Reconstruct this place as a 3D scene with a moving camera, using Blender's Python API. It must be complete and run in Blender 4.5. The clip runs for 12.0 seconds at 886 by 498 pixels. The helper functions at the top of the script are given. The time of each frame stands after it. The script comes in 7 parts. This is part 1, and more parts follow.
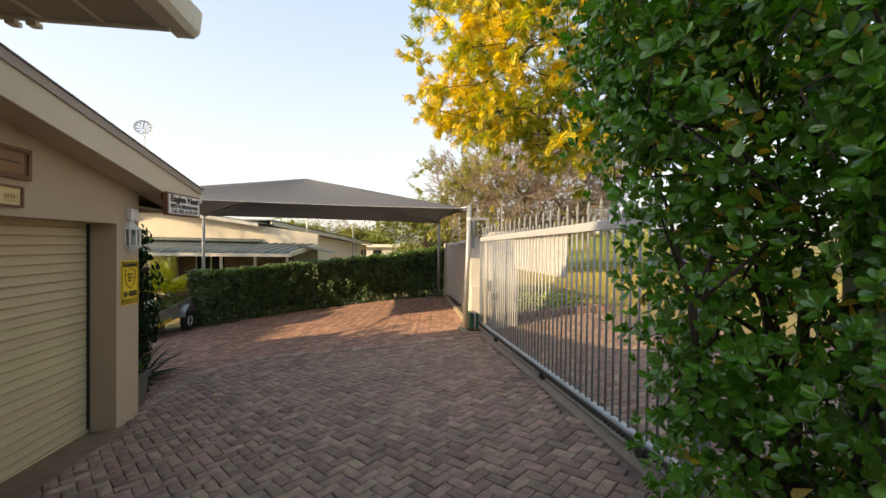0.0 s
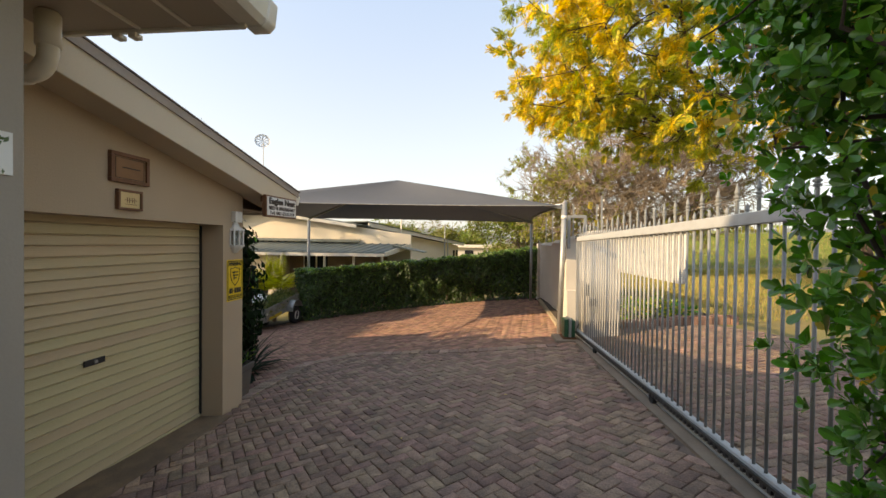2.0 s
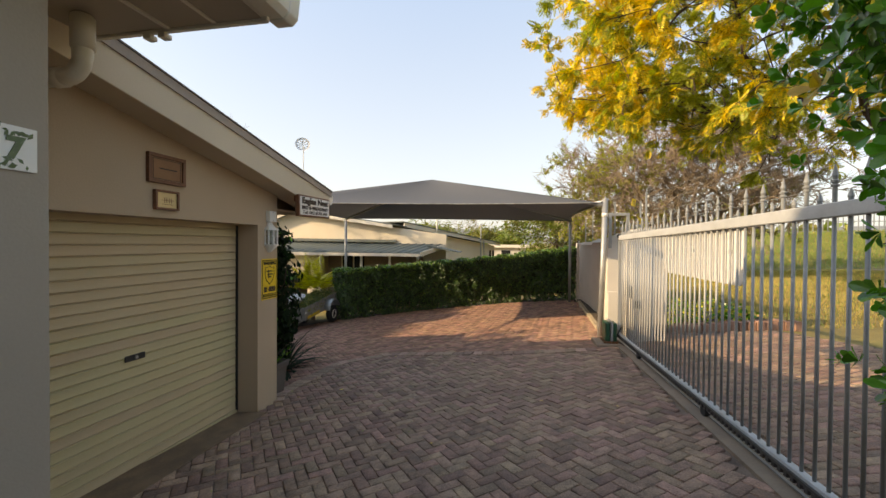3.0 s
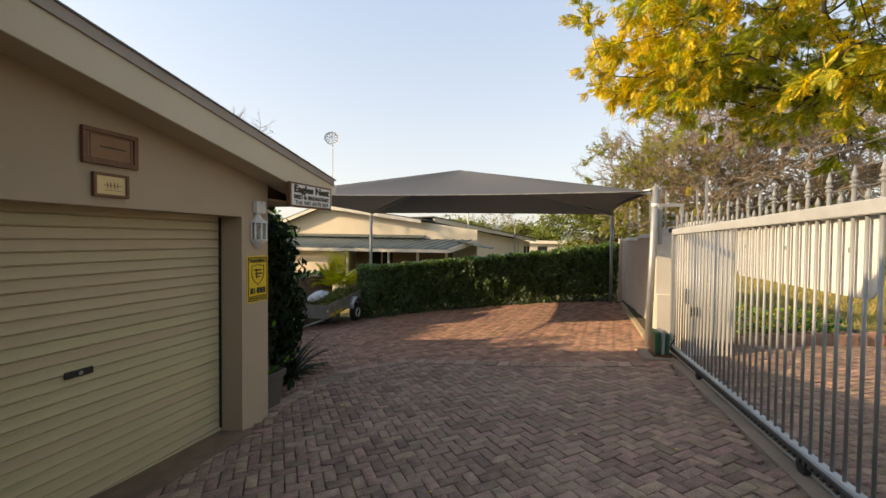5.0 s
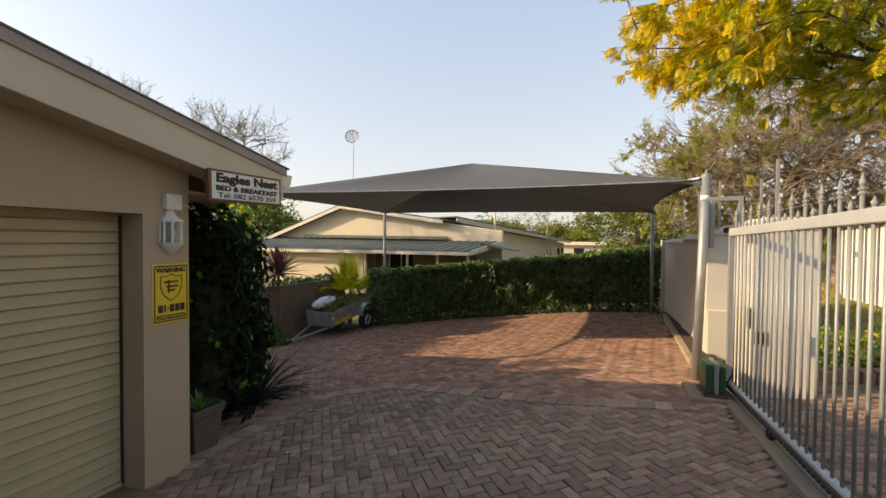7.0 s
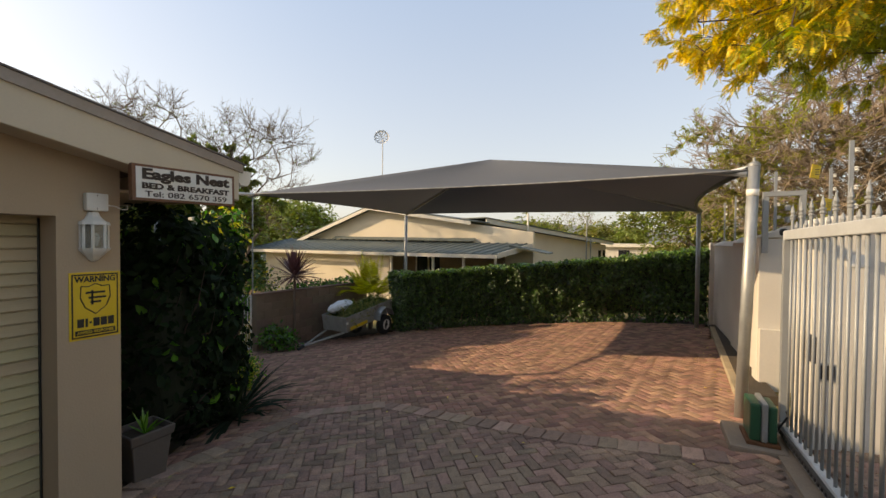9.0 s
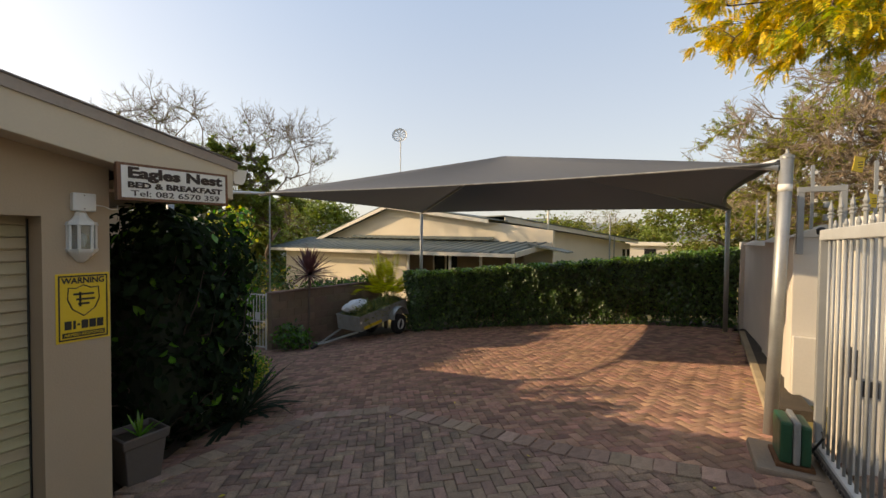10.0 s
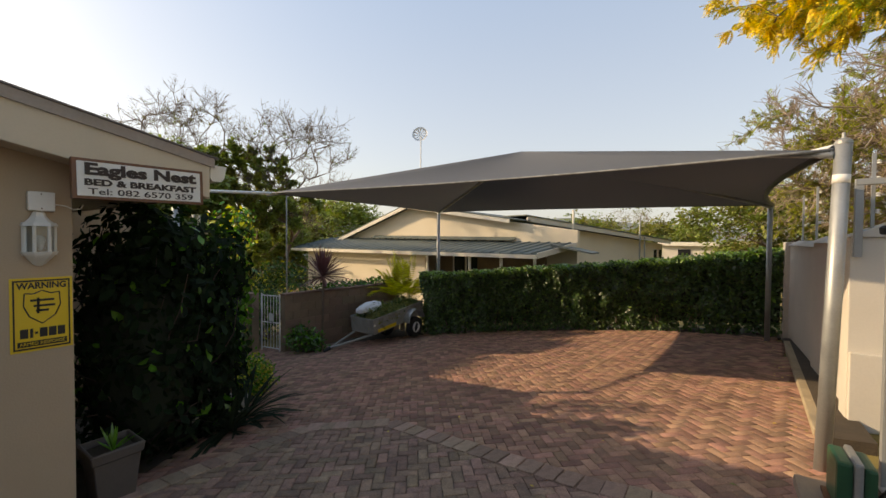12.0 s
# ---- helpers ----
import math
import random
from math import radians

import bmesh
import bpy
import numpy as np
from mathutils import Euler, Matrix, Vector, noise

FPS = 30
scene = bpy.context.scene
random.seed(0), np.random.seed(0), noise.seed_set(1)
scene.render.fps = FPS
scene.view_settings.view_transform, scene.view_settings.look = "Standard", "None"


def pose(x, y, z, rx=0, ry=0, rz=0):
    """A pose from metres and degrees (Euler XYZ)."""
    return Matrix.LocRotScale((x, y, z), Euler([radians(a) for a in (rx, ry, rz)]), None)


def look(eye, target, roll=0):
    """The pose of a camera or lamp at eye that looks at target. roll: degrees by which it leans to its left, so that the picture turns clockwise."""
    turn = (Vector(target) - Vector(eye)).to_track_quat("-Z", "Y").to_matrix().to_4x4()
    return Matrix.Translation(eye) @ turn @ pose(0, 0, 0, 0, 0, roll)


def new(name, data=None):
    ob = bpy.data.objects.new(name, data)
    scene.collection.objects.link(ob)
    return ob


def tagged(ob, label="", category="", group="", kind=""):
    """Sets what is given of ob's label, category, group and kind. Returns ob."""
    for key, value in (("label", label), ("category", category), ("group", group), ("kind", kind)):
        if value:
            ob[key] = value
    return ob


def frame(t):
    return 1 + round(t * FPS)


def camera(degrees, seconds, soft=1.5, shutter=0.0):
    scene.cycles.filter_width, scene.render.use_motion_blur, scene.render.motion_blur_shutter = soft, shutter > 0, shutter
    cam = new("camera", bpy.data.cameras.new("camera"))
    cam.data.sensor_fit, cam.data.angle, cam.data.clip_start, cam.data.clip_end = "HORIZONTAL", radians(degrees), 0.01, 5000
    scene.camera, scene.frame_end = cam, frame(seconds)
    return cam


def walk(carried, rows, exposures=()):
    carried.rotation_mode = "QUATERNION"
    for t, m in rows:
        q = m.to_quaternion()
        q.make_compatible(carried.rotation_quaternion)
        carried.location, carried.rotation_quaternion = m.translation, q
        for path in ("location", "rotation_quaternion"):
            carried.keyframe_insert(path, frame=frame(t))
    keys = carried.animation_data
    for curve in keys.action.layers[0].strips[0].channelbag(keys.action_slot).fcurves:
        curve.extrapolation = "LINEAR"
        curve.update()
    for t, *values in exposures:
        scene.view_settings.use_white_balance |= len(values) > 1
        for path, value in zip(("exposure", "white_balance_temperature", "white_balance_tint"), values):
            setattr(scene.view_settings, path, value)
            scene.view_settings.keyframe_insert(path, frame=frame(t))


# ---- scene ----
cam = camera(95.3, 12.0)
PATH = [
    (0, (-0.031, 0.06, 1.683), (0.229, 2.043, 1.66), 0.65),
    (0.5, (0.004, 0.084, 1.68), (0.145, 2.078, 1.658), 0.6),
    (1, (0.015, 0.157, 1.677), (0.041, 2.157, 1.652), 0.6),
    (1.5, (0.032, 0.272, 1.684), (-0.053, 2.27, 1.657), 0.6),
    (2, (0.044, 0.382, 1.678), (-0.151, 2.372, 1.652), 0.6),
    (2.5, (0.051, 0.452, 1.669), (-0.233, 2.432, 1.643), 0.5),
    (3, (0.079, 0.523, 1.662), (-0.296, 2.487, 1.636), 0.45),
    (5, (0.149, 1.316, 1.655), (-0.399, 3.239, 1.607), 0.5),
    (5.5, (0.197, 1.665, 1.665), (-0.374, 3.581, 1.615), 0.5),
    (6, (0.235, 1.956, 1.661), (-0.38, 3.858, 1.614), 0.45),
    (6.5, (0.278, 2.246, 1.666), (-0.387, 4.132, 1.621), 0.5),
    (7, (0.391, 2.506, 1.676), (-0.331, 4.371, 1.632), 0.45),
    (9, (0.694, 3.298, 1.71), (-0.222, 5.075, 1.67), 0.5),
    (9.5, (0.745, 3.423, 1.726), (-0.225, 5.171, 1.684), 0.5),
    (10, (0.772, 3.553, 1.729), (-0.241, 5.277, 1.679), 0.5),
    (10.5, (0.783, 3.701, 1.733), (-0.259, 5.408, 1.681), 0.5),
    (11, (0.785, 3.822, 1.73), (-0.28, 5.514, 1.678), 0.4),
    (11.5, (0.799, 3.922, 1.727), (-0.3, 5.593, 1.676), 0.4),
    (12, (0.811, 3.999, 1.738), (-0.314, 5.651, 1.688), 0.4),
]
walk(cam, [(t, look(eye, target, roll)) for t, eye, target, roll in PATH], [(0, 0.70, 7500, 10), (3, 0.56, 7500, 10), (6, 0.38, 7400, 10), (9, 0.24, 7350, 10), (12, 0.17, 7350, 10)])

# ---- light ----
SUN = Vector((-5.52, -2.45, 2.67)).normalized()
world = bpy.data.worlds.new("world")
scene.world = world
world.use_nodes = True
wn = world.node_tree.nodes
sky = wn.new("ShaderNodeTexSky")
sky.sky_type, sky.sun_disc = "NISHITA", False
sky.sun_elevation = math.asin(SUN.z)
sky.sun_rotation = math.atan2(SUN.x, SUN.y)
sky.air_density, sky.dust_density, sky.ozone_density = 1.0, 3.0, 1.0
wn["Background"].inputs["Strength"].default_value = 0.085
wl = world.node_tree.links
wl.new(sky.outputs[0], wn["Background"].inputs[0])
# thin haze: pale at the horizon, bluer overhead
haze = wn.new("ShaderNodeBackground")
co_w, sep, ramp_w = wn.new("ShaderNodeTexCoord"), wn.new("ShaderNodeSeparateXYZ"), wn.new("ShaderNodeValToRGB")
ramp_w.color_ramp.elements[0].position, ramp_w.color_ramp.elements[0].color = 0.0, (0.47, 0.48, 0.50, 1)
ramp_w.color_ramp.elements[1].position, ramp_w.color_ramp.elements[1].color = 0.75, (0.21, 0.32, 0.525, 1)
wl.new(co_w.outputs["Generated"], sep.inputs[0])
wl.new(sep.outputs["Z"], ramp_w.inputs[0])
wl.new(ramp_w.outputs[0], haze.inputs[0])
both = wn.new("ShaderNodeAddShader")
wl.new(wn["Background"].outputs[0], both.inputs[0])
wl.new(haze.outputs[0], both.inputs[1])
wl.new(both.outputs[0], wn["World Output"].inputs[0])
lamp = bpy.data.lights.new("sun", "SUN")
lamp.energy, lamp.angle, lamp.color = 4.6, radians(0.6), (1.0, 0.80, 0.56)
new("sun", lamp).matrix_world = look(SUN * 50, (0, 0, 0))


# ---- materials ----
def mat(name, color, rough=0.7, vary=0.15, scale=3.0, fine=60.0, bump=0.15, metal=0.0, dirt=None, dirt_amount=0.3,
        per_piece=0.0, island=0.0, streak=(1, 1, 1), translucent=None, grain=0.5, spec=0.5, hues=0.015):
    """A surface with a coarse and a fine variation, optional stains, and a colour that differs from piece to piece."""
    m = bpy.data.materials.new(name)
    m.use_nodes = True
    n, l = m.node_tree.nodes, m.node_tree.links
    b = n["Principled BSDF"]
    b.inputs["Metallic"].default_value = metal
    b.inputs["Specular IOR Level"].default_value = spec
    co = n.new("ShaderNodeTexCoord")
    mp = n.new("ShaderNodeMapping")
    mp.inputs["Scale"].default_value = streak
    l.new(co.outputs["Object"], mp.inputs[0])
    big, small = n.new("ShaderNodeTexNoise"), n.new("ShaderNodeTexNoise")
    big.inputs["Scale"].default_value, big.inputs["Detail"].default_value = scale, 5
    small.inputs["Scale"].default_value, small.inputs["Detail"].default_value = fine, 3
    l.new(mp.outputs[0], big.inputs["Vector"])
    l.new(mp.outputs[0], small.inputs["Vector"])
    add = n.new("ShaderNodeMath")
    add.operation = "ADD"
    l.new(big.outputs[0], add.inputs[0])
    half = n.new("ShaderNodeMath")
    half.operation = "MULTIPLY_ADD"
    half.inputs[1].default_value, half.inputs[2].default_value = grain, -grain / 2
    l.new(small.outputs[0], half.inputs[0])
    l.new(half.outputs[0], add.inputs[1])
    value = add.outputs[0]
    source = None
    if per_piece:
        source, amount = n.new("ShaderNodeObjectInfo").outputs["Random"], per_piece
    if island:
        source, amount = n.new("ShaderNodeNewGeometry").outputs["Random Per Island"], island
    ramp = n.new("ShaderNodeMapRange")
    ramp.inputs["From Min"].default_value, ramp.inputs["From Max"].default_value = 0.2, 0.8
    ramp.inputs["To Min"].default_value, ramp.inputs["To Max"].default_value = 1 - vary, 1 + vary
    l.new(value, ramp.inputs[0])
    factor = ramp.outputs[0]
    if source:
        r2 = n.new("ShaderNodeMapRange")
        r2.inputs["To Min"].default_value, r2.inputs["To Max"].default_value = 1 - amount, 1 + amount
        l.new(source, r2.inputs[0])
        mul = n.new("ShaderNodeMath")
        mul.operation = "MULTIPLY"
        l.new(factor, mul.inputs[0])
        l.new(r2.outputs[0], mul.inputs[1])
        factor = mul.outputs[0]
    shade = n.new("ShaderNodeHueSaturation")
    shade.inputs["Color"].default_value = (*color, 1)
    l.new(factor, shade.inputs["Value"])
    if source:
        hue = n.new("ShaderNodeMapRange")
        hue.inputs["To Min"].default_value, hue.inputs["To Max"].default_value = 0.5 - hues, 0.5 + hues
        turn = n.new("ShaderNodeMath")
        turn.operation = "FRACT"
        seven = n.new("ShaderNodeMath")
        seven.operation = "MULTIPLY"
        seven.inputs[1].default_value = 7.3
        l.new(source, seven.inputs[0])
        l.new(seven.outputs[0], turn.inputs[0])
        l.new(turn.outputs[0], hue.inputs[0])
        l.new(hue.outputs[0], shade.inputs["Hue"])
    out = shade.outputs[0]
    if dirt:
        stain = n.new("ShaderNodeTexNoise")
        stain.inputs["Scale"].default_value, stain.inputs["Detail"].default_value = scale * 0.6, 6
        l.new(mp.outputs[0], stain.inputs["Vector"])
        r3 = n.new("ShaderNodeMapRange")
        r3.inputs["From Min"].default_value, r3.inputs["From Max"].default_value = 0.5, 0.75
        r3.inputs["To Max"].default_value = dirt_amount
        l.new(stain.outputs[0], r3.inputs[0])
        mix = n.new("ShaderNodeMix")
        mix.data_type = "RGBA"
        l.new(r3.outputs[0], mix.inputs["Factor"])
        l.new(out, mix.inputs["A"])
        mix.inputs["B"].default_value = (*dirt, 1)
        out = mix.outputs["Result"]
    l.new(out, b.inputs["Base Color"])
    rr = n.new("ShaderNodeMapRange")
    rr.inputs["To Min"].default_value, rr.inputs["To Max"].default_value = max(0.02, rough - 0.12), min(1, rough + 0.12)
    l.new(value, rr.inputs[0])
    l.new(rr.outputs[0], b.inputs["Roughness"])
    if bump:
        bp = n.new("ShaderNodeBump")
        bp.inputs["Strength"].default_value, bp.inputs["Distance"].default_value = bump, 0.01
        l.new(value, bp.inputs["Height"])
        l.new(bp.outputs[0], b.inputs["Normal"])
    if translucent:
        tr = n.new("ShaderNodeBsdfTranslucent")
        tint = n.new("ShaderNodeMix")
        tint.data_type, tint.blend_type = "RGBA", "MULTIPLY"
        tint.inputs["Factor"].default_value = 1
        l.new(out, tint.inputs["A"])
        tint.inputs["B"].default_value = (*translucent, 1)
        l.new(tint.outputs["Result"], tr.inputs[0])
        ad = n.new("ShaderNodeAddShader")
        l.new(b.outputs[0], ad.inputs[0])
        l.new(tr.outputs[0], ad.inputs[1])
        l.new(ad.outputs[0], n["Material Output"].inputs[0])
    return m


M_PLASTER = mat("cream_plaster", (0.44, 0.333, 0.222), 0.85, 0.06, 1.5, 90, 0.25, dirt=(0.42, 0.35, 0.27), dirt_amount=0.25)
M_BOARD = mat("cream_barge_board", (0.60, 0.50, 0.36), 0.6, 0.05, 2, 70, 0.08, dirt=(0.45, 0.38, 0.3), dirt_amount=0.2)
M_CORNER = mat("grey_house_plaster", (0.37, 0.315, 0.25), 0.85, 0.06, 1.5, 90, 0.2)
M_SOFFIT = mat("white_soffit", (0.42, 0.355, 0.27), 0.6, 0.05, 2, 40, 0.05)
M_PVC = mat("white_gutter", (0.74, 0.68, 0.57), 0.4, 0.04, 4, 40, 0.03, dirt=(0.5, 0.46, 0.4), dirt_amount=0.25)
M_SLAT = mat("cream_roller_slat", (0.50, 0.405, 0.235), 0.5, 0.04, 3, 30, 0.04, per_piece=0.03, dirt=(0.46, 0.36, 0.2), dirt_amount=0.25)
M_CAP = mat("brown_roof_edge", (0.34, 0.275, 0.225), 0.6, 0.15, 4, 50, 0.1, dirt=(0.3, 0.25, 0.2), dirt_amount=0.35)
M_ROOF = mat("dark_roof_sheet", (0.15, 0.125, 0.11), 0.7, 0.2, 3, 40, 0.2)
M_APRON = mat("earth_stained_concrete", (0.20, 0.135, 0.08), 0.95, 0.3, 5, 60, 0.5, dirt=(0.09, 0.065, 0.045), dirt_amount=0.6)
M_CONC = mat("grey_concrete", (0.25, 0.19, 0.135), 0.9, 0.2, 4, 60, 0.4, dirt=(0.12, 0.1, 0.08), dirt_amount=0.5)
M_PAVE = mat("brown_grey_paver", (0.295, 0.19, 0.13), 0.85, 0.40, 11, 90, 1.0, per_piece=0.28, grain=1.1, dirt=(0.10, 0.075, 0.06), dirt_amount=0.5, hues=0.018)
M_PAVE2 = mat("brown_grey_paver_field", (0.295, 0.19, 0.13), 0.85, 0.40, 11, 90, 1.0, island=0.28, grain=1.1, dirt=(0.10, 0.075, 0.06), dirt_amount=0.5, hues=0.018)
M_PAVE3 = mat("red_paver_field", (0.305, 0.172, 0.115), 0.85, 0.34, 9, 90, 0.22, island=0.38, grain=1.1, dirt=(0.16, 0.09, 0.065), dirt_amount=0.5)
M_HEADER = mat("sandy_header_paver", (0.345, 0.235, 0.165), 0.85, 0.36, 11, 90, 1.0, per_piece=0.3, grain=1.1, dirt=(0.12, 0.09, 0.07), dirt_amount=0.4)
M_JOINT = mat("sandy_joint", (0.165, 0.12, 0.09), 0.95, 0.5, 8, 90, 0.4)
M_SOIL = mat("dark_soil", (0.06, 0.045, 0.03), 0.95, 0.35, 6, 50, 0.8)
M_GALV = mat("weathered_galvanised_steel", (0.33, 0.335, 0.325), 0.5, 0.15, 6, 80, 0.08, metal=0.55, dirt=(0.3, 0.28, 0.24), dirt_amount=0.3)
M_GATE = mat("silver_painted_steel", (0.29, 0.295, 0.285), 0.5, 0.1, 6, 60, 0.05, metal=0.25, per_piece=0.05)
M_RAIL = mat("pale_silver_rail_paint", (0.47, 0.475, 0.46), 0.5, 0.12, 6, 60, 0.05, metal=0.2, dirt=(0.34, 0.31, 0.27), dirt_amount=0.35)
M_SAIL = mat("grey_shade_net", (0.078, 0.083, 0.091), 0.85, 0.08, 1.2, 250, 0.25, translucent=(0.20, 0.185, 0.165))
M_HEM = mat("dusty_hem_webbing", (0.24, 0.235, 0.22), 0.9, 0.4, 12, 80, 0.3)
M_WHITEWALL = mat("white_plaster", (0.60, 0.55, 0.47), 0.85, 0.06, 1.2, 60, 0.2, dirt=(0.5, 0.44, 0.36), dirt_amount=0.4)
M_GREYWALL = mat("weathered_white_plaster", (0.56, 0.50, 0.43), 0.85, 0.08, 1.4, 60, 0.25, dirt=(0.40, 0.35, 0.29), dirt_amount=0.4)
M_BLOCK = mat("brown_block_wall", (0.23, 0.155, 0.105), 0.9, 0.25, 3, 50, 0.5, dirt=(0.1, 0.075, 0.05), dirt_amount=0.5, per_piece=0.1)
M_WOOD = mat("varnished_brown_wood", (0.16, 0.065, 0.03), 0.4, 0.3, 6, 60, 0.15, streak=(1, 8, 1))
M_SIGNWHITE = mat("white_sign_paint", (0.75, 0.72, 0.66), 0.5, 0.04, 5, 60, 0.03)
M_INK = mat("dark_brown_lettering", (0.035, 0.02, 0.015), 0.5, 0.05, 5, 60, 0.0)
M_YELLOW = mat("yellow_enamel", (0.74, 0.50, 0.02), 0.4, 0.04, 5, 60, 0.02, dirt=(0.6, 0.4, 0.05), dirt_amount=0.2)
M_BLACK = mat("black_enamel", (0.015, 0.015, 0.015), 0.4, 0.1, 5, 60, 0.02)
M_BRASS = mat("engraved_brass", (0.62, 0.47, 0.24), 0.45, 0.1, 9, 80, 0.1, metal=0.3)
M_COPPER = mat("brown_plaque_metal", (0.25, 0.135, 0.07), 0.5, 0.12, 8, 70, 0.1, metal=0.3)
M_TILE = mat("white_glazed_tile", (0.78, 0.76, 0.70), 0.2, 0.03, 5, 60, 0.02)
M_TILEGREEN = mat("green_tile_paint", (0.07, 0.11, 0.03), 0.25, 0.3, 20, 60, 0.0)
M_LAMPWHITE = mat("white_lantern_enamel", (0.74, 0.71, 0.64), 0.45, 0.04, 8, 60, 0.03)
M_GREENBOX = mat("green_moulded_plastic", (0.018, 0.075, 0.035), 0.4, 0.15, 6, 60, 0.05)
M_POT = mat("grey_brown_planter", (0.10, 0.082, 0.07), 0.7, 0.15, 4, 50, 0.2)
M_RUBBER = mat("black_rubber", (0.02, 0.02, 0.02), 0.85, 0.2, 9, 60, 0.2)
M_RIM = mat("white_wheel_rim", (0.7, 0.69, 0.66), 0.4, 0.06, 9, 60, 0.03)
M_BAG = mat("white_woven_sack", (0.72, 0.72, 0.72), 0.6, 0.08, 8, 120, 0.4)
M_RUST = mat("rusty_iron", (0.13, 0.055, 0.02), 0.8, 0.3, 9, 60, 0.3)
M_HOUSE = mat("warm_cream_house_plaster", (0.74, 0.64, 0.48), 0.85, 0.06, 0.8, 40, 0.15, dirt=(0.55, 0.42, 0.27), dirt_amount=0.3)
M_ROOFGREEN = mat("grey_green_roof_sheet", (0.095, 0.115, 0.105), 0.6, 0.2, 1.5, 30, 0.15)
M_DARK = mat("dark_window_glass", (0.02, 0.02, 0.022), 0.15, 0.1, 3, 30, 0.0)
M_BARK = mat("grey_brown_bark", (0.17, 0.125, 0.09), 0.9, 0.3, 5, 40, 0.8, streak=(3, 3, 1))
M_BARKPALE = mat("pale_grey_bark", (0.29, 0.225, 0.165), 0.9, 0.25, 5, 40, 0.6, streak=(3, 3, 1))
M_LEAF = mat("glossy_green_leaf", (0.072, 0.165, 0.018), 0.22, 0.2, 30, 90, 0.1, island=0.5, translucent=(0.36, 0.6, 0.08))
# Leaf green pushed to near black, painting deep shade into the colour.
M_LEAFSHADE = mat("shade_darkened_green_leaf", (0.008, 0.016, 0.006), 0.8, 0.2, 30, 90, 0.1, island=0.5, translucent=(0.5, 0.8, 0.15), spec=0.15)
# Brighter hedge green: new growth and sunlight on the top in one colour.
M_HEDGETOP = mat("young_sunlit_hedge_leaf", (0.095, 0.16, 0.022), 0.45, 0.25, 4, 60, 0.1, island=0.5, translucent=(0.6, 0.85, 0.15))
M_SLEEPER = mat("pale_concrete_kerb", (0.36, 0.29, 0.19), 0.9, 0.2, 4, 60, 0.4, dirt=(0.2, 0.16, 0.1), dirt_amount=0.5)
M_HEDGE = mat("hedge_leaf", (0.034, 0.066, 0.014), 0.45, 0.25, 4, 60, 0.1, island=0.55, translucent=(0.55, 0.8, 0.15))
# Near-black for solid plant cores; the shade between leaves is in the colour.
M_HEDGECORE = mat("painted_shade_core", (0.018, 0.024, 0.01), 0.95, 0.4, 9, 60, 0.6)
M_GOLD = mat("golden_yellow_leaf", (0.41, 0.32, 0.015), 0.6, 0.2, 1.2, 20, 0.0, island=0.35, translucent=(0.9, 0.86, 0.16))
M_LIME = mat("yellow_green_leaf", (0.20, 0.21, 0.014), 0.6, 0.25, 1.2, 20, 0.0, island=0.35, translucent=(0.8, 0.9, 0.2))
M_OLIVE = mat("olive_leaf", (0.125, 0.115, 0.022), 0.6, 0.3, 1.0, 20, 0.0, island=0.4, translucent=(0.7, 0.8, 0.2))
M_FARGREEN = mat("far_green_leaf", (0.13, 0.155, 0.032), 0.7, 0.3, 0.6, 9, 0.0, island=0.4, translucent=(0.6, 0.7, 0.2))
M_YELLOWLEAF = mat("yellowing_leaf", (0.38, 0.28, 0.03), 0.4, 0.2, 30, 90, 0.0, island=0.3, translucent=(0.8, 0.7, 0.1))
M_PALM = mat("yellow_palm_frond", (0.31, 0.29, 0.02), 0.5, 0.25, 3, 60, 0.0, island=0.4, translucent=(0.8, 0.8, 0.15))
M_PURPLE = mat("purple_sword_leaf", (0.105, 0.055, 0.05), 0.5, 0.2, 9, 60, 0.0, island=0.4, translucent=(0.5, 0.3, 0.3))
M_STRAP = mat("dark_strap_leaf", (0.014, 0.022, 0.011), 0.7, 0.2, 9, 60, 0.0, island=0.4, translucent=(0.4, 0.6, 0.2), spec=0.2)
M_TWIG = mat("dark_brown_twig", (0.065, 0.045, 0.032), 0.9, 0.3, 8, 60, 0.5)
M_RACK = mat("dark_oiled_steel", (0.075, 0.07, 0.065), 0.6, 0.2, 8, 60, 0.2, metal=0.4)
M_STRAW = mat("dry_garden_refuse", (0.19, 0.19, 0.06), 0.8, 0.3, 9, 60, 0.0, island=0.5, translucent=(0.5, 0.5, 0.2))


def ground_mat():
    m = mat("soil_and_grass", (0.21, 0.165, 0.05), 0.95, 0.3, 1.3, 45, 0.8, dirt=(0.085, 0.11, 0.025), dirt_amount=0.8)
    return m


M_GROUND = ground_mat()
M_BLADES = mat("dry_grass_blades", (0.28, 0.215, 0.07), 0.8, 0.3, 0.7, 20, 0.0, island=0.4, translucent=(0.6, 0.6, 0.2))
M_BLADESGREEN = mat("green_grass_blades", (0.12, 0.16, 0.035), 0.8, 0.3, 0.7, 20, 0.0, island=0.4, translucent=(0.6, 0.7, 0.2))
M_ASPHALT = mat("grey_road_asphalt", (0.07, 0.068, 0.065), 0.9, 0.2, 2, 60, 0.4)
M_HILL = mat("hazy_hill", (0.20, 0.21, 0.19), 1.0, 0.15, 0.02, 0.2, 0.0)


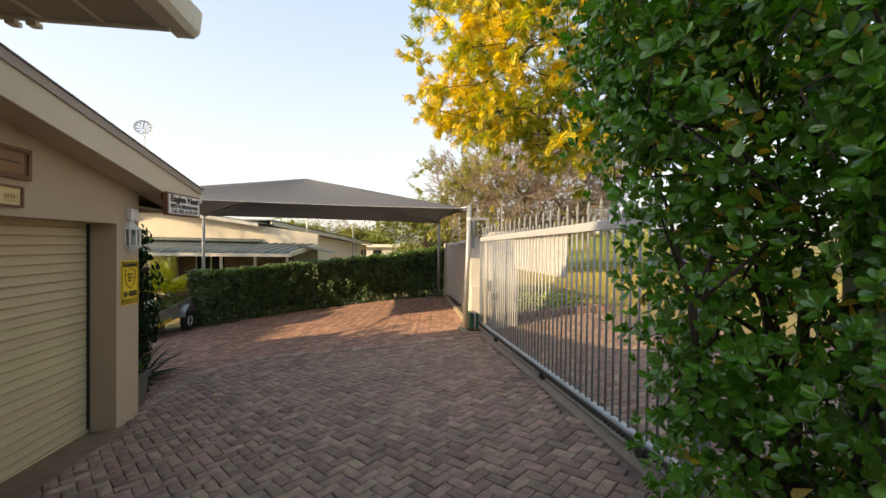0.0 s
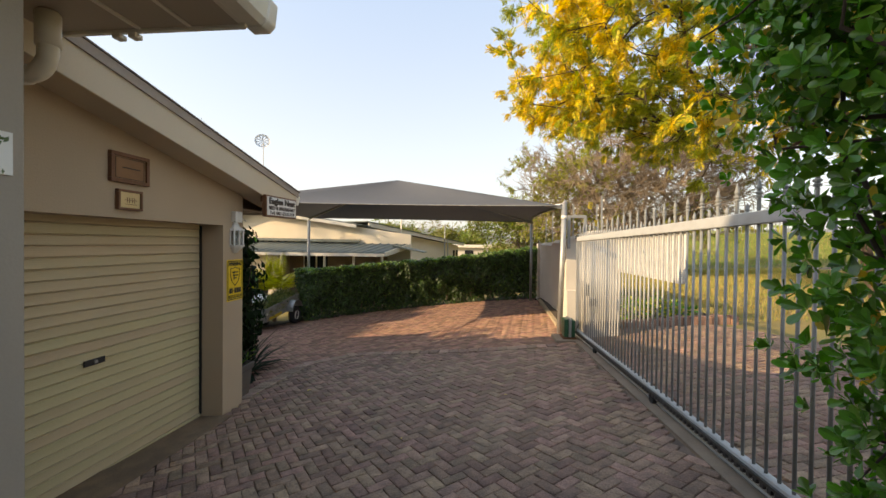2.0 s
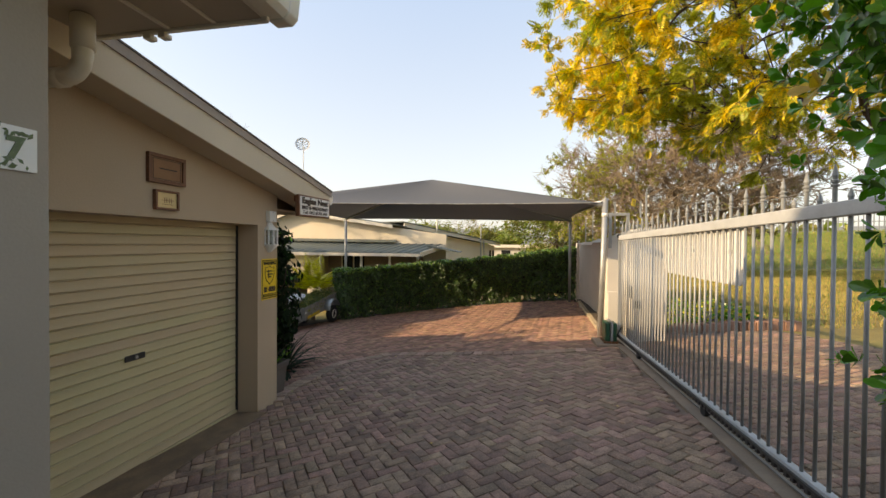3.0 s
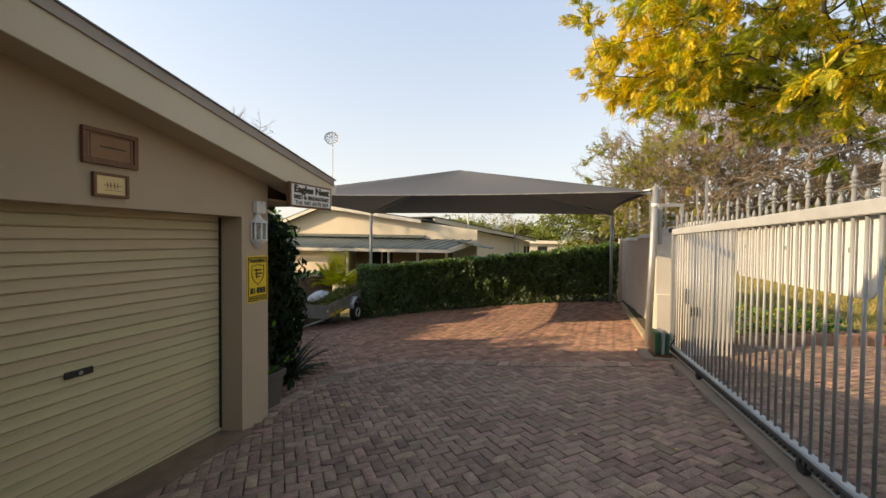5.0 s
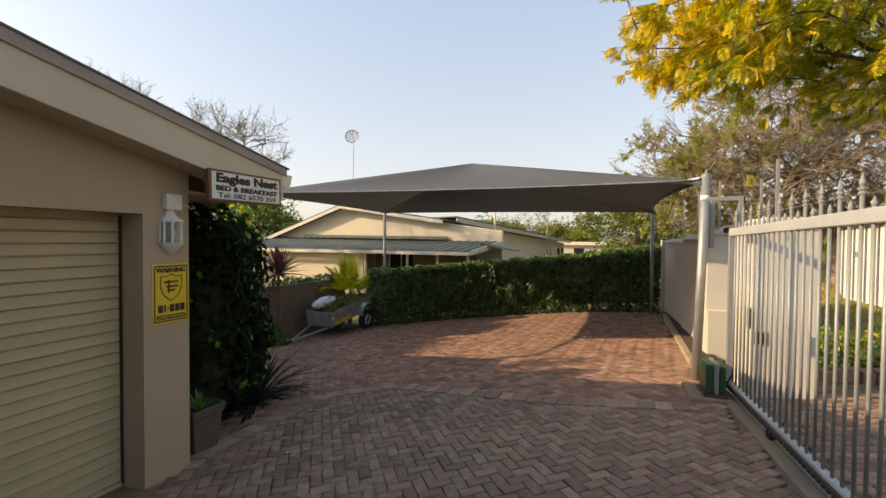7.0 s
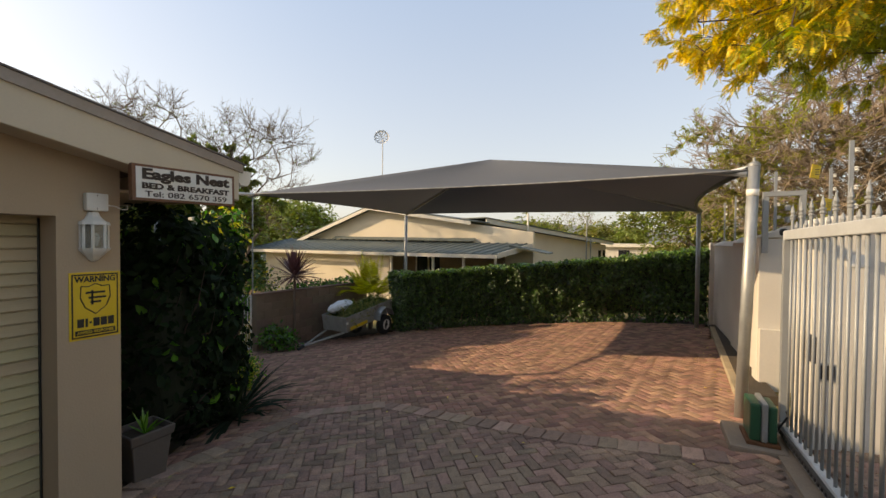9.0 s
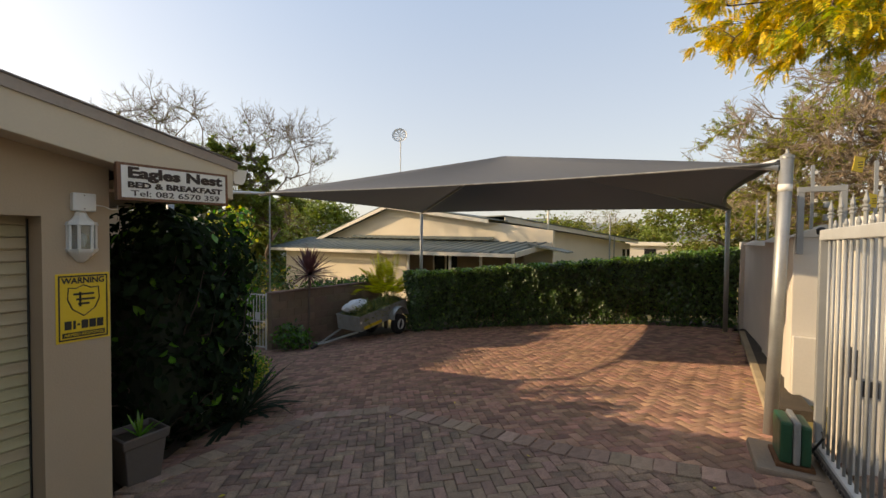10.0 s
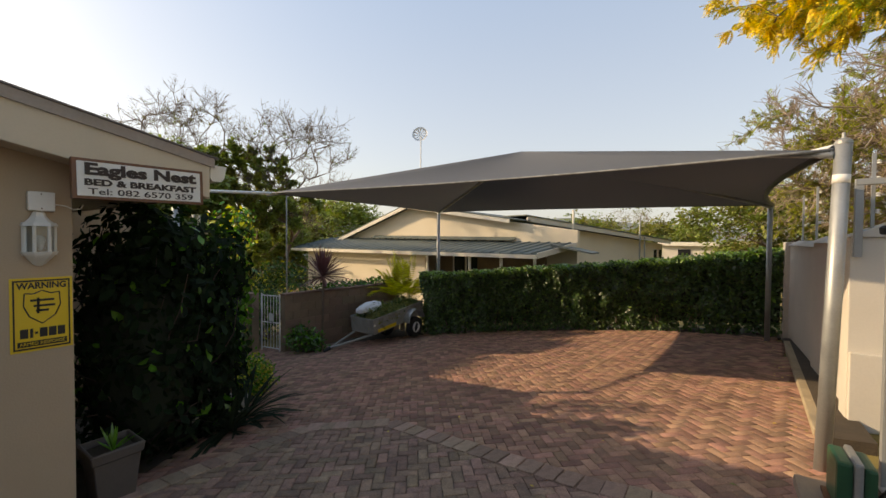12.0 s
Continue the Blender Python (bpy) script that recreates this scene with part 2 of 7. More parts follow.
def glass_mat():
    m = bpy.data.materials.new("lantern_glass")
    m.use_nodes = True
    b = m.node_tree.nodes["Principled BSDF"]
    b.inputs["Base Color"].default_value = (0.85, 0.88, 0.85, 1)
    b.inputs["Roughness"].default_value = 0.15
    b.inputs["Transmission Weight"].default_value = 0.9
    return m


M_GLASS = glass_mat()


# ---- building helpers ----
ROOT = {}


def thing(name, at, label, category, group="", kind=""):
    ob = new(name)
    ob.empty_display_size = 0.1
    ob.location = at
    ROOT[ob] = Vector(at)
    return tagged(ob, label, category, group, kind)


def finish(name, me, material, parent, label="", kind="", smooth=False):
    me.materials.append(material)
    if smooth:
        me.polygons.foreach_set("use_smooth", [True] * len(me.polygons))
    ob = new(name, me)
    if parent is not None:
        ob.parent = parent
        ROOT[ob] = ROOT[parent]
        me.transform(Matrix.Translation(-ROOT[parent]))
    else:
        ROOT[ob] = Vector((0, 0, 0))
    return tagged(ob, label, "", "", kind)


def part(name, bm, material, parent, label="", smooth=False, kind=""):
    """Links a bmesh, in world coordinates, as one mesh object under its thing or part."""
    me = bpy.data.meshes.new(name)
    bmesh.ops.recalc_face_normals(bm, faces=bm.faces[:])
    bm.to_mesh(me)
    bm.free()
    return finish(name, me, material, parent, label, kind, smooth)


def raw(name, verts, faces, material, parent, label="", smooth=False, kind=""):
    me = bpy.data.meshes.new(name)
    me.from_pydata([tuple(v) for v in verts], [], [tuple(f) for f in faces])
    me.update()
    return finish(name, me, material, parent, label, kind, smooth)


def shared(name, me, parent, place, label=""):
    """One more object on a mesh that others use too; place is in world coordinates."""
    ob = new(name, me)
    ob.parent = parent
    ob.matrix_basis = Matrix.Translation(-ROOT[parent]) @ place
    ROOT[ob] = ROOT[parent]
    return tagged(ob, label)


def bm_box(lo, hi, bevel=0.0, bm=None, m=None):
    own = bmesh.new()
    lo, hi = Vector(lo), Vector(hi)
    bmesh.ops.create_cube(own, size=1)
    for v in own.verts:
        v.co = Vector([(lo[i] + hi[i]) / 2 + v.co[i] * (hi[i] - lo[i]) for i in range(3)])
    if bevel:
        bmesh.ops.bevel(own, geom=own.edges[:], offset=bevel, segments=2, affect="EDGES", profile=0.6)
    if m is not None:
        own.transform(m)
    if bm is None:
        return own
    me = bpy.data.meshes.new("tmp")
    own.to_mesh(me)
    own.free()
    bm.from_mesh(me)
    bpy.data.meshes.remove(me)
    return bm


def tube_data(points, radii, sides=8, cap=True):
    """Vertices and faces of a tube along points."""
    verts, faces = [], []
    pts = [Vector(p) for p in points]
    if not hasattr(radii, "__len__"):
        radii = [radii] * len(pts)
    ref = Vector((0.31, 0.17, 0.93))
    for i, p in enumerate(pts):
        d = (pts[min(i + 1, len(pts) - 1)] - pts[max(i - 1, 0)])
        d = d.normalized() if d.length > 1e-9 else Vector((0, 0, 1))
        a = d.cross(ref)
        if a.length < 0.05:
            a = d.cross(Vector((1, 0, 0)))
        a.normalize()
        b = d.cross(a)
        for k in range(sides):
            t = 2 * math.pi * k / sides
            verts.append(p + (a * math.cos(t) + b * math.sin(t)) * radii[i])
    for i in range(len(pts) - 1):
        for k in range(sides):
            k2 = (k + 1) % sides
            faces.append((i * sides + k, i * sides + k2, (i + 1) * sides + k2, (i + 1) * sides + k))
    if cap:
        faces.append(tuple(range(sides))[::-1])
        faces.append(tuple((len(pts) - 1) * sides + k for k in range(sides)))
    return verts, faces


def bm_tube(points, radii, sides=12, bm=None):
    bm = bm or bmesh.new()
    verts, faces = tube_data(points, radii, sides)
    vs = [bm.verts.new(v) for v in verts]
    for f in faces:
        bm.faces.new([vs[i] for i in f])
    return bm


def bm_lathe(profile, at, sides=16, bm=None):
    """Rotates (radius, height) pairs about the upright through at."""
    at = Vector(at)
    return bm_tube_rings([(at + Vector((0, 0, h)), r) for r, h in profile], sides, bm)


def bm_tube_rings(rings, sides, bm=None):
    bm = bm or bmesh.new()
    loops = []
    for c, r in rings:
        loops.append([bm.verts.new(c + Vector((math.cos(2 * math.pi * k / sides) * r, math.sin(2 * math.pi * k / sides) * r, 0))) for k in range(sides)])
    for a, b in zip(loops, loops[1:]):
        for k in range(sides):
            bm.faces.new((a[k], a[(k + 1) % sides], b[(k + 1) % sides], b[k]))
    bm.faces.new(loops[0][::-1])
    bm.faces.new(loops[-1])
    return bm


def bm_prism(outline, offset, bm=None):
    """A flat outline of points, given thickness by the vector offset."""
    bm = bm or bmesh.new()
    a = [bm.verts.new(Vector(p)) for p in outline]
    b = [bm.verts.new(Vector(p) + Vector(offset)) for p in outline]
    bm.faces.new(a)
    bm.faces.new(b[::-1])
    for i in range(len(a)):
        j = (i + 1) % len(a)
        bm.faces.new((a[i], b[i], b[j], a[j]))
    return bm


def bevelled(bm, width, segments=2):
    bmesh.ops.bevel(bm, geom=bm.edges[:], offset=width, segments=segments, affect="EDGES", profile=0.6)
    return bm


def text_part(name, words, size, m, material, parent, label="", width=None, depth=0.0015, bold=0.0):
    """Raised lettering; m places the text's own x and y axes in the world."""
    cu = bpy.data.curves.new(name, "FONT")
    cu.body, cu.size, cu.align_x, cu.align_y = words, size, "CENTER", "CENTER"
    cu.extrude, cu.resolution_u, cu.offset = depth, 3, bold
    ob = bpy.data.objects.new(name, cu)
    scene.collection.objects.link(ob)
    me = bpy.data.meshes.new_from_object(ob)
    bpy.data.objects.remove(ob)
    bpy.data.curves.remove(cu)
    xs = [v.co.x for v in me.vertices]
    if width:
        k = width / (max(xs) - min(xs))
        me.transform(Matrix.Diagonal((k, 1, 1, 1)))
    me.transform(m)
    return finish(name, me, material, parent, label)


def scatter(template, places):
    """Vertices and faces of many copies of a (verts, faces) template; places is an (n, 4, 4) array."""
    tv, tf = np.asarray(template[0], float), template[1]
    n, k = len(places), len(tv)
    hom = np.concatenate([tv, np.ones((k, 1))], 1)
    verts = np.einsum("nij,kj->nki", places[:, :3, :], hom).reshape(-1, 3)
    sizes = np.array([len(f) for f in tf])
    flat = np.concatenate([np.array(f) for f in tf])
    loops = (flat[None, :] + (np.arange(n) * k)[:, None]).reshape(-1)
    return verts, loops, np.tile(sizes, n)


def leaf_mesh(name, template, places, material, parent, label="", second=None, share=0.0, rng=None):
    """One mesh of many leaves; a share of them in a second colour."""
    verts, loops, sizes = scatter(template, places)
    me = bpy.data.meshes.new(name)
    me.vertices.add(len(verts))
    me.vertices.foreach_set("co", verts.astype(np.float32).ravel())
    me.loops.add(len(loops))
    me.loops.foreach_set("vertex_index", loops.astype(np.int32))
    me.polygons.add(len(sizes))
    starts = np.concatenate([[0], np.cumsum(sizes)[:-1]])
    me.polygons.foreach_set("loop_start", starts.astype(np.int32))
    me.update(calc_edges=True)
    ob = finish(name, me, material, parent, label, "stuff")
    if second is not None:
        me.materials.append(second)
        pick = (share if hasattr(share, "__len__") else (rng.random(len(places)) < share)).astype(np.int32)
        me.polygons.foreach_set("material_index", np.repeat(pick, len(template[1])))
    return ob


def turns(rng, centres, sizes, normals=None, spread=0.7, droop=0.0):
    """Random (n, 4, 4) places: z near the given normals, spun about them."""
    n = len(centres)
    z = rng.normal(size=(n, 3))
    z /= np.linalg.norm(z, axis=1)[:, None]
    if normals is not None:
        z = normals + z * spread
        z /= np.linalg.norm(z, axis=1)[:, None] + 1e-9
    x = rng.normal(size=(n, 3))
    x[:, 2] -= droop
    x -= z * (x * z).sum(1)[:, None]
    x /= np.linalg.norm(x, axis=1)[:, None] + 1e-9
    y = np.cross(z, x)
    m = np.zeros((n, 4, 4))
    s = np.asarray(sizes)[:, None]
    m[:, :3, 0], m[:, :3, 1], m[:, :3, 2], m[:, :3, 3], m[:, 3, 3] = x * s, y * s, z * s, centres, 1
    return m


# an oval leaf one unit long, folded on its midrib, growing along x
LEAF = ([(0, 0, 0), (0.3, 0.2, 0.06), (0.7, 0.25, 0.05), (1, 0, -0.08), (0.7, -0.25, 0.05), (0.3, -0.2, 0.06), (0.5, 0, 0)],
        [(0, 6, 2, 1), (6, 3, 2), (0, 5, 4, 6), (6, 4, 3)])
OVATE = ([(0, 0, 0), (0.35, 0.12, 0.03), (0.72, 0.27, 0.05), (0.95, 0.14, 0.02), (1, 0, -0.01), (0.95, -0.14, 0.02), (0.72, -0.27, 0.05), (0.35, -0.12, 0.03), (0.6, 0, 0)],
         [(0, 8, 2, 1), (8, 4, 3, 2), (0, 7, 6, 8), (8, 6, 5, 4)])
LEAF_LITE = ([(0, 0, 0), (0.5, 0.26, 0.06), (1, 0, -0.06), (0.5, -0.26, 0.06)], [(0, 3, 2, 1)])


def rosette(count, rng, tilt=0.5):
    """Leaves set round the tip of a twig that grows along z."""
    verts, faces = [], []
    for i in range(count):
        a = 2.4 * i + rng.uniform(-0.3, 0.3)
        lift = radians(10 + 60 * i / count)
        size = rng.uniform(0.75, 1.1)
        m = Matrix.Rotation(a, 4, "Z") @ Matrix.Rotation(-lift, 4, "Y") @ Matrix.Scale(size, 4)
        k = len(verts)
        verts += [tuple(m @ Vector(v)) for v in OVATE[0]]
        faces += [tuple(k + j for j in f) for f in OVATE[1]]
    return verts, faces


def frond(pairs, width=0.32):
    """A feathery leaf one unit long, along x, with leaflets on both sides."""
    verts, faces = [], []
    for i in range(pairs):
        x = 0.12 + 0.88 * i / pairs
        w = width * math.sin(math.pi * (0.15 + 0.8 * x)) + 0.04
        h = -0.25 * x * x
        for s in (-1, 1):
            k = len(verts)
            verts += [(x, 0, h), (x + 0.10, s * w * 0.5, h + 0.02), (x + 0.08, s * w, h - 0.05), (x - 0.04, s * w * 0.55, h)]
            faces.append((k, k + 1, k + 2, k + 3))
    return verts, faces


def level(x, y):
    """The height of the ground."""
    xs, ys = min(max(x, -8.5), 4.0), min(max(y, -6.0), 15.0)
    h = 0.14 + 0.1 * xs - 0.03 * ys
    h += 0.065 * min(max((-1.2 - x) / 1.4, 0), 1) * min(max((6.6 - y) / 1.6, 0), 1)
    if x > 4:
        h += 0.035 * min(x - 4, 30)
    if y > 31 and x > 6:
        f = min((y - 31) / 15, 1) * min((x - 6) / 4, 1)
        h += 3.0 * f
    if x < -8.5:
        h -= 0.03 * min(-8.5 - x, 40)
    if y > 15:
        h -= 0.03 * min(y - 15, 60)
    return h


# ---- ground ----
def build_ground():
    def axis(lo, hi, fine_lo, fine_hi, step):
        a = list(np.arange(fine_lo, fine_hi + 1e-6, step))
        d, p = step, fine_hi
        while p < hi:
            d *= 1.35
            p += d
            a.append(p)
        d, p = step, fine_lo
        while p > lo:
            d *= 1.35
            p -= d
            a.insert(0, p)
        return a
    xs, ys = axis(-1500, 1500, -12, 14, 0.5), axis(-1500, 1500, -6, 26, 0.5)
    verts, faces = [], []
    for y in ys:
        for x in xs:
            inside = -9 < x < 4 and -6 < y < 15
            verts.append((x, y, level(x, y) - 0.05 + (0 if inside else 0.02 * noise.noise((x * 0.5, y * 0.5, 0)))))
    w = len(xs)
    for j in range(len(ys) - 1):
        for i in range(w - 1):
            faces.append((j * w + i, j * w + i + 1, (j + 1) * w + i + 1, (j + 1) * w + i))
    tagged(raw("ground", verts, faces, M_GROUND, None, smooth=True), "bare soil and dry grass round the driveway", "ground", "", "structure")


build_ground()


def slab(name, outline, top, thick, material, label, category, follow=True):
    """A flat-lying slab whose top follows the ground."""
    bm = bmesh.new()
    a = [bm.verts.new((x, y, (level(x, y) if follow else 0) + top)) for x, y in outline]
    b = [bm.verts.new((v.co.x, v.co.y, v.co.z - thick)) for v in a]
    bm.faces.new(a)
    bm.faces.new(b[::-1])
    for i in range(len(a)):
        j = (i + 1) % len(a)
        bm.faces.new((a[i], b[i], b[j], a[j]))
    return tagged(part(name, bm, material, None), label, category, "", "structure")


slab("pavement", [(-3.0, -4), (1.62, -4), (1.62, 7.9), (1.55, 9), (1.75, 13.9), (-0.3, 14.4), (-3.6, 13.7), (-5.6, 12.5), (-6.9, 10.9), (-8.6, 9.8), (-8.8, 9.0), (-6.2, 8.6), (-3.6, 7.4), (-3.0, 6.0), (-3.0, 4.9)],
     -0.022, 0.05, M_JOINT, "brown clay brick paved driveway with sandy joints", "pavement")
slab("driveway_apron", [(-3.02, 1.7), (-2.56, 1.7), (-2.6, 4.46), (-3.02, 4.46)], 0.006, 0.08, M_APRON, "worn concrete strip before the garage door", "apron")
slab("outer_pavement", [(1.84, -4), (4.9, -4), (6.2, 3.0), (4.2, 8.0), (1.84, 8.25)], -0.022, 0.05, M_JOINT, "brick paved entrance outside the gate", "pavement")

# ---- garage ----
WX = -2.735


def barge_bottom(y):
    return 2.208 + 0.205 * (4.74 - y)


def barge_top(y):
    return 2.35 + 0.197 * (5.57 - y)


def build_garage():
    th = 0.23
    bm = bmesh.new()
    yl, yr, zt, y1, y2 = 2.06, 4.475, 1.852, 1.2, 4.83
    top = lambda y: barge_bottom(y) + 0.10
    rib = lambda pts: bm_prism([(WX, y, z) for y, z in pts], (-th, 0, 0), bm)
    rib([(y1, -0.5), (yl, -0.5), (yl, zt), (yl, top(yl)), (y1, top(y1))])
    rib([(yr, -0.6), (y2, -0.6), (y2, top(y2)), (yr, top(yr))])
    rib([(yl, zt), (yr, zt), (yr, top(yr)), (yl, top(yl))])
    bmesh.ops.remove_doubles(bm, verts=bm.verts[:], dist=0.0005)
    tagged(part("wall_garage_front", bm, M_PLASTER, None), "cream plastered garage wall round the roller door", "wall", "", "structure")
    bm = bm_prism([(WX - 0.231, y2, -0.7), (-8.0, y2, -1.2), (-8.0, y2, top(y2)), (WX - 0.231, y2, top(y2))], (0, -0.2, 0))
    tagged(part("wall_garage_side", bm, M_PLASTER, None), "cream plastered garage side wall", "wall", "", "structure")
    # door reveal behind the jamb, and the dark inside
    bm = bm_box((-3.25, 4.477, -0.6), (WX - 0.215, 4.62, 1.9))
    bm_box((-3.25, 1.9, -0.6), (WX - 0.215, 2.055, 1.9), 0, bm)
    bm_box((-3.25, 1.9, 1.856), (WX - 0.215, 4.62, 2.0), 0, bm)
    tagged(part("door_jamb", bm, M_PLASTER, None), "plastered reveal of the garage doorway", "jamb", "", "structure")
    # Unseen wall, added to stop sunlight leaking through the garage.
    bm = bm_box((-8.0, 1.79, -1.2), (-7.8, 4.625, 2.2))
    tagged(part("wall_garage_back", bm, M_PLASTER, None), "plain unseen back wall added to keep sun out of the garage", "wall", "", "structure")
    # Hidden wing, added so that its eave casts the shadow edge on the paving.
    bm = bm_box((-9.5, 4.835, -1.4), (-6.45, 6.42, 2.26))
    tagged(part("wall_garage_wing", bm, M_PLASTER, None), "plain hidden wing added behind the garage to shadow the paving", "wall", "", "structure")
    bm = bm_box((-9.7, 5.72, 2.262), (-6.3, 6.54, 2.34), 0.01)
    tagged(part("roof_garage_wing", bm, M_ROOF, None), "flat dark roof of the added shadow-casting wing", "roof", "", "structure")
    # roof: a sheet falling towards the yard, with its barge board
    ye, yt = 5.57, -3.0
    bm = bm_prism([(-2.416, ye + 0.06, barge_top(ye + 0.06) + 0.004), (-2.416, yt, barge_top(yt) + 0.004), (-2.416, yt, barge_top(yt) + 0.016), (-2.416, ye + 0.06, barge_top(ye + 0.06) + 0.016)], (-7.0, 0, 0))
    tagged(part("roof_garage", bm, M_ROOF, None), "dark sheet roof of the garage", "roof", "", "structure")
    bm = bm_prism([(-2.44, ye, barge_bottom(ye)), (-2.44, yt, barge_bottom(yt)), (-2.44, yt, barge_top(yt)), (-2.44, ye, barge_top(ye))], (-0.03, 0, 0))
    bevelled(bm, 0.004, 1)
    tagged(part("barge_board", bm, M_BOARD, None), "cream painted barge board along the roof edge", "trim", "", "structure")
    bm = bm_prism([(-2.425, ye + 0.03, barge_top(ye + 0.03) - 0.068), (-2.425, yt, barge_top(yt) - 0.068), (-2.425, yt, barge_top(yt) + 0.002), (-2.425, ye + 0.03, barge_top(ye + 0.03) + 0.002)], (-0.013, 0, 0))
    tagged(part("barge_cap", bm, M_CAP, None), "brown metal capping along the barge board", "trim", "", "structure")
    bm = bm_prism([(-2.472, ye - 0.02, barge_bottom(ye) + 0.02), (-2.472, yt, barge_bottom(yt) + 0.02), (-2.472, yt, barge_bottom(yt) + 0.04), (-2.472, ye - 0.02, barge_bottom(ye) + 0.04)], (-0.30, 0, 0))
    tagged(part("soffit_garage", bm, M_BOARD, None), "cream sloping soffit under the roof edge", "trim", "", "structure")
    bm = bm_box((-9.0, ye - 0.02, barge_bottom(ye)), (-2.475, ye + 0.01, barge_top(ye) - 0.002))
    tagged(part("fascia_eave", bm, M_BOARD, None), "cream fascia at the low eave", "trim", "", "structure")
    bm = bm_box((-8.8, 4.84, barge_bottom(ye) + 0.01), (-2.78, ye - 0.022, barge_bottom(ye) + 0.03))
    tagged(part("soffit_eave", bm, M_BOARD, None), "cream soffit under the low eave", "trim", "", "structure")
    bm = bm_prism([(-2.46, 5.583, 2.30), (-2.46, 5.583, 2.20), (-2.46, 5.60, 2.175), (-2.46, 5.665, 2.175), (-2.46, 5.69, 2.205), (-2.46, 5.71, 2.30)], (-6.4, 0, 0))
    tagged(part("gutter_eave", bm, M_PVC, None), "white gutter along the low eave", "gutter", "", "structure")


build_garage()


def build_roller_door():
    door = thing("garage_door", (-3.0, 3.27, -0.21), "closed cream steel roller garage door with narrow slats", "garage door")
    y1, y2, pitch = 2.07, 4.468, 0.0829
    n = 25
    # a flat slat with a rolled lower lip and a narrow recess above it
    pts = [(-0.016, 0.0), (-0.004, 0.003), (0.001, 0.009), (0.0, 0.018), (-0.003, 0.032), (-0.004, 0.05), (-0.003, 0.066), (-0.001, pitch - 0.008), (-0.006, pitch - 0.004), (-0.016, pitch)]
    verts = [(x, y, z) for x, z in pts for y in (y1, y2)]
    faces = [(2 * i, 2 * i + 1, 2 * i + 3, 2 * i + 2) for i in range(len(pts) - 1)]
    me = bpy.data.meshes.new("slat")
    me.from_pydata(verts, [], faces)
    me.materials.append(M_SLAT)
    for i in range(n):
        shared("slat", me, door, pose(-3.0, 0, -0.19 + i * pitch))
    part("bottom_rail", bm_box((-3.02, y1, -0.27), (-2.985, y2, -0.19), 0.006), M_SLAT, door)
    part("guide", bm_box((-3.012, y2 + 0.001, -0.2), (-2.975, y2 + 0.006, 1.84)), M_BLACK, door, "dark guide rail")
    hd = part("handle", bm_box((-2.996, 3.185, 0.695), (-2.985, 3.36, 0.745), 0.006), M_BLACK, door, "black lock plate")
    part("keyhole", bm_tube([(-2.985, 3.275, 0.72), (-2.975, 3.275, 0.72)], 0.014, 12), M_GALV, hd)


build_roller_door()


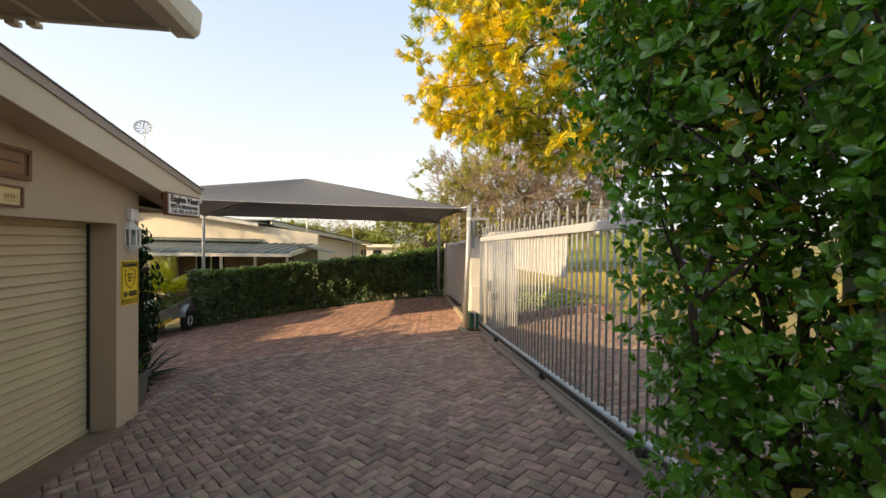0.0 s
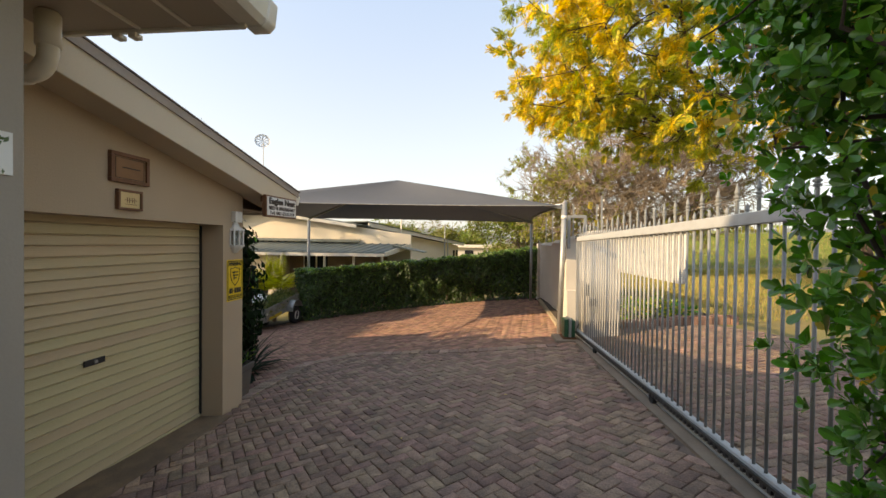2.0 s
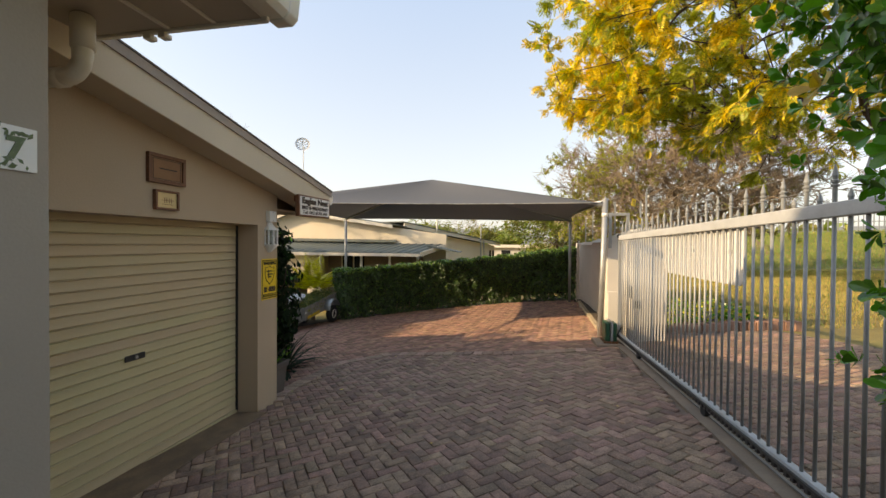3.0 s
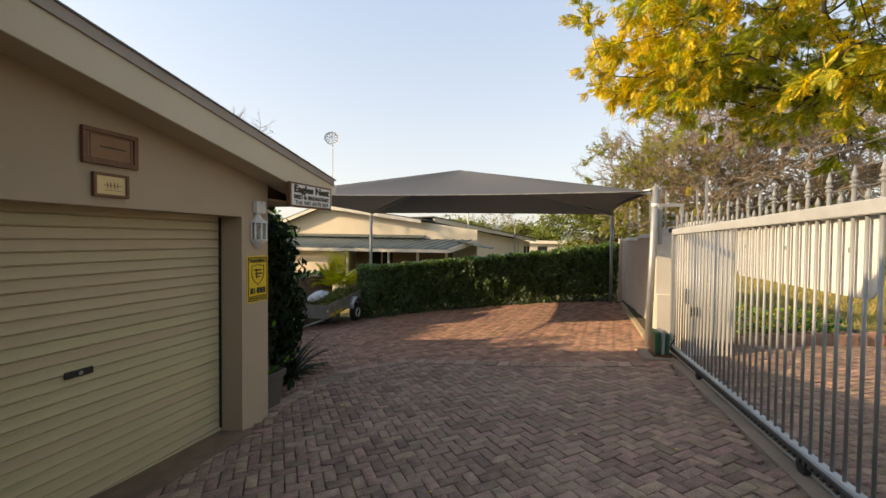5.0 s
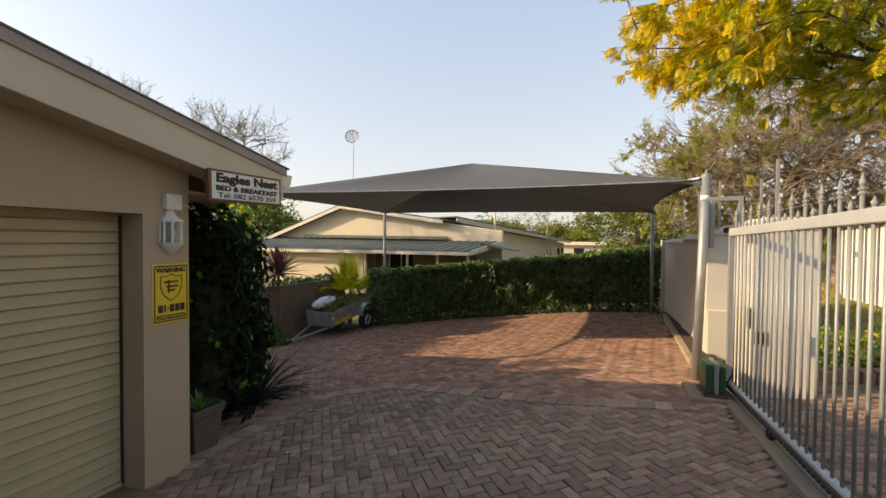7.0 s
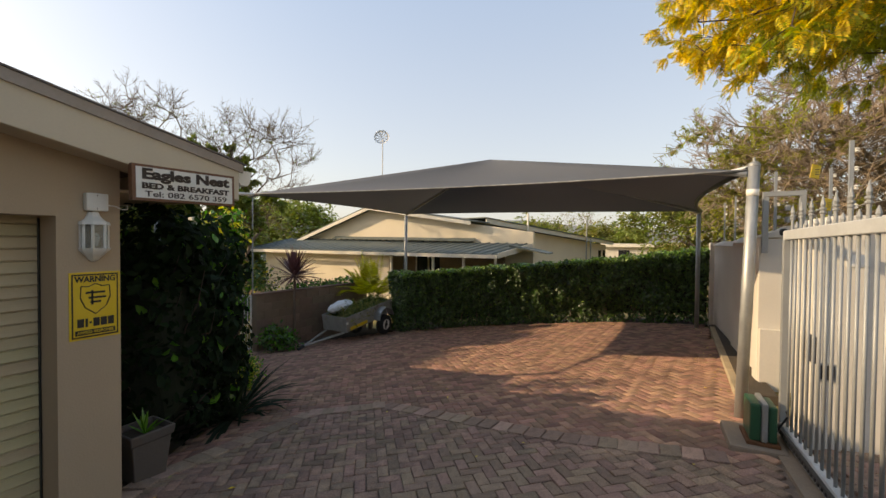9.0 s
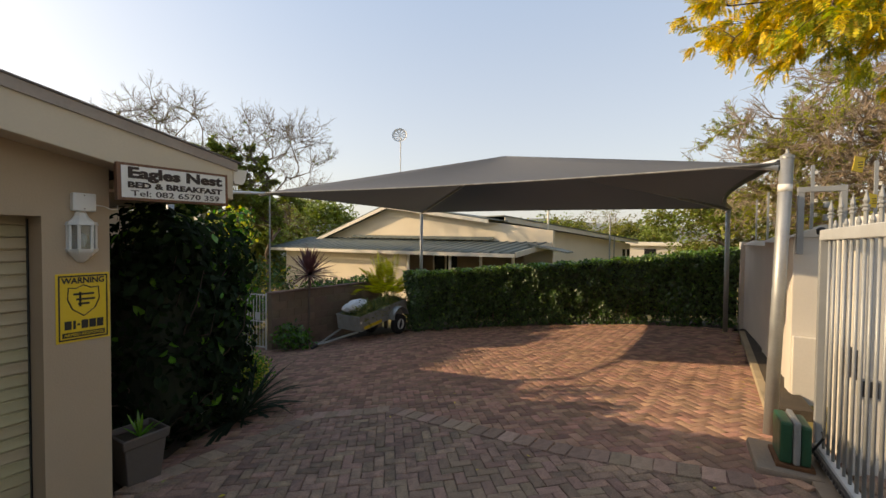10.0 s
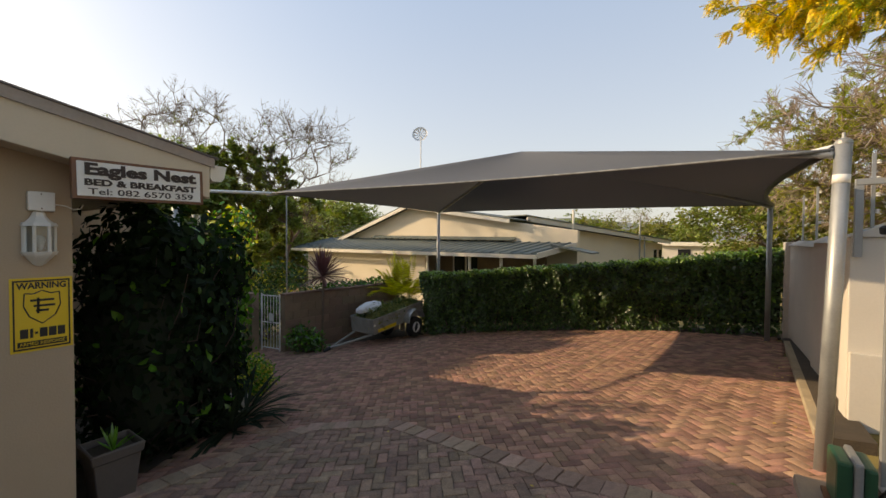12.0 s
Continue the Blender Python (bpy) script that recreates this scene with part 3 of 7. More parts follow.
# ---- house corner beside the garage ----
def build_house_corner():
    bm = bm_box((-8, -4.5, -0.4), (-1.72, 1.78, 2.87), 0.006)
    tagged(part("wall_house_corner", bm, M_CORNER, None), "pale plastered corner of the house", "wall", "", "structure")
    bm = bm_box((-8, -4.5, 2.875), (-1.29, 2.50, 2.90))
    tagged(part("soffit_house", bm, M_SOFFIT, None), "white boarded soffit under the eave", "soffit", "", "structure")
    bm = bm_box((-1.90, -4.5, 2.862), (-1.88, 2.49, 2.874))
    bm_box((-1.60, -4.5, 2.866), (-1.58, 2.49, 2.874), 0, bm)
    tagged(part("soffit_strip", bm, M_PVC, None), "white cover strip on the soffit", "trim", "", "structure")
    bm = bm_box((-8, 2.502, 2.86), (-1.28, 2.53, 2.99), 0.004)
    bm_box((-1.288, -4.5, 2.86), (-1.262, 2.50, 2.985), 0, bm)
    tagged(part("fascia_house", bm, M_PVC, None), "white fascia of the house eave", "trim", "", "structure")
    bm = bm_prism([(-1.16, 2.50, 2.992), (-8, 2.50, 3.5), (-8, 2.50, 3.54), (-1.16, 2.50, 3.03)], (0, -7, 0))
    tagged(part("roof_house", bm, M_ROOF, None), "dark roof sheet over the house", "roof", "", "structure")
    # Unseen block, added only to cast shade on the shrub and gate.
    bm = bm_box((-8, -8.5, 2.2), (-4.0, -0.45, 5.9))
    tagged(part("wall_upper_storey", bm, M_SOFFIT, None), "plain unseen block added to shade the shrub and gate", "wall", "", "structure")
    g = thing("gutter", (-1.2, 2.5, 2.85), "white plastic box gutter with rounded end cap", "gutter")
    outline = [(-1.26, 2.86), (-1.24, 2.842), (-1.155, 2.842), (-1.125, 2.872), (-1.112, 2.985), (-1.125, 2.985), (-1.138, 2.88), (-1.16, 2.856), (-1.235, 2.856), (-1.247, 2.868), (-1.25, 2.98), (-1.26, 2.98)]
    part("channel", bm_prism([(x, 2.47, z) for x, z in outline], (0, -6.9, 0)), M_PVC, g)
    cap = bm_prism([(-1.262, 2.55, 2.858), (-1.242, 2.55, 2.836), (-1.15, 2.55, 2.836), (-1.118, 2.55, 2.868), (-1.104, 2.55, 2.99), (-1.262, 2.55, 2.99)], (0, -0.09, 0))
    part("end_cap", bevelled(cap, 0.012, 2), M_PVC, g, smooth=True)
    for y in (2.44, 1.5, 0.5):
        part("bracket", bevelled(bm_box((-1.262, y - 0.012, 2.822), (-1.225, y + 0.012, 2.845)), 0.006), M_PVC, g)
    d = thing("downpipe", (-2.25, 2.3, 2.5), "white plastic downpipe elbow below the eave", "downpipe")
    arc = [(-2.235, 2.3, 2.87), (-2.235, 2.3, 2.66)] + [(-2.345 + 0.11 * math.cos(a), 2.3, 2.66 - 0.11 * math.sin(a)) for a in np.linspace(0.15, math.pi / 2, 7)] + [(-2.75, 2.3, 2.545)]
    part("pipe", bm_tube(arc, 0.046, 16), M_PVC, d, smooth=True)
    part("collar", bm_tube([(-2.235, 2.3, 2.86), (-2.235, 2.3, 2.69)], [0.054, 0.054], 16), M_PVC, d, smooth=True)
    part("socket", bm_tube([(-2.36, 2.3, 2.55), (-2.42, 2.3, 2.55)], [0.054, 0.054], 16), M_PVC, d, smooth=True)
    for x in (-1.95, -2.05):
        part("clip", bevelled(bm_box((x - 0.025, 2.50, 2.832), (x + 0.025, 2.555, 2.862)), 0.008), M_PVC, d)


build_house_corner()


# ---- boundary wall, piers ----
def build_boundary():
    bm = bm_box((1.89, 9.452, -0.4), (2.12, 11.4, 1.72))
    tagged(part("wall_boundary_near", bm, M_GREYWALL, None), "weathered white plastered boundary wall", "wall", "", "structure")
    bm = bm_box((1.93, 11.402, -0.4), (2.16, 13.9, 1.66))
    tagged(part("wall_boundary_far", bm, M_GREYWALL, None), "weathered white plastered boundary wall", "wall", "", "structure")
    bm = bm_prism([(1.85, 9.452, 1.722), (2.16, 9.452, 1.722), (2.01, 9.452, 1.81)], (0, 1.98, 0))
    bm_prism([(1.89, 11.442, 1.662), (2.20, 11.442, 1.662), (2.05, 11.442, 1.75)], (0, 2.45, 0), bm)
    tagged(part("wall_coping", bm, M_GREYWALL, None), "sloping plastered wall coping", "coping", "", "structure")
    bm = bm_box((1.86, 13.902, -0.5), (2.24, 14.2, 1.72), 0.01)
    tagged(part("wall_end_pier", bm, M_GREYWALL, None), "plastered pier at the end of the wall", "pier", "", "structure")
    p = thing("wall_pier", (2.2, 9.3, 0.0), "white plastered pier at the near end of the wall", "pier")
    part("shaft", bm_box((1.82, 9.2, -0.3), (2.75, 9.45, 1.78), 0.01), M_WHITEWALL, p)
    part("cap", bm_prism([(1.79, 9.18, 1.782), (2.78, 9.18, 1.782), (2.5, 9.18, 1.92), (2.1, 9.18, 1.92)], (0, 0.29, 0)), M_WHITEWALL, p)
    part("ledge", bm_box((1.83, 9.14, -0.3), (2.70, 9.199, 0.72), 0.008), M_WHITEWALL, p)
    p = thing("gate_pier", (2.1, 7.7, 0.0), "white plastered gate pier with rounded cap", "pier")
    part("shaft", bm_box((1.84, 7.46, -0.3), (2.38, 7.98, 1.80), 0.01), M_WHITEWALL, p)
    part("cap", bevelled(bm_prism([(1.82, 7.44, 1.802), (2.40, 7.44, 1.802), (2.30, 7.44, 1.93), (1.94, 7.44, 1.93)], (0, 0.56, 0)), 0.02), M_WHITEWALL, p)
    p = thing("gate_pillar", (2.0, 1.3, 0.2), "white plastered gate pillar behind the shrub", "pillar")
    part("shaft", bm_box((1.82, 0.95, -0.2), (2.25, 1.5, 1.95), 0.01), M_WHITEWALL, p)
    part("cap", bm_box((1.78, 0.91, 1.952), (2.29, 1.54, 2.03), 0.015), M_WHITEWALL, p)
    # Unseen wall behind the viewpoint, added to cut sky light and deepen shade.
    bm = bm_box((-8, -5.0, -0.3), (2.6, -4.7, 3.4))
    tagged(part("wall_house_behind", bm, M_WHITEWALL, None), "plain unseen wall added to cut the sky light on the yard", "wall", "", "structure")
    bm = bm_box((1.9, -4.68, -0.2), (2.12, 0.948, 1.8))
    tagged(part("wall_boundary_behind", bm, M_WHITEWALL, None), "white plastered boundary wall", "wall", "", "structure")
    # raised kerb along the wall
    k = thing("kerb", (1.65, 10.5, 0.0), "concrete kerb along the boundary wall", "kerb")
    y = 8.75
    while y < 13.3:
        x, x2 = 1.56 + 0.16 * (y - 9.15) / 2.7, 1.56 + 0.16 * (y - 8.25) / 2.7
        z1, z2 = level(x, y) + 0.06, level(x2, y + 0.9) + 0.06
        bm = bm_prism([(x, y, z1 - 0.15), (x2, y + 0.9, z2 - 0.15), (x2, y + 0.9, z2), (x, y, z1)], (0.09, 0, 0))
        part("kerb_stone", bevelled(bm, 0.008, 1), M_SLEEPER, k)
        y += 0.91
    slab("kerb_bed", [(1.62, 8.6), (1.9, 8.6), (1.94, 13.6), (1.82, 13.6)], 0.05, 0.1, M_SOIL, "mossy soil strip beside the wall", "bed")


build_boundary()


# ---- sliding gate ----
GX = 1.70


def build_gate():
    g = thing("sliding_gate", (GX, 4.8, 0.15), "silver painted steel sliding gate with spear tops", "gate")
    y1, y2 = 2.05, 7.62
    low = lambda y: 1.742 + 0.016 * (7.62 - y)
    bm = bm_prism([(GX - 0.025, y1, low(y1)), (GX - 0.025, y2, low(y2)), (GX - 0.025, y2, low(y2) + 0.078), (GX - 0.025, y1, low(y1) + 0.078)], (0.05, 0, 0))
    part("top_rail", bevelled(bm, 0.005, 1), M_RAIL, g)
    b1, b2 = level(GX, y1) + 0.05, level(GX, y2) + 0.05
    bm = bm_prism([(GX - 0.03, y1, b1), (GX - 0.03, y2, b2), (GX - 0.03, y2, b2 + 0.09), (GX - 0.03, y1, b1 + 0.09)], (0.06, 0, 0))
    part("bottom_rail", bevelled(bm, 0.02, 2), M_RAIL, g)
    for y in (y1 + 0.025, y2 - 0.025):
        part("end_post", bm_box((GX - 0.027, y - 0.025, level(GX, y) + 0.12), (GX + 0.027, y + 0.025, low(y) - 0.002), 0.004), M_GATE, g)
    bm = bm_tube([(0, 0, 0), (0, 0, 1.62)], 0.0098, 10)
    me_bar = bpy.data.meshes.new("bar")
    bm.to_mesh(me_bar)
    me_bar.materials.append(M_GATE)
    me_bar.polygons.foreach_set("use_smooth", [True] * len(me_bar.polygons))
    tall = [(0.0112, 0), (0.0112, 0.082), (0.019, 0.084), (0.019, 0.094), (0.0125, 0.098), (0.0125, 0.104), (0.020, 0.108), (0.020, 0.118), (0.010, 0.123), (0.012, 0.132), (0.0155, 0.142), (0.008, 0.175), (0.002, 0.205)]
    short = [(0.0112, 0), (0.0112, 0.012), (0.0145, 0.022), (0.009, 0.045), (0.002, 0.064)]
    heads = []
    for prof in (tall, short):
        b = bm_lathe(prof, (0, 0, 0), 8)
        me = bpy.data.meshes.new("spear")
        b.to_mesh(me)
        b.free()
        me.materials.append(M_GATE)
        heads.append(me)
    for i in range(51):
        y = 2.143 + 0.1065 * i
        zb, zt = level(GX, y) + 0.125, low(y) + 0.001
        bar = shared("bar", me_bar, g, pose(GX, y, zb) @ Matrix.Diagonal((1, 1, (zt - zb) / 1.62, 1)))
        sp = new("spear", heads[i % 2])
        sp.parent = bar
        sp.matrix_basis = Matrix.Diagonal((1, 1, 1.62 / (zt - zb), 1)) @ Matrix.Translation((0, 0, low(y) + 0.077 - zb))
    part("lock_plate", bm_box((GX + 0.03, 7.05, 0.86), (GX + 0.05, 7.2, 1.05), 0.004), M_BLACK, g, "dark lock plate")
    # toothed rack and ground track
    bm = bmesh.new()
    y = y1
    while y < y2:
        bm_box((GX - 0.052, y, level(GX, y) + 0.075), (GX - 0.034, y + 0.03, level(GX, y) + 0.105), 0, bm)
        y += 0.06
    bm_prism([(GX - 0.05, y1, b1 + 0.052), (GX - 0.05, y2, b2 + 0.052), (GX - 0.05, y2, b2 + 0.07), (GX - 0.05, y1, b1 + 0.07)], (0.018, 0, 0), bm)
    part("gear_rack", bm, M_RACK, g, "dark toothed gear rack", kind="stuff")
    for y in (2.6, 4.4, 6.4):
        part("wheel", bm_tube([(GX - 0.04, y, level(GX, y) + 0.045), (GX + 0.0, y, level(GX, y) + 0.045)], 0.05, 14), M_RUBBER, g, "dark gate wheel")
    slab("gate_track", [(GX - 0.115, 0.5), (GX + 0.10, 0.5), (GX + 0.10, 8.3), (GX - 0.115, 8.3)], 0.006, 0.1, M_CONC, "concrete beam under the gate track", "track")
    t = thing("gate_rail", (GX, 4.5, 0.1), "narrow steel rail on the concrete beam", "rail")
    a, b = level(GX, 0.6) + 0.006, level(GX, 8.2) + 0.006
    part("rail_bar", bm_prism([(GX - 0.01, 0.6, a), (GX - 0.01, 8.2, b), (GX - 0.01, 8.2, b + 0.012), (GX - 0.01, 0.6, a + 0.012)], (0.02, 0, 0)), M_GALV, t)


build_gate()


# ---- shade canopy ----
C1, C2, C3, C4 = Vector((1.49, 8.02, 2.40)), Vector((-5.62, 8.05, 2.50)), Vector((-5.74, 13.37, 2.49)), Vector((1.62, 13.42, 2.39))
PEAK = Vector((-2.22, 11.0, 3.36))


def build_canopy():
    c = thing("shade_canopy", (-2.1, 10.7, -0.2), "grey shade net carport canopy on steel poles", "canopy")
    mid = (C1 + C2 + C3 + C4) / 4
    n, rings = 16, 12
    edges = []
    for a, b, sag, lift in ((C1, C2, 0.30, 0.0), (C2, C3, 0.16, 0.0), (C3, C4, 0.25, 0.0), (C4, C1, 0.22, 0.0)):
        for i in range(n):
            f = i / n
            p = a.lerp(b, f)
            inward = (Vector((mid.x, mid.y, p.z)) - p)
            along = (b - a).normalized()
            inward -= along * inward.dot(along)
            inward.normalize()
            s = 4 * f * (1 - f)
            edges.append((p + inward * sag * s + Vector((0, 0, lift * s)), (f, s)))
    verts, faces = [], []
    m = len(edges)
    for r in range(rings):
        k = r / rings
        for p, (f, s) in edges:
            q = p.lerp(PEAK, k)
            q.z -= 0.30 * s * math.sin(math.pi * k) * 0.55
            verts.append(q)
    verts.append(PEAK)
    for r in range(rings - 1):
        for i in range(m):
            j = (i + 1) % m
            faces.append((r * m + i, r * m + j, (r + 1) * m + j, (r + 1) * m + i))
    for i in range(m):
        faces.append(((rings - 1) * m + i, (rings - 1) * m + (i + 1) % m, len(verts) - 1))
    raw("net", verts, faces, M_SAIL, c, "grey woven shade net", smooth=True)
    hem = [p + Vector((0, 0, 0.004)) for p, _ in edges]
    for q in range(4):
        pts = [hem[(q * n + i) % m] for i in range(n + 1)]
        part("hem", bm_tube(pts, 0.032 if q == 3 else 0.011, 6), M_HEM if q == 0 else M_BLACK, c, "pale dusty hem cord" if q == 0 else "black hem cord", smooth=True)
    for p in (C1, C2, C3, C4):
        pts = [p.lerp(PEAK, k / 8) - Vector((0, 0, 0.035)) for k in range(9)]
        part("rafter", bm_tube(pts, 0.028, 8), M_GALV, c, smooth=True)
    poles = [(Vector((1.478, 8.03, 0)), 2.44, 0.049, C1), (Vector((1.59, 13.5, 0)), 2.36, 0.042, C4), (Vector((-5.75, 13.40, 0)), 2.46, 0.045, C3), (Vector((-5.98, 6.78, 0)), 2.46, 0.05, C2)]
    for p, top, r, corner in poles:
        zb = level(p.x, p.y)
        tx = p.x + (0.065 if p.x > 1.4 and p.y < 10 else 0.0)
        pole = part("pole", bm_tube([(p.x, p.y, zb - 0.1), (tx, p.y, top)], r, 20), M_GALV, c, "weathered galvanised steel pole", smooth=True)
        part("pole_cap", bm_lathe([(r * 1.04, 0), (r * 1.04, 0.02), (r * 0.5, 0.04), (0.012, 0.045), (0.012, 0.075), (0.004, 0.085)], (tx, p.y, top), 16), M_GALV, pole)
        part("corner_arm", bm_tube([(tx, p.y, top - 0.01), tuple(corner.lerp(Vector((PEAK.x, PEAK.y, corner.z)), 0.04))], 0.026, 10), M_RIM, c, "white sleeve at the net corner", smooth=True)
    part("label_band", bm_tube([(1.535, 8.03, 2.16), (1.537, 8.03, 2.22)], 0.0506, 20), M_SIGNWHITE, c, "white sticker band", smooth=True)


build_canopy()


# ---- things on the garage wall ----
def face_x(x, y, z):
    """Places a text that faces +x; it reads towards +y."""
    return Matrix(((0, 0, 1, x), (1, 0, 0, y), (0, 1, 0, z), (0, 0, 0, 1)))


def build_signs():
    s = thing("house_sign", (-2.43, 5.13, 2.1), "white wooden guesthouse name board with brown edge", "sign")
    tilt = Matrix.Translation((-2.41, 5.13, 2.1)) @ Matrix.Rotation(radians(1.0), 4, "X")
    bm = bm_box((-0.045, -0.375, -0.125), (0.0, 0.375, 0.125), 0.003)
    bm.transform(tilt)
    part("board", bm, M_WOOD, s, "brown stained wooden board")
    bm = bm_box((0.001, -0.352, -0.106), (0.004, 0.352, 0.106))
    bm.transform(tilt)
    part("panel", bm, M_SIGNWHITE, s, "white painted panel")
    spot = lambda z: tilt @ face_x(0.0065, 0, z)
    text_part("title", "Eagles Nest", 0.098, spot(0.058), M_INK, s, width=0.64, bold=0.0046)
    text_part("subtitle", "BED & BREAKFAST", 0.054, spot(-0.022), M_INK, s, width=0.64, bold=0.0024)
    text_part("telephone_line", "Tel: 082 6570 359", 0.055, spot(-0.078), M_INK, s, width=0.60, bold=0.0004)
    part("bracket", bm_box((-2.50, 4.80, 2.14), (-2.456, 4.84, 2.22)), M_WOOD, s)

    w = thing("warning_sign", (WX, 4.68, 1.24), "yellow enamel armed response warning sign with black border", "sign")
    part("plate", bm_box((WX + 0.001, 4.535, 1.015), (WX + 0.005, 4.825, 1.475), 0.001), M_YELLOW, w)
    bm = bmesh.new()
    for lo, hi in (((4.548, 1.028), (4.812, 1.038)), ((4.548, 1.452), (4.812, 1.462)), ((4.548, 1.038), (4.556, 1.452)), ((4.804, 1.038), (4.812, 1.452))):
        bm_box((WX + 0.0055, *lo), (WX + 0.0075, *hi), 0, bm)
    part("border", bm, M_BLACK, w, "black border line")
    text_part("heading", "WARNING", 0.055, face_x(WX + 0.008, 4.68, 1.425), M_BLACK, w, width=0.23, bold=0.0015)
    part("footer_bar", bm_box((WX + 0.0055, 4.566, 1.046), (WX + 0.0075, 4.794, 1.080)), M_BLACK, w)
    text_part("footer", "ARMED RESPONSE", 0.028, face_x(WX + 0.0095, 4.68, 1.063), M_YELLOW, w, width=0.21)
    bm = bmesh.new()
    for k, wd in enumerate((0.036, 0.014, 0.014, 0.036, 0.036, 0.036)):
        y0 = 4.566 + (0, 0.044, 0.066, 0.088, 0.13, 0.172)[k] + 0.012
        z0, z1 = (1.10, 1.158) if k != 2 else (1.122, 1.136)
        bm_box((WX + 0.0055, y0, z0), (WX + 0.0075, y0 + wd, z1), 0, bm)
    part("maker_mark", bm, M_BLACK, w, "black block mark")
    outline = [(4.60, 1.38), (4.64, 1.375), (4.68, 1.395), (4.72, 1.375), (4.76, 1.38), (4.765, 1.30), (4.74, 1.235), (4.68, 1.185), (4.62, 1.235), (4.595, 1.30)]
    bm = bmesh.new()
    for (ya, za), (yb, zb) in zip(outline, outline[1:] + outline[:1]):
        bm_tube([(WX + 0.0065, ya, za), (WX + 0.0065, yb, zb)], 0.0038, 4, bm)
    for z, ya, yb in ((1.335, 4.625, 4.735), (1.30, 4.64, 4.74), (1.27, 4.65, 4.71)):
        bm_box((WX + 0.0055, ya, z - 0.008), (WX + 0.0075, yb, z + 0.006), 0, bm)
    bm_box((WX + 0.0055, 4.655, 1.25), (WX + 0.0075, 4.667, 1.35), 0, bm)
    part("shield_mark", bm, M_BLACK, w, "black shield outline")

    def plaque(name, label, y1, y2, z1, z2, wood, plate, rim):
        p = thing(name, (WX, (y1 + y2) / 2, (z1 + z2) / 2), label, "plaque", "plaques on the garage wall")
        bm = bmesh.new()
        for lo, hi in (((y1, z1), (y2, z1 + rim)), ((y1, z2 - rim), (y2, z2)), ((y1, z1 + rim), (y1 + rim, z2 - rim)), ((y2 - rim, z1 + rim), (y2, z2 - rim))):
            bm_box((WX + 0.001, *lo), (WX + 0.034, *hi), 0.004, bm)
        part("frame", bm, wood, p, "brown wooden frame")
        part("plate", bm_box((WX + 0.001, y1 + rim, z1 + rim), (WX + 0.02, y2 - rim, z2 - rim)), plate, p)
        return p
    p = plaque("plaque", "brown metal plaque in a varnished wooden frame", 3.13, 3.478, 2.122, 2.352, M_WOOD, M_COPPER, 0.03)
    part("text_bar", bm_box((WX + 0.0205, 3.235, 2.236), (WX + 0.022, 3.395, 2.245)), M_INK, p)
    bm = bmesh.new()
    for lo, hi in (((3.175, 2.155), (3.433, 2.159)), ((3.175, 2.311), (3.433, 2.315)), ((3.175, 2.159), (3.179, 2.311)), ((3.429, 2.159), (3.433, 2.311))):
        bm_box((WX + 0.0205, *lo), (WX + 0.022, *hi), 0, bm)
    part("border", bm, M_INK, p)
    p = plaque("plaque", "small brass plaque in a dark wooden frame", 3.19, 3.412, 1.915, 2.072, M_WOOD, M_BRASS, 0.018)
    bm = bmesh.new()
    for y in (3.278, 3.298, 3.322, 3.342):
        bm_box((WX + 0.0205, y - 0.003, 1.972), (WX + 0.022, y + 0.003, 2.012), 0, bm)
    bm_box((WX + 0.0205, 3.255, 1.990), (WX + 0.022, 3.365, 1.995), 0, bm)
    bm_box((WX + 0.0205, 3.26, 1.958), (WX + 0.022, 3.36, 1.962), 0, bm)
    part("emblem", bm, M_COPPER, p)

    t = thing("number_tile", (-1.72, 1.66, 1.99), "white glazed tile with house number and painted leaves", "tile")
    part("tile", bm_box((-1.719, 1.585, 1.915), (-1.711, 1.735, 2.075), 0.002), M_TILE, t)
    text_part("number", "7", 0.105, face_x(-1.7085, 1.665, 1.992), M_TILEGREEN, t, bold=0.005)
    rng = np.random.default_rng(3)
    for z in (1.937, 2.055):
        c = np.stack([np.full(9, -1.7095), rng.uniform(1.6, 1.725, 9), z + rng.uniform(-0.012, 0.012, 9)], 1)
        leaf_mesh("painted_leaves", LEAF_LITE, turns(rng, c, rng.uniform(0.02, 0.035, 9), np.tile([1.0, 0, 0], (9, 1)), 0.02), M_TILEGREEN, t)

    b = thing("junction_box", (WX, 4.69, 1.96), "white plastic junction box with a cable", "junction box")
    part("box", bm_box((WX + 0.001, 4.615, 1.895), (WX + 0.055, 4.74, 2.015), 0.008), M_LAMPWHITE, b)
    for y, z in ((4.675, 2.0), (4.675, 1.91)):
        part("screw", bm_tube([(WX + 0.055, y, z), (WX + 0.057, y, z)], 0.004, 8), M_RUST, b)
    part("cable", bm_tube([(WX + 0.03, 4.74, 1.94), (WX + 0.03, 4.79, 1.935), (WX + 0.035, 4.83, 1.915), (WX + 0.02, 4.87, 1.92), (WX - 0.05, 4.9, 1.95)], 0.004, 6), M_LAMPWHITE, b)


build_signs()


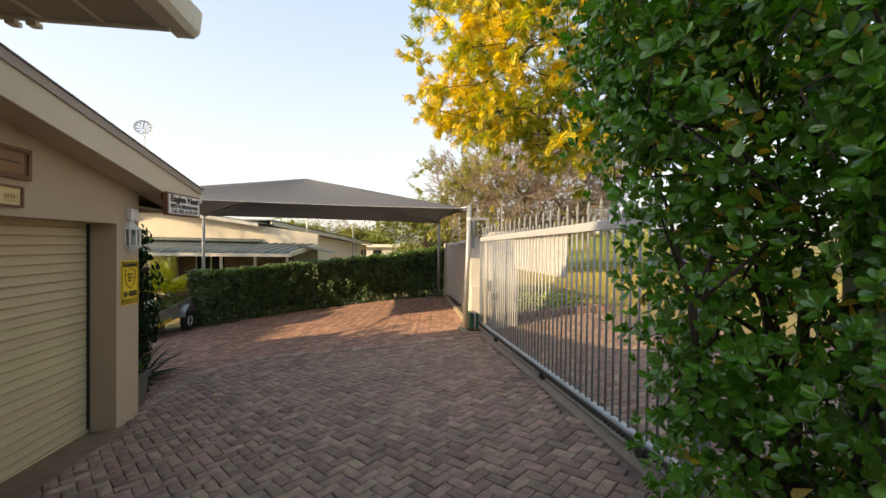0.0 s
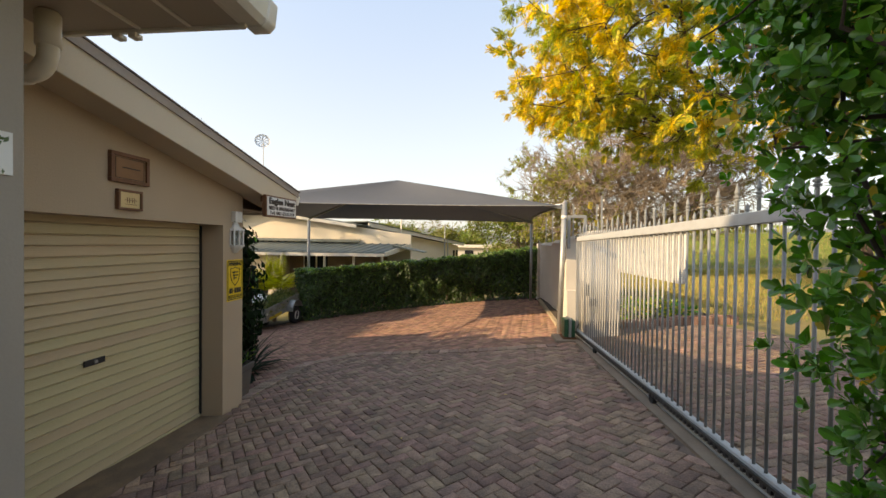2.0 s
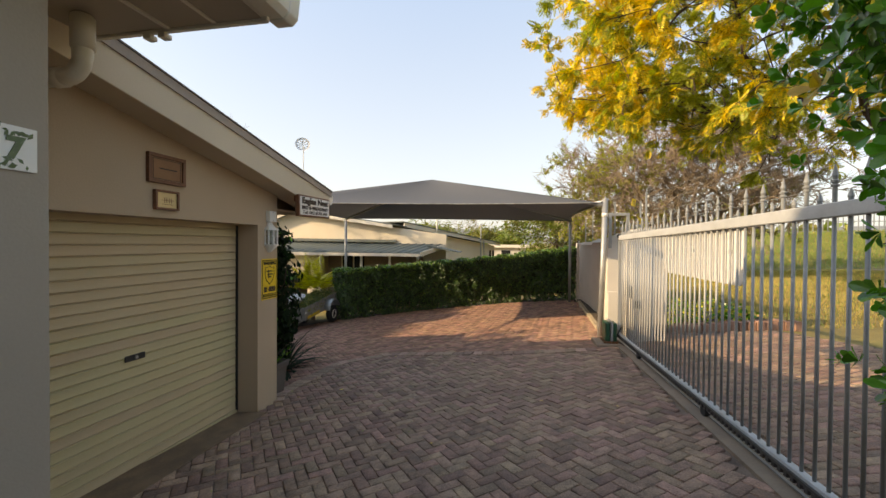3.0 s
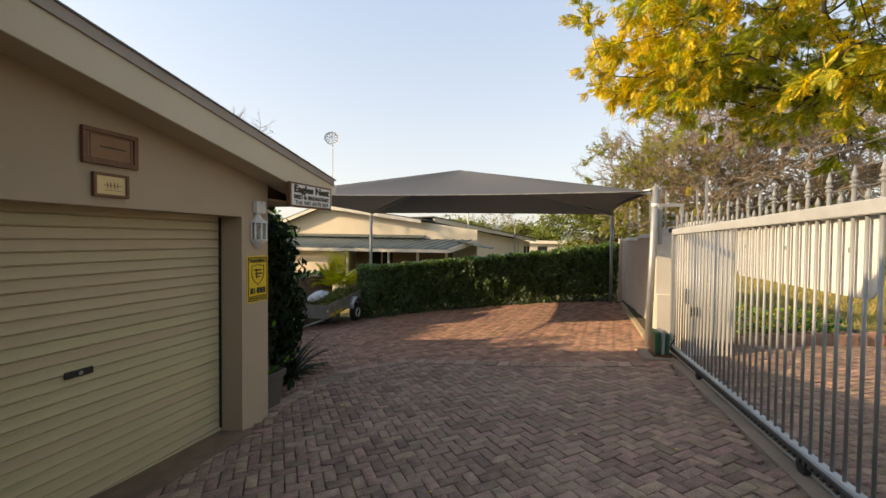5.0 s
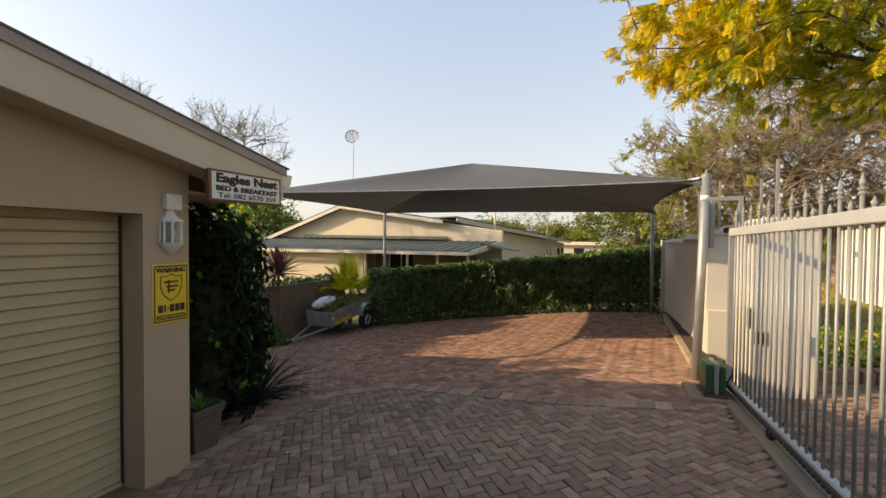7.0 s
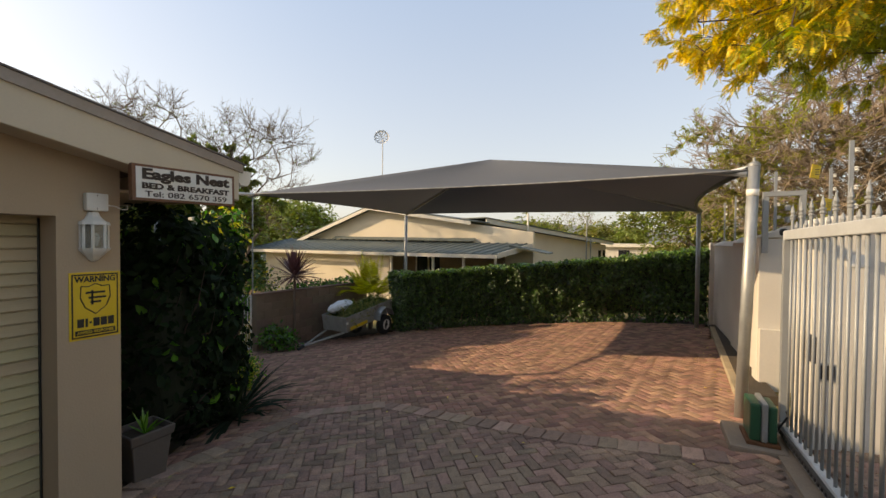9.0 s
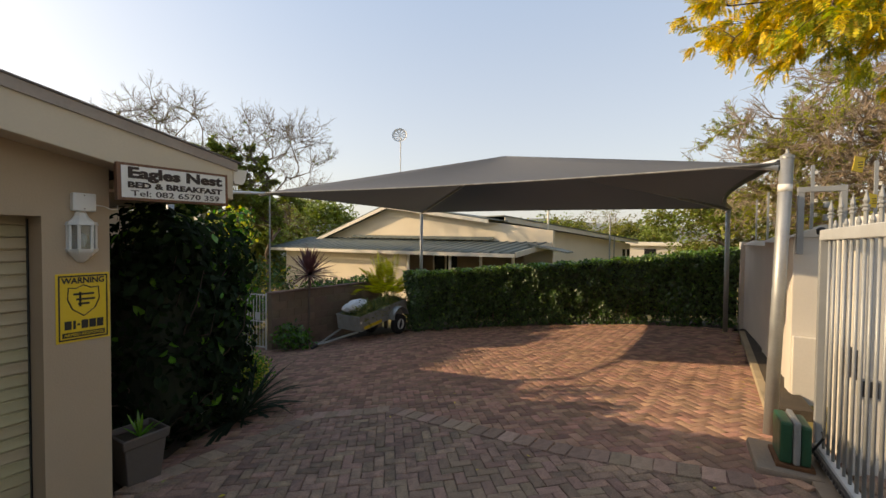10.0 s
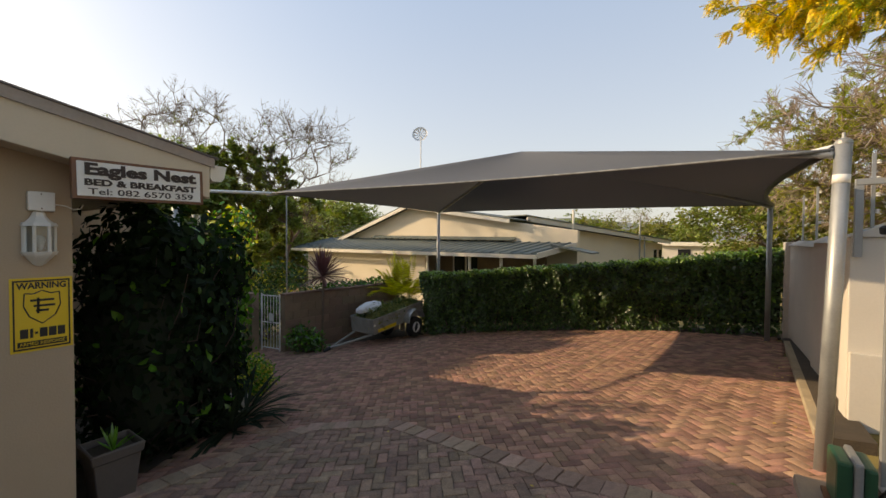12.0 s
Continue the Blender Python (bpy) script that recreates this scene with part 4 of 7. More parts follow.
def build_wall_lamp():
    w = thing("wall_lamp", (WX, 4.685, 1.7), "white half-lantern wall lamp with glass panes", "wall lamp")
    cy, z0, z1 = 4.668, 1.64, 1.80
    ring = [(cy - 0.068, 0.0), (cy - 0.068, 0.045), (cy - 0.034, 0.085), (cy + 0.034, 0.085), (cy + 0.068, 0.045), (cy + 0.068, 0.0)]
    pt = lambda i, z, k=1.0: Vector((WX + 0.002 + ring[i][1] * k, cy + (ring[i][0] - cy) * k, z))
    for z, k0, k1, h, nm in ((z0 - 0.022, 1.1, 1.22, 0.022, "lower_rim"), (z1, 1.22, 1.1, 0.022, "upper_rim")):
        bm = bmesh.new()
        a = [bm.verts.new(pt(i, z, k0)) for i in range(6)]
        b = [bm.verts.new(pt(i, z + h, k1)) for i in range(6)]
        bm.faces.new(a)
        bm.faces.new(b)
        for i in range(6):
            bm.faces.new((a[i], a[(i + 1) % 6], b[(i + 1) % 6], b[i]))
        part(nm, bm, M_LAMPWHITE, w)
    for nm, levels in (("roof", ((z1 + 0.022, 0.95), (z1 + 0.04, 0.72), (z1 + 0.06, 0.52), (z1 + 0.085, 0.42), (z1 + 0.1, 0.2))), ("base", ((z0 - 0.022, 1.0), (z0 - 0.04, 0.85), (z0 - 0.058, 0.62), (z0 - 0.078, 0.42), (z0 - 0.092, 0.15)))):
        bm = bmesh.new()
        loops = [[bm.verts.new(pt(i, z, k)) for i in range(6)] for z, k in levels]
        for a, b in zip(loops, loops[1:]):
            for i in range(6):
                bm.faces.new((a[i], a[(i + 1) % 6], b[(i + 1) % 6], b[i]))
        bm.faces.new(loops[0])
        bm.faces.new(loops[-1])
        part(nm, bm, M_LAMPWHITE, w)
    for i in range(6):
        part("mullion", bm_tube([pt(i, z0), pt(i, z1)], 0.0095, 6), M_LAMPWHITE, w)
    for i in range(5):
        a, b = pt(i, z0, 0.97), pt(i + 1, z0, 0.97)
        bm = bm_prism([a, b, b + Vector((0, 0, z1 - z0)), a + Vector((0, 0, z1 - z0))], (b - a).cross(Vector((0, 0, 1))).normalized() * 0.003)
        part("pane", bm, M_GLASS, w, "clear glass pane")
    part("bulb", bm_lathe([(0.008, 0), (0.018, 0.03), (0.025, 0.06), (0.018, 0.085), (0.004, 0.095)], (WX + 0.04, cy, z0 + 0.01), 10), M_SIGNWHITE, w, smooth=True)


build_wall_lamp()


# ---- gate fittings ----
def build_gate_fittings():
    m = thing("gate_motor", (1.5, 7.4, 0.1), "green and white sliding gate motor on a concrete plinth", "gate motor")
    z = level(1.5, 7.4) + 0.035
    x0, y0 = 1.42, 7.28
    part("plinth", bevelled(bm_box((x0 - 0.14, y0 - 0.08, z - 0.15), (x0 + 0.24, y0 + 0.45, z)), 0.02), M_CONC, m, "rough concrete plinth")
    part("base_plate", bm_box((x0 - 0.02, y0 - 0.01, z + 0.001), (x0 + 0.2, y0 + 0.3, z + 0.03), 0.004), M_RUST, m, "rusty base plate")
    part("cover_front", bevelled(bm_box((x0, y0, z + 0.032), (x0 + 0.075, y0 + 0.27, z + 0.33)), 0.02), M_GREENBOX, m, "green plastic cover")
    part("band", bevelled(bm_box((x0 + 0.076, y0 - 0.012, z + 0.032), (x0 + 0.118, y0 + 0.282, z + 0.345)), 0.018), M_GALV, m, "pale grey plastic band")
    part("cover_back", bevelled(bm_box((x0 + 0.119, y0, z + 0.032), (x0 + 0.18, y0 + 0.27, z + 0.32)), 0.02), M_GREENBOX, m, "dark green plastic cover")
    part("release_arm", bm_tube([(x0 + 0.19, y0 + 0.1, z + 0.1), (x0 + 0.24, y0 + 0.02, z + 0.26), (x0 + 0.25, y0 + 0.1, z + 0.27)], 0.008, 8), M_BLACK, m)
    f = thing("gate_guide", (2.0, 9.12, 1.8), "square tube gate guide frame on the pier", "gate guide")
    for lo, hi in (((1.83, 9.12, 1.60), (1.885, 9.175, 2.25)), ((2.16, 9.12, 1.60), (2.215, 9.175, 2.25))):
        part("upright", bm_box(lo, hi, 0.004), M_GATE, f)
    part("crossbar", bm_box((1.83, 9.12, 2.251), (2.215, 9.175, 2.305), 0.004), M_GATE, f)
    for z in (1.95, 2.08):
        part("roller", bm_lathe([(0.015, 0), (0.028, 0.005), (0.028, 0.06), (0.015, 0.065)], (2.05, 9.1, z), 12), M_GALV, f)
    part("lamp_head", bm_lathe([(0.02, 0), (0.035, 0.01), (0.04, 0.06), (0.02, 0.08)], (2.0, 9.02, 1.80), 12), M_BLACK, f)
    # electric fence on the wall
    e = thing("electric_fence", (2.1, 9.3, 1.8), "electric fence wires on posts above the wall", "fence")
    for x, y in ((1.98, 9.3), (2.0, 10.7), (2.02, 12.1), (2.05, 13.5), (2.45, 9.25), (2.12, 7.72)):
        p = part("post", bm_box((x - 0.013, y - 0.013, 1.74), (x + 0.013, y + 0.013, 2.55)), M_GALV, e)
        for zz in (2.0, 2.15, 2.30, 2.45):
            part("insulator", bm_lathe([(0.008, 0), (0.022, 0.008), (0.012, 0.02), (0.022, 0.03), (0.008, 0.04)], (x + 0.03, y, zz), 8), M_LAMPWHITE, p, "white insulator")
    for zz in (2.02, 2.17, 2.32, 2.47):
        part("wire", bm_tube([(2.08, 13.5, zz), (2.05, 12.1, zz - 0.01), (2.03, 10.7, zz), (2.01, 9.3, zz), (2.48, 9.25, zz)], 0.0025, 4), M_GALV, e)
        part("wire", bm_tube([(2.15, 7.72, zz), (2.2, 5.0, zz + 0.03), (2.25, 1.4, zz + 0.12)], 0.0025, 4), M_GALV, e)
    for x, y, z, s in ((2.31, 9.22, 2.52, 0.052), (2.42, 9.22, 2.15, 0.045)):
        w = thing("fence_notice", (x, y, z), "yellow plastic notice hung on the fence wires", "notice", "notices on the electric fence")
        part("plate", bm_box((x - s, y - 0.003, z - s * 1.45), (x + s, y + 0.003, z + s * 1.45), 0.001, None, Matrix.Translation((x, y, z)) @ Matrix.Rotation(0.5, 4, "Z") @ Matrix.Rotation(0.18, 4, "Y") @ Matrix.Translation((-x, -y, -z))), M_YELLOW, w)
        bm = bmesh.new()
        for k in range(3):
            bm_box((x - s * 0.6, y - 0.006, z - s * 0.7 + k * s * 0.5), (x + s * 0.6, y - 0.004, z - s * 0.55 + k * s * 0.5), 0, bm)
        part("text_bars", bm, M_INK, w, kind="stuff")


build_gate_fittings()


# ---- plants: helpers ----
def branch_path(a, b, rng, bend=0.15, steps=4):
    a, b = Vector(a), Vector(b)
    l = (b - a).length
    pts = []
    for i in range(steps + 1):
        f = i / steps
        p = a.lerp(b, f)
        if 0 < i < steps:
            p += Vector(rng.normal(size=3)) * l * bend * 0.5
        p.z += math.sin(math.pi * f) * l * bend * 0.4
        pts.append(p)
    return pts


def wood_mesh(name, tubes, material, parent, label=""):
    verts, faces = [], []
    for pts, radii, sides in tubes:
        v, f = tube_data(pts, radii, sides, False)
        k = len(verts)
        verts += v
        faces += [tuple(i + k for i in q) for q in f]
    return raw(name, verts, faces, material, parent, label, smooth=True)


def build_tree(label, base, fork, crown, radii, limbs, clumps, clump_r, per_clump, template, leaf_size, leaf_mat, second, share,
               bark, trunk_r, twigs=3, droop=0.6, seed=1, flat=False, lean=(0, 0), drift=0.0):
    rng = np.random.default_rng(seed)
    base, crown = Vector(base), Vector(crown)
    tree = thing("tree", base, label, "tree")
    top = base + Vector((lean[0], lean[1], fork))
    tubes = [(branch_path(base - Vector((0, 0, 0.15)), top, rng, 0.06, 5), [trunk_r * (1.25 - 0.09 * i) for i in range(6)], 10)]
    nodes = []
    for i in range(limbs):
        a = 2 * math.pi * (i + rng.uniform(-0.3, 0.3)) / limbs
        r = rng.uniform(0.45, 0.8)
        end = crown + Vector((math.cos(a) * radii[0] * r, math.sin(a) * radii[1] * r, rng.uniform(-0.35, 0.5) * radii[2]))
        pts = branch_path(top, end, rng, 0.25, 6)
        tubes.append((pts, [trunk_r * 0.55 * (1 - j / 6.6) for j in range(7)], 7))
        nodes += [(p, trunk_r * 0.5 * (1 - j / 6.6)) for j, p in enumerate(pts) if j > 1]
    leaves, tips = [], []
    shade = []
    for i in range(clumps):
        r = 1.0
        while True:
            d = rng.uniform(-1, 1, 3)
            q = (d[0] ** 2 + d[1] ** 2) ** 2 + d[2] ** 4
            if 0.12 < q < 1:
                break
        c = crown + Vector((d[0] * radii[0] * r, d[1] * radii[1] * r, d[2] * radii[2] * r))
        near, thick = min(nodes, key=lambda q: (q[0] - c).length)
        pts = branch_path(near, c, rng, 0.2, 4)
        th = max(0.012, thick * 0.45)
        tubes.append((pts, [th * (1 - 0.2 * j) for j in range(5)], 5))
        for j in range(twigs):
            e = c + Vector(rng.normal(size=3)) * clump_r * 0.75
            start = pts[2 + j % 3]
            tw = branch_path(start, e, rng, 0.25, 3)
            tubes.append((tw, [th * 0.7, th * 0.55, th * 0.4, th * 0.22], 4))
            tips.append(e)
        n = int(per_clump * rng.uniform(0.6, 1.3))
        off = rng.normal(size=(n, 3)) * clump_r * np.array([0.55, 0.55, 0.35 if flat else 0.45])
        leaves.append(np.array(c)[None, :] + off)
        shade.append(np.full(n, (1 - drift) * rng.random() + drift * (0.5 + 0.5 * d[0])))
    tagged(wood_mesh("branch_work", tubes, bark, tree, "forked trunk and spreading branches"), "", "", "", "stuff")
    pos = np.concatenate(leaves)
    pick = (np.concatenate(shade) + rng.uniform(-0.25, 0.25, len(pos))) < share
    nz = np.tile([0.0, 0.0, 1.0], (len(pos), 1))
    leaf_mesh("crown", template, turns(rng, pos, rng.uniform(0.7, 1.25, len(pos)) * leaf_size, nz, 0.8, droop), leaf_mat, tree, "", second, pick)
    return tree


def grow_tree(label, base, fork, crown, radii, lobes, per_lobe, lobe_r, bark, tip_r, seed, twigs=4, twig_len=0.5, sub=0,
              fronds=0, template=None, leaf_size=0.3, leaf_mat=None, second=None, share=0.4, drift=0.5, droop=0.5, bald=None, most=0.3, lean=(0, 0)):
    """A tree whose branches each leave the nearest older one; limbs are as thick as the twigs that they carry."""
    rng = np.random.default_rng(seed)
    base, crown = Vector(base), Vector(crown)
    tree = thing("tree", base, label, "tree")
    top = base + Vector((lean[0], lean[1], fork))
    path = branch_path(base - Vector((0, 0, 0.15)), top, rng, 0.05, 5)
    pos, parent, run = [np.array(p) for p in path], [-1, 0, 1, 2, 3, 4], [9, 9, 9, 9, 0.0, 0.0]
    targets, tint = [], []
    for i in range(lobes):
        while True:
            d = rng.uniform(-1, 1, 3)
            if 0.15 < (d[0] ** 2 + d[1] ** 2) ** 1.5 + abs(d[2]) ** 3 < 1:
                break
        c = np.array(crown) + d * np.array(radii)
        hue = (1 - drift) * rng.random() + drift * (0.5 + 0.5 * d[0])
        for j in range(per_lobe):
            targets.append(c + rng.normal(size=3) * lobe_r * np.array([0.6, 0.6, 0.36]))
            tint.append((hue, d))
    order = np.argsort([np.linalg.norm(t - np.array(top)) for t in targets])
    chains, tips = [], []
    for k in order:
        t = targets[k]
        P = np.array(pos)
        dist = np.linalg.norm(P - t, axis=1)
        i = int(np.argmin(dist + 0.28 * np.array(run)))
        d0 = pos[i] - pos[parent[i]] if parent[i] >= 0 else np.array([0, 0, 1.0])
        d0 = d0 / (np.linalg.norm(d0) + 1e-9)
        steps = int(min(6, max(2, dist[i] / 0.45)))
        ctrl = pos[i] + d0 * dist[i] * 0.35 + rng.normal(size=3) * dist[i] * 0.08
        chain, last = [i], i
        for j in range(1, steps + 1):
            f = j / steps
            q = pos[i] * (1 - f) ** 2 + ctrl * 2 * f * (1 - f) + t * f * f
            if j < steps:
                q = q + rng.normal(size=3) * 0.05 * dist[i] / steps
            parent.append(last)
            run.append(run[last] + dist[i] / steps)
            pos.append(q)
            last = len(pos) - 1
            chain.append(last)
        chains.append(chain)
        tips.append((last, k))
    load = np.zeros(len(pos))
    for i in range(len(pos) - 1, -1, -1):
        load[i] = max(load[i], tip_r ** 2.3)
        if parent[i] >= 0:
            load[parent[i]] += load[i]
    thick = np.minimum(load ** (1 / 2.3), most)
    tubes = [(path, [float(thick[4]) * w for w in (1.5, 1.2, 1.08, 1.02, 1.0, 0.95)], 10)]
    for chain in chains:
        r = [float(min(thick[chain[0]], thick[chain[1]] * 1.1))] + [float(thick[i]) for i in chain[1:]]
        tubes.append(([Vector(pos[i]) for i in chain], r, 6 if r[0] > 0.03 else 4))
    spots, ways, hues = [], [], []
    for last, k in tips:
        d0 = pos[last] - pos[parent[last]]
        d0 = d0 / (np.linalg.norm(d0) + 1e-9)
        hue, d = tint[k]
        leafy = fronds and not (bald and bald(d, rng.random()))
        for j in range(twigs):
            w = d0 + rng.normal(size=3) * 0.65 + np.array([0, 0, 0.15])
            w /= np.linalg.norm(w)
            l = twig_len * rng.uniform(0.5, 1.25)
            a = Vector(pos[last])
            b = a + Vector(w) * l * 0.5 + Vector(rng.normal(size=3)) * l * 0.05
            c = a + Vector(w) * l + Vector((0, 0, (0.1 if sub else -0.12) * l))
            tubes.append(([a, b, c], [tip_r * 0.75, tip_r * 0.55, tip_r * 0.3], 4))
            for q in range(sub):
                f = rng.uniform(0.3, 0.95)
                o = a.lerp(b, f * 2) if f < 0.5 else b.lerp(c, f * 2 - 1)
                v = Vector(w + rng.normal(size=3) * 0.6).normalized()
                tubes.append(([o, o + v * l * rng.uniform(0.25, 0.6)], [tip_r * 0.5, tip_r * 0.3], 3))
            if leafy:
                for q in range(int(fronds)):
                    f = rng.uniform(0.25, 1.05)
                    spots.append(np.array(a.lerp(b, f * 2) if f < 0.5 else b.lerp(c, f * 2 - 1)))
                    ways.append(w + rng.normal(size=3) * 0.7)
                    hues.append(hue)
    tagged(wood_mesh("branch_work", tubes, bark, tree, "forked trunk and spreading branches"), "", "", "", "stuff")
    if spots:
        n = len(spots)
        x = np.array(ways)
        x[:, 2] -= droop
        x /= np.linalg.norm(x, axis=1)[:, None]
        z = np.array([0, 0, 1.0]) + rng.normal(size=(n, 3)) * 0.45
        z -= x * (x * z).sum(1)[:, None]
        z /= np.linalg.norm(z, axis=1)[:, None]
        m = np.zeros((n, 4, 4))
        size = (leaf_size * rng.uniform(0.7, 1.2, n))[:, None]
        m[:, :3, 0], m[:, :3, 1], m[:, :3, 2], m[:, :3, 3], m[:, 3, 3] = x * size, np.cross(z, x) * size, z * size, np.array(spots), 1
        pick = (np.array(hues) + rng.uniform(-0.2, 0.2, n)) < share
        leaf_mesh("crown", template, m, leaf_mat, tree, "", second, pick)
    return tree


TUFT = ([(0, 0, 0), (0.5, 0.3, 0.1), (1, 0, -0.1), (0.5, -0.3, 0.1), (0, 0.1, 0.1), (0.2, 0.6, 0.5), (0.1, 0.9, 0.2), (-0.3, 0.5, 0.3), (0, -0.1, 0), (-0.3, -0.5, 0.35), (-0.7, -0.6, 0.0), (-0.4, -0.1, 0.1)],
        [(0, 1, 2, 3), (4, 5, 6, 7), (8, 9, 10, 11)])

# ---- trees ----
FEATHER = frond(7, 0.30)
grow_tree("tall shade tree with golden yellow feathery leaves", (9.9, 11.4, level(9.9, 11.4)), 3.2, (6.9, 12.0, 7.3), (5.3, 4.6, 2.8), 82, 8, 1.0,
          M_TWIG, 0.010, 11, 4, 0.62, 0, 14, FEATHER, 0.25, M_LIME, M_GOLD, 0.32, 0.5, 0.55, None, 0.22, (-0.8, 0.1))
grow_tree("half-bare pale barked tree with thin olive foliage", (9.6, 24.0, 0.1), 1.9, (8.3, 23.5, 5.1), (6.2, 4.4, 3.0), 150, 6, 1.1,
          M_BARKPALE, 0.022, 23, 5, 0.9, 6, 11, FEATHER, 0.20, M_OLIVE, M_LIME, 0.6, 0.15, 0.3, lambda d, r: r > (0.6 if d[0] < -0.45 else 0.10), 0.34)
grow_tree("bare winter tree with a few olive leaves", (-12.4, 13.1, -1.3), 2.4, (-12.4, 13.1, 4.1), (1.9, 1.9, 2.1), 40, 4, 0.5,
          M_BARK, 0.010, 31, 5, 0.6, 4, 1, TUFT, 0.08, M_FARGREEN, M_OLIVE, 0.4, 0.0, 0.3, lambda d, r: r > 0.25, 0.13)
grow_tree("bare winter tree with fine grey twigs", (-13.8, 10.55, -1.4), 2.6, (-13.8, 10.55, 4.75), (1.4, 1.4, 1.6), 32, 4, 0.45,
          M_BARK, 0.010, 37, 5, 0.55, 4, 1, TUFT, 0.08, M_FARGREEN, M_OLIVE, 0.4, 0.0, 0.3, lambda d, r: r > 0.25, 0.13)
grow_tree("leafy green tree behind the garden", (-13.0, 11.0, -1.4), 1.8, (-12.8, 11.4, 3.0), (2.3, 2.2, 1.6), 34, 5, 0.6,
          M_BARK, 0.01, 41, 4, 0.45, 0, 26, TUFT, 0.14, M_FARGREEN, M_OLIVE, 0.3, 0.0, 0.3, None, 0.12)
build_tree("olive garden tree beside the neighbouring house", (-18.2, 16.0, -1.8), 1.0, (-18.2, 16.0, 0.9), (2.2, 1.8, 1.7), 7, 70, 0.6, 150,
           TUFT, 0.17, M_OLIVE, M_FARGREEN, 0.5, M_BARK, 0.12, 3, 0.3, 42)
# Trees added out of view behind the garage; their tops shape the yard's shade.
for k, (x, y, top) in enumerate(((-12.4, 2.95, 4.75), (-12.3, 6.4, 3.7), (-12.0, 8.5, 4.2))):
    build_tree("leafy tree added behind the garage to shade the yard", (x, y, -1.3), 0.8, (x, y, top - 3.0), (1.8, 1.4, 2.8), 7, 140, 0.45, 230,
               TUFT, 0.20, M_FARGREEN, M_OLIVE, 0.2, M_BARK, 0.12, 2, 0.3, 43 + k)
build_tree("far green tree behind the house", (-10.2, 51, -3), 2.0, (-10.2, 51, 1.3), (7.0, 3.0, 2.3), 6, 70, 1.2, 60, TUFT, 0.4, M_FARGREEN, M_OLIVE, 0.3, M_BARK, 0.2, 2, 0.3, 51)
build_tree("far bare grey tree behind the house", (-6.5, 50, -3), 2.0, (-6.5, 50, 2.6), (3.0, 3.0, 2.6), 7, 60, 0.9, 4, TUFT, 0.3, M_OLIVE, M_FARGREEN, 0.3, M_BARKPALE, 0.18, 7, 0.3, 52)
build_tree("far round green tree beyond the hedge", (-2.5, 47, -3), 1.5, (-2.5, 47, 0.8), (3.0, 3.0, 2.0), 6, 50, 0.9, 70, TUFT, 0.35, M_FARGREEN, M_OLIVE, 0.4, M_BARK, 0.18, 2, 0.3, 53)
build_tree("green and rust tree beyond the wall", (3.6, 31, -1), 1.2, (3.4, 31, 1.8), (4.2, 3.0, 2.5), 7, 80, 0.9, 75, TUFT, 0.26, M_OLIVE, M_FARGREEN, 0.5, M_BARK, 0.18, 4, 0.3, 54)
build_tree("far green tree beyond the garden", (-29, 29, -3), 2.0, (-29, 29, 1.6), (6.5, 4, 3.2), 6, 80, 1.2, 75, TUFT, 0.4, M_FARGREEN, M_OLIVE, 0.25, M_BARK, 0.2, 2, 0.3, 55)


# ---- far woods and hills ----
def build_distance():
    rng = np.random.default_rng(61)
    n = 9000
    a = rng.uniform(0, 2 * math.pi, n)
    r = rng.uniform(75, 110, n)
    h = 2.2 + 1.6 * np.sin(a * 7) + 1.0 * np.sin(a * 19 + 1)
    pos = np.stack([np.cos(a) * r, np.sin(a) * r, -4 + rng.uniform(0, 1, n) ** 0.8 * (h + 4)], 1)
    tagged(leaf_mesh("woods", TUFT, turns(rng, pos, rng.uniform(1.2, 2.6, n), np.tile([0, 0, 1.0], (n, 1)), 1.0), M_FARGREEN, None, "", M_OLIVE, 0.3, rng), "far belt of green and olive woods", "woods")
    verts, faces = [], []
    m = 160
    for i in range(m):
        t = 2 * math.pi * i / m
        top = 26 + 13 * math.sin(t * 3 + 1) + 7 * math.sin(t * 8) + 3 * math.sin(t * 21)
        for rr, z in ((500, -8), (600, top * 0.75), (700, top)):
            verts.append((math.cos(t) * rr, math.sin(t) * rr, z))
    for i in range(m):
        j = (i + 1) % m
        for k in range(2):
            faces.append((3 * i + k, 3 * j + k, 3 * j + k + 1, 3 * i + k + 1))
    tagged(raw("backdrop", verts, faces, M_HILL, None, smooth=True), "pale hazy hills on the horizon", "hills", "", "structure")


build_distance()


# ---- neighbouring house ----
HR, HU, HN = Vector((-5.65, 17.6, 0)), Vector((1, 0, 0)), Vector((0, -1, 0))


def hp(d, z, out=0.0):
    return HR + HU * d + HN * out + Vector((0, 0, z))


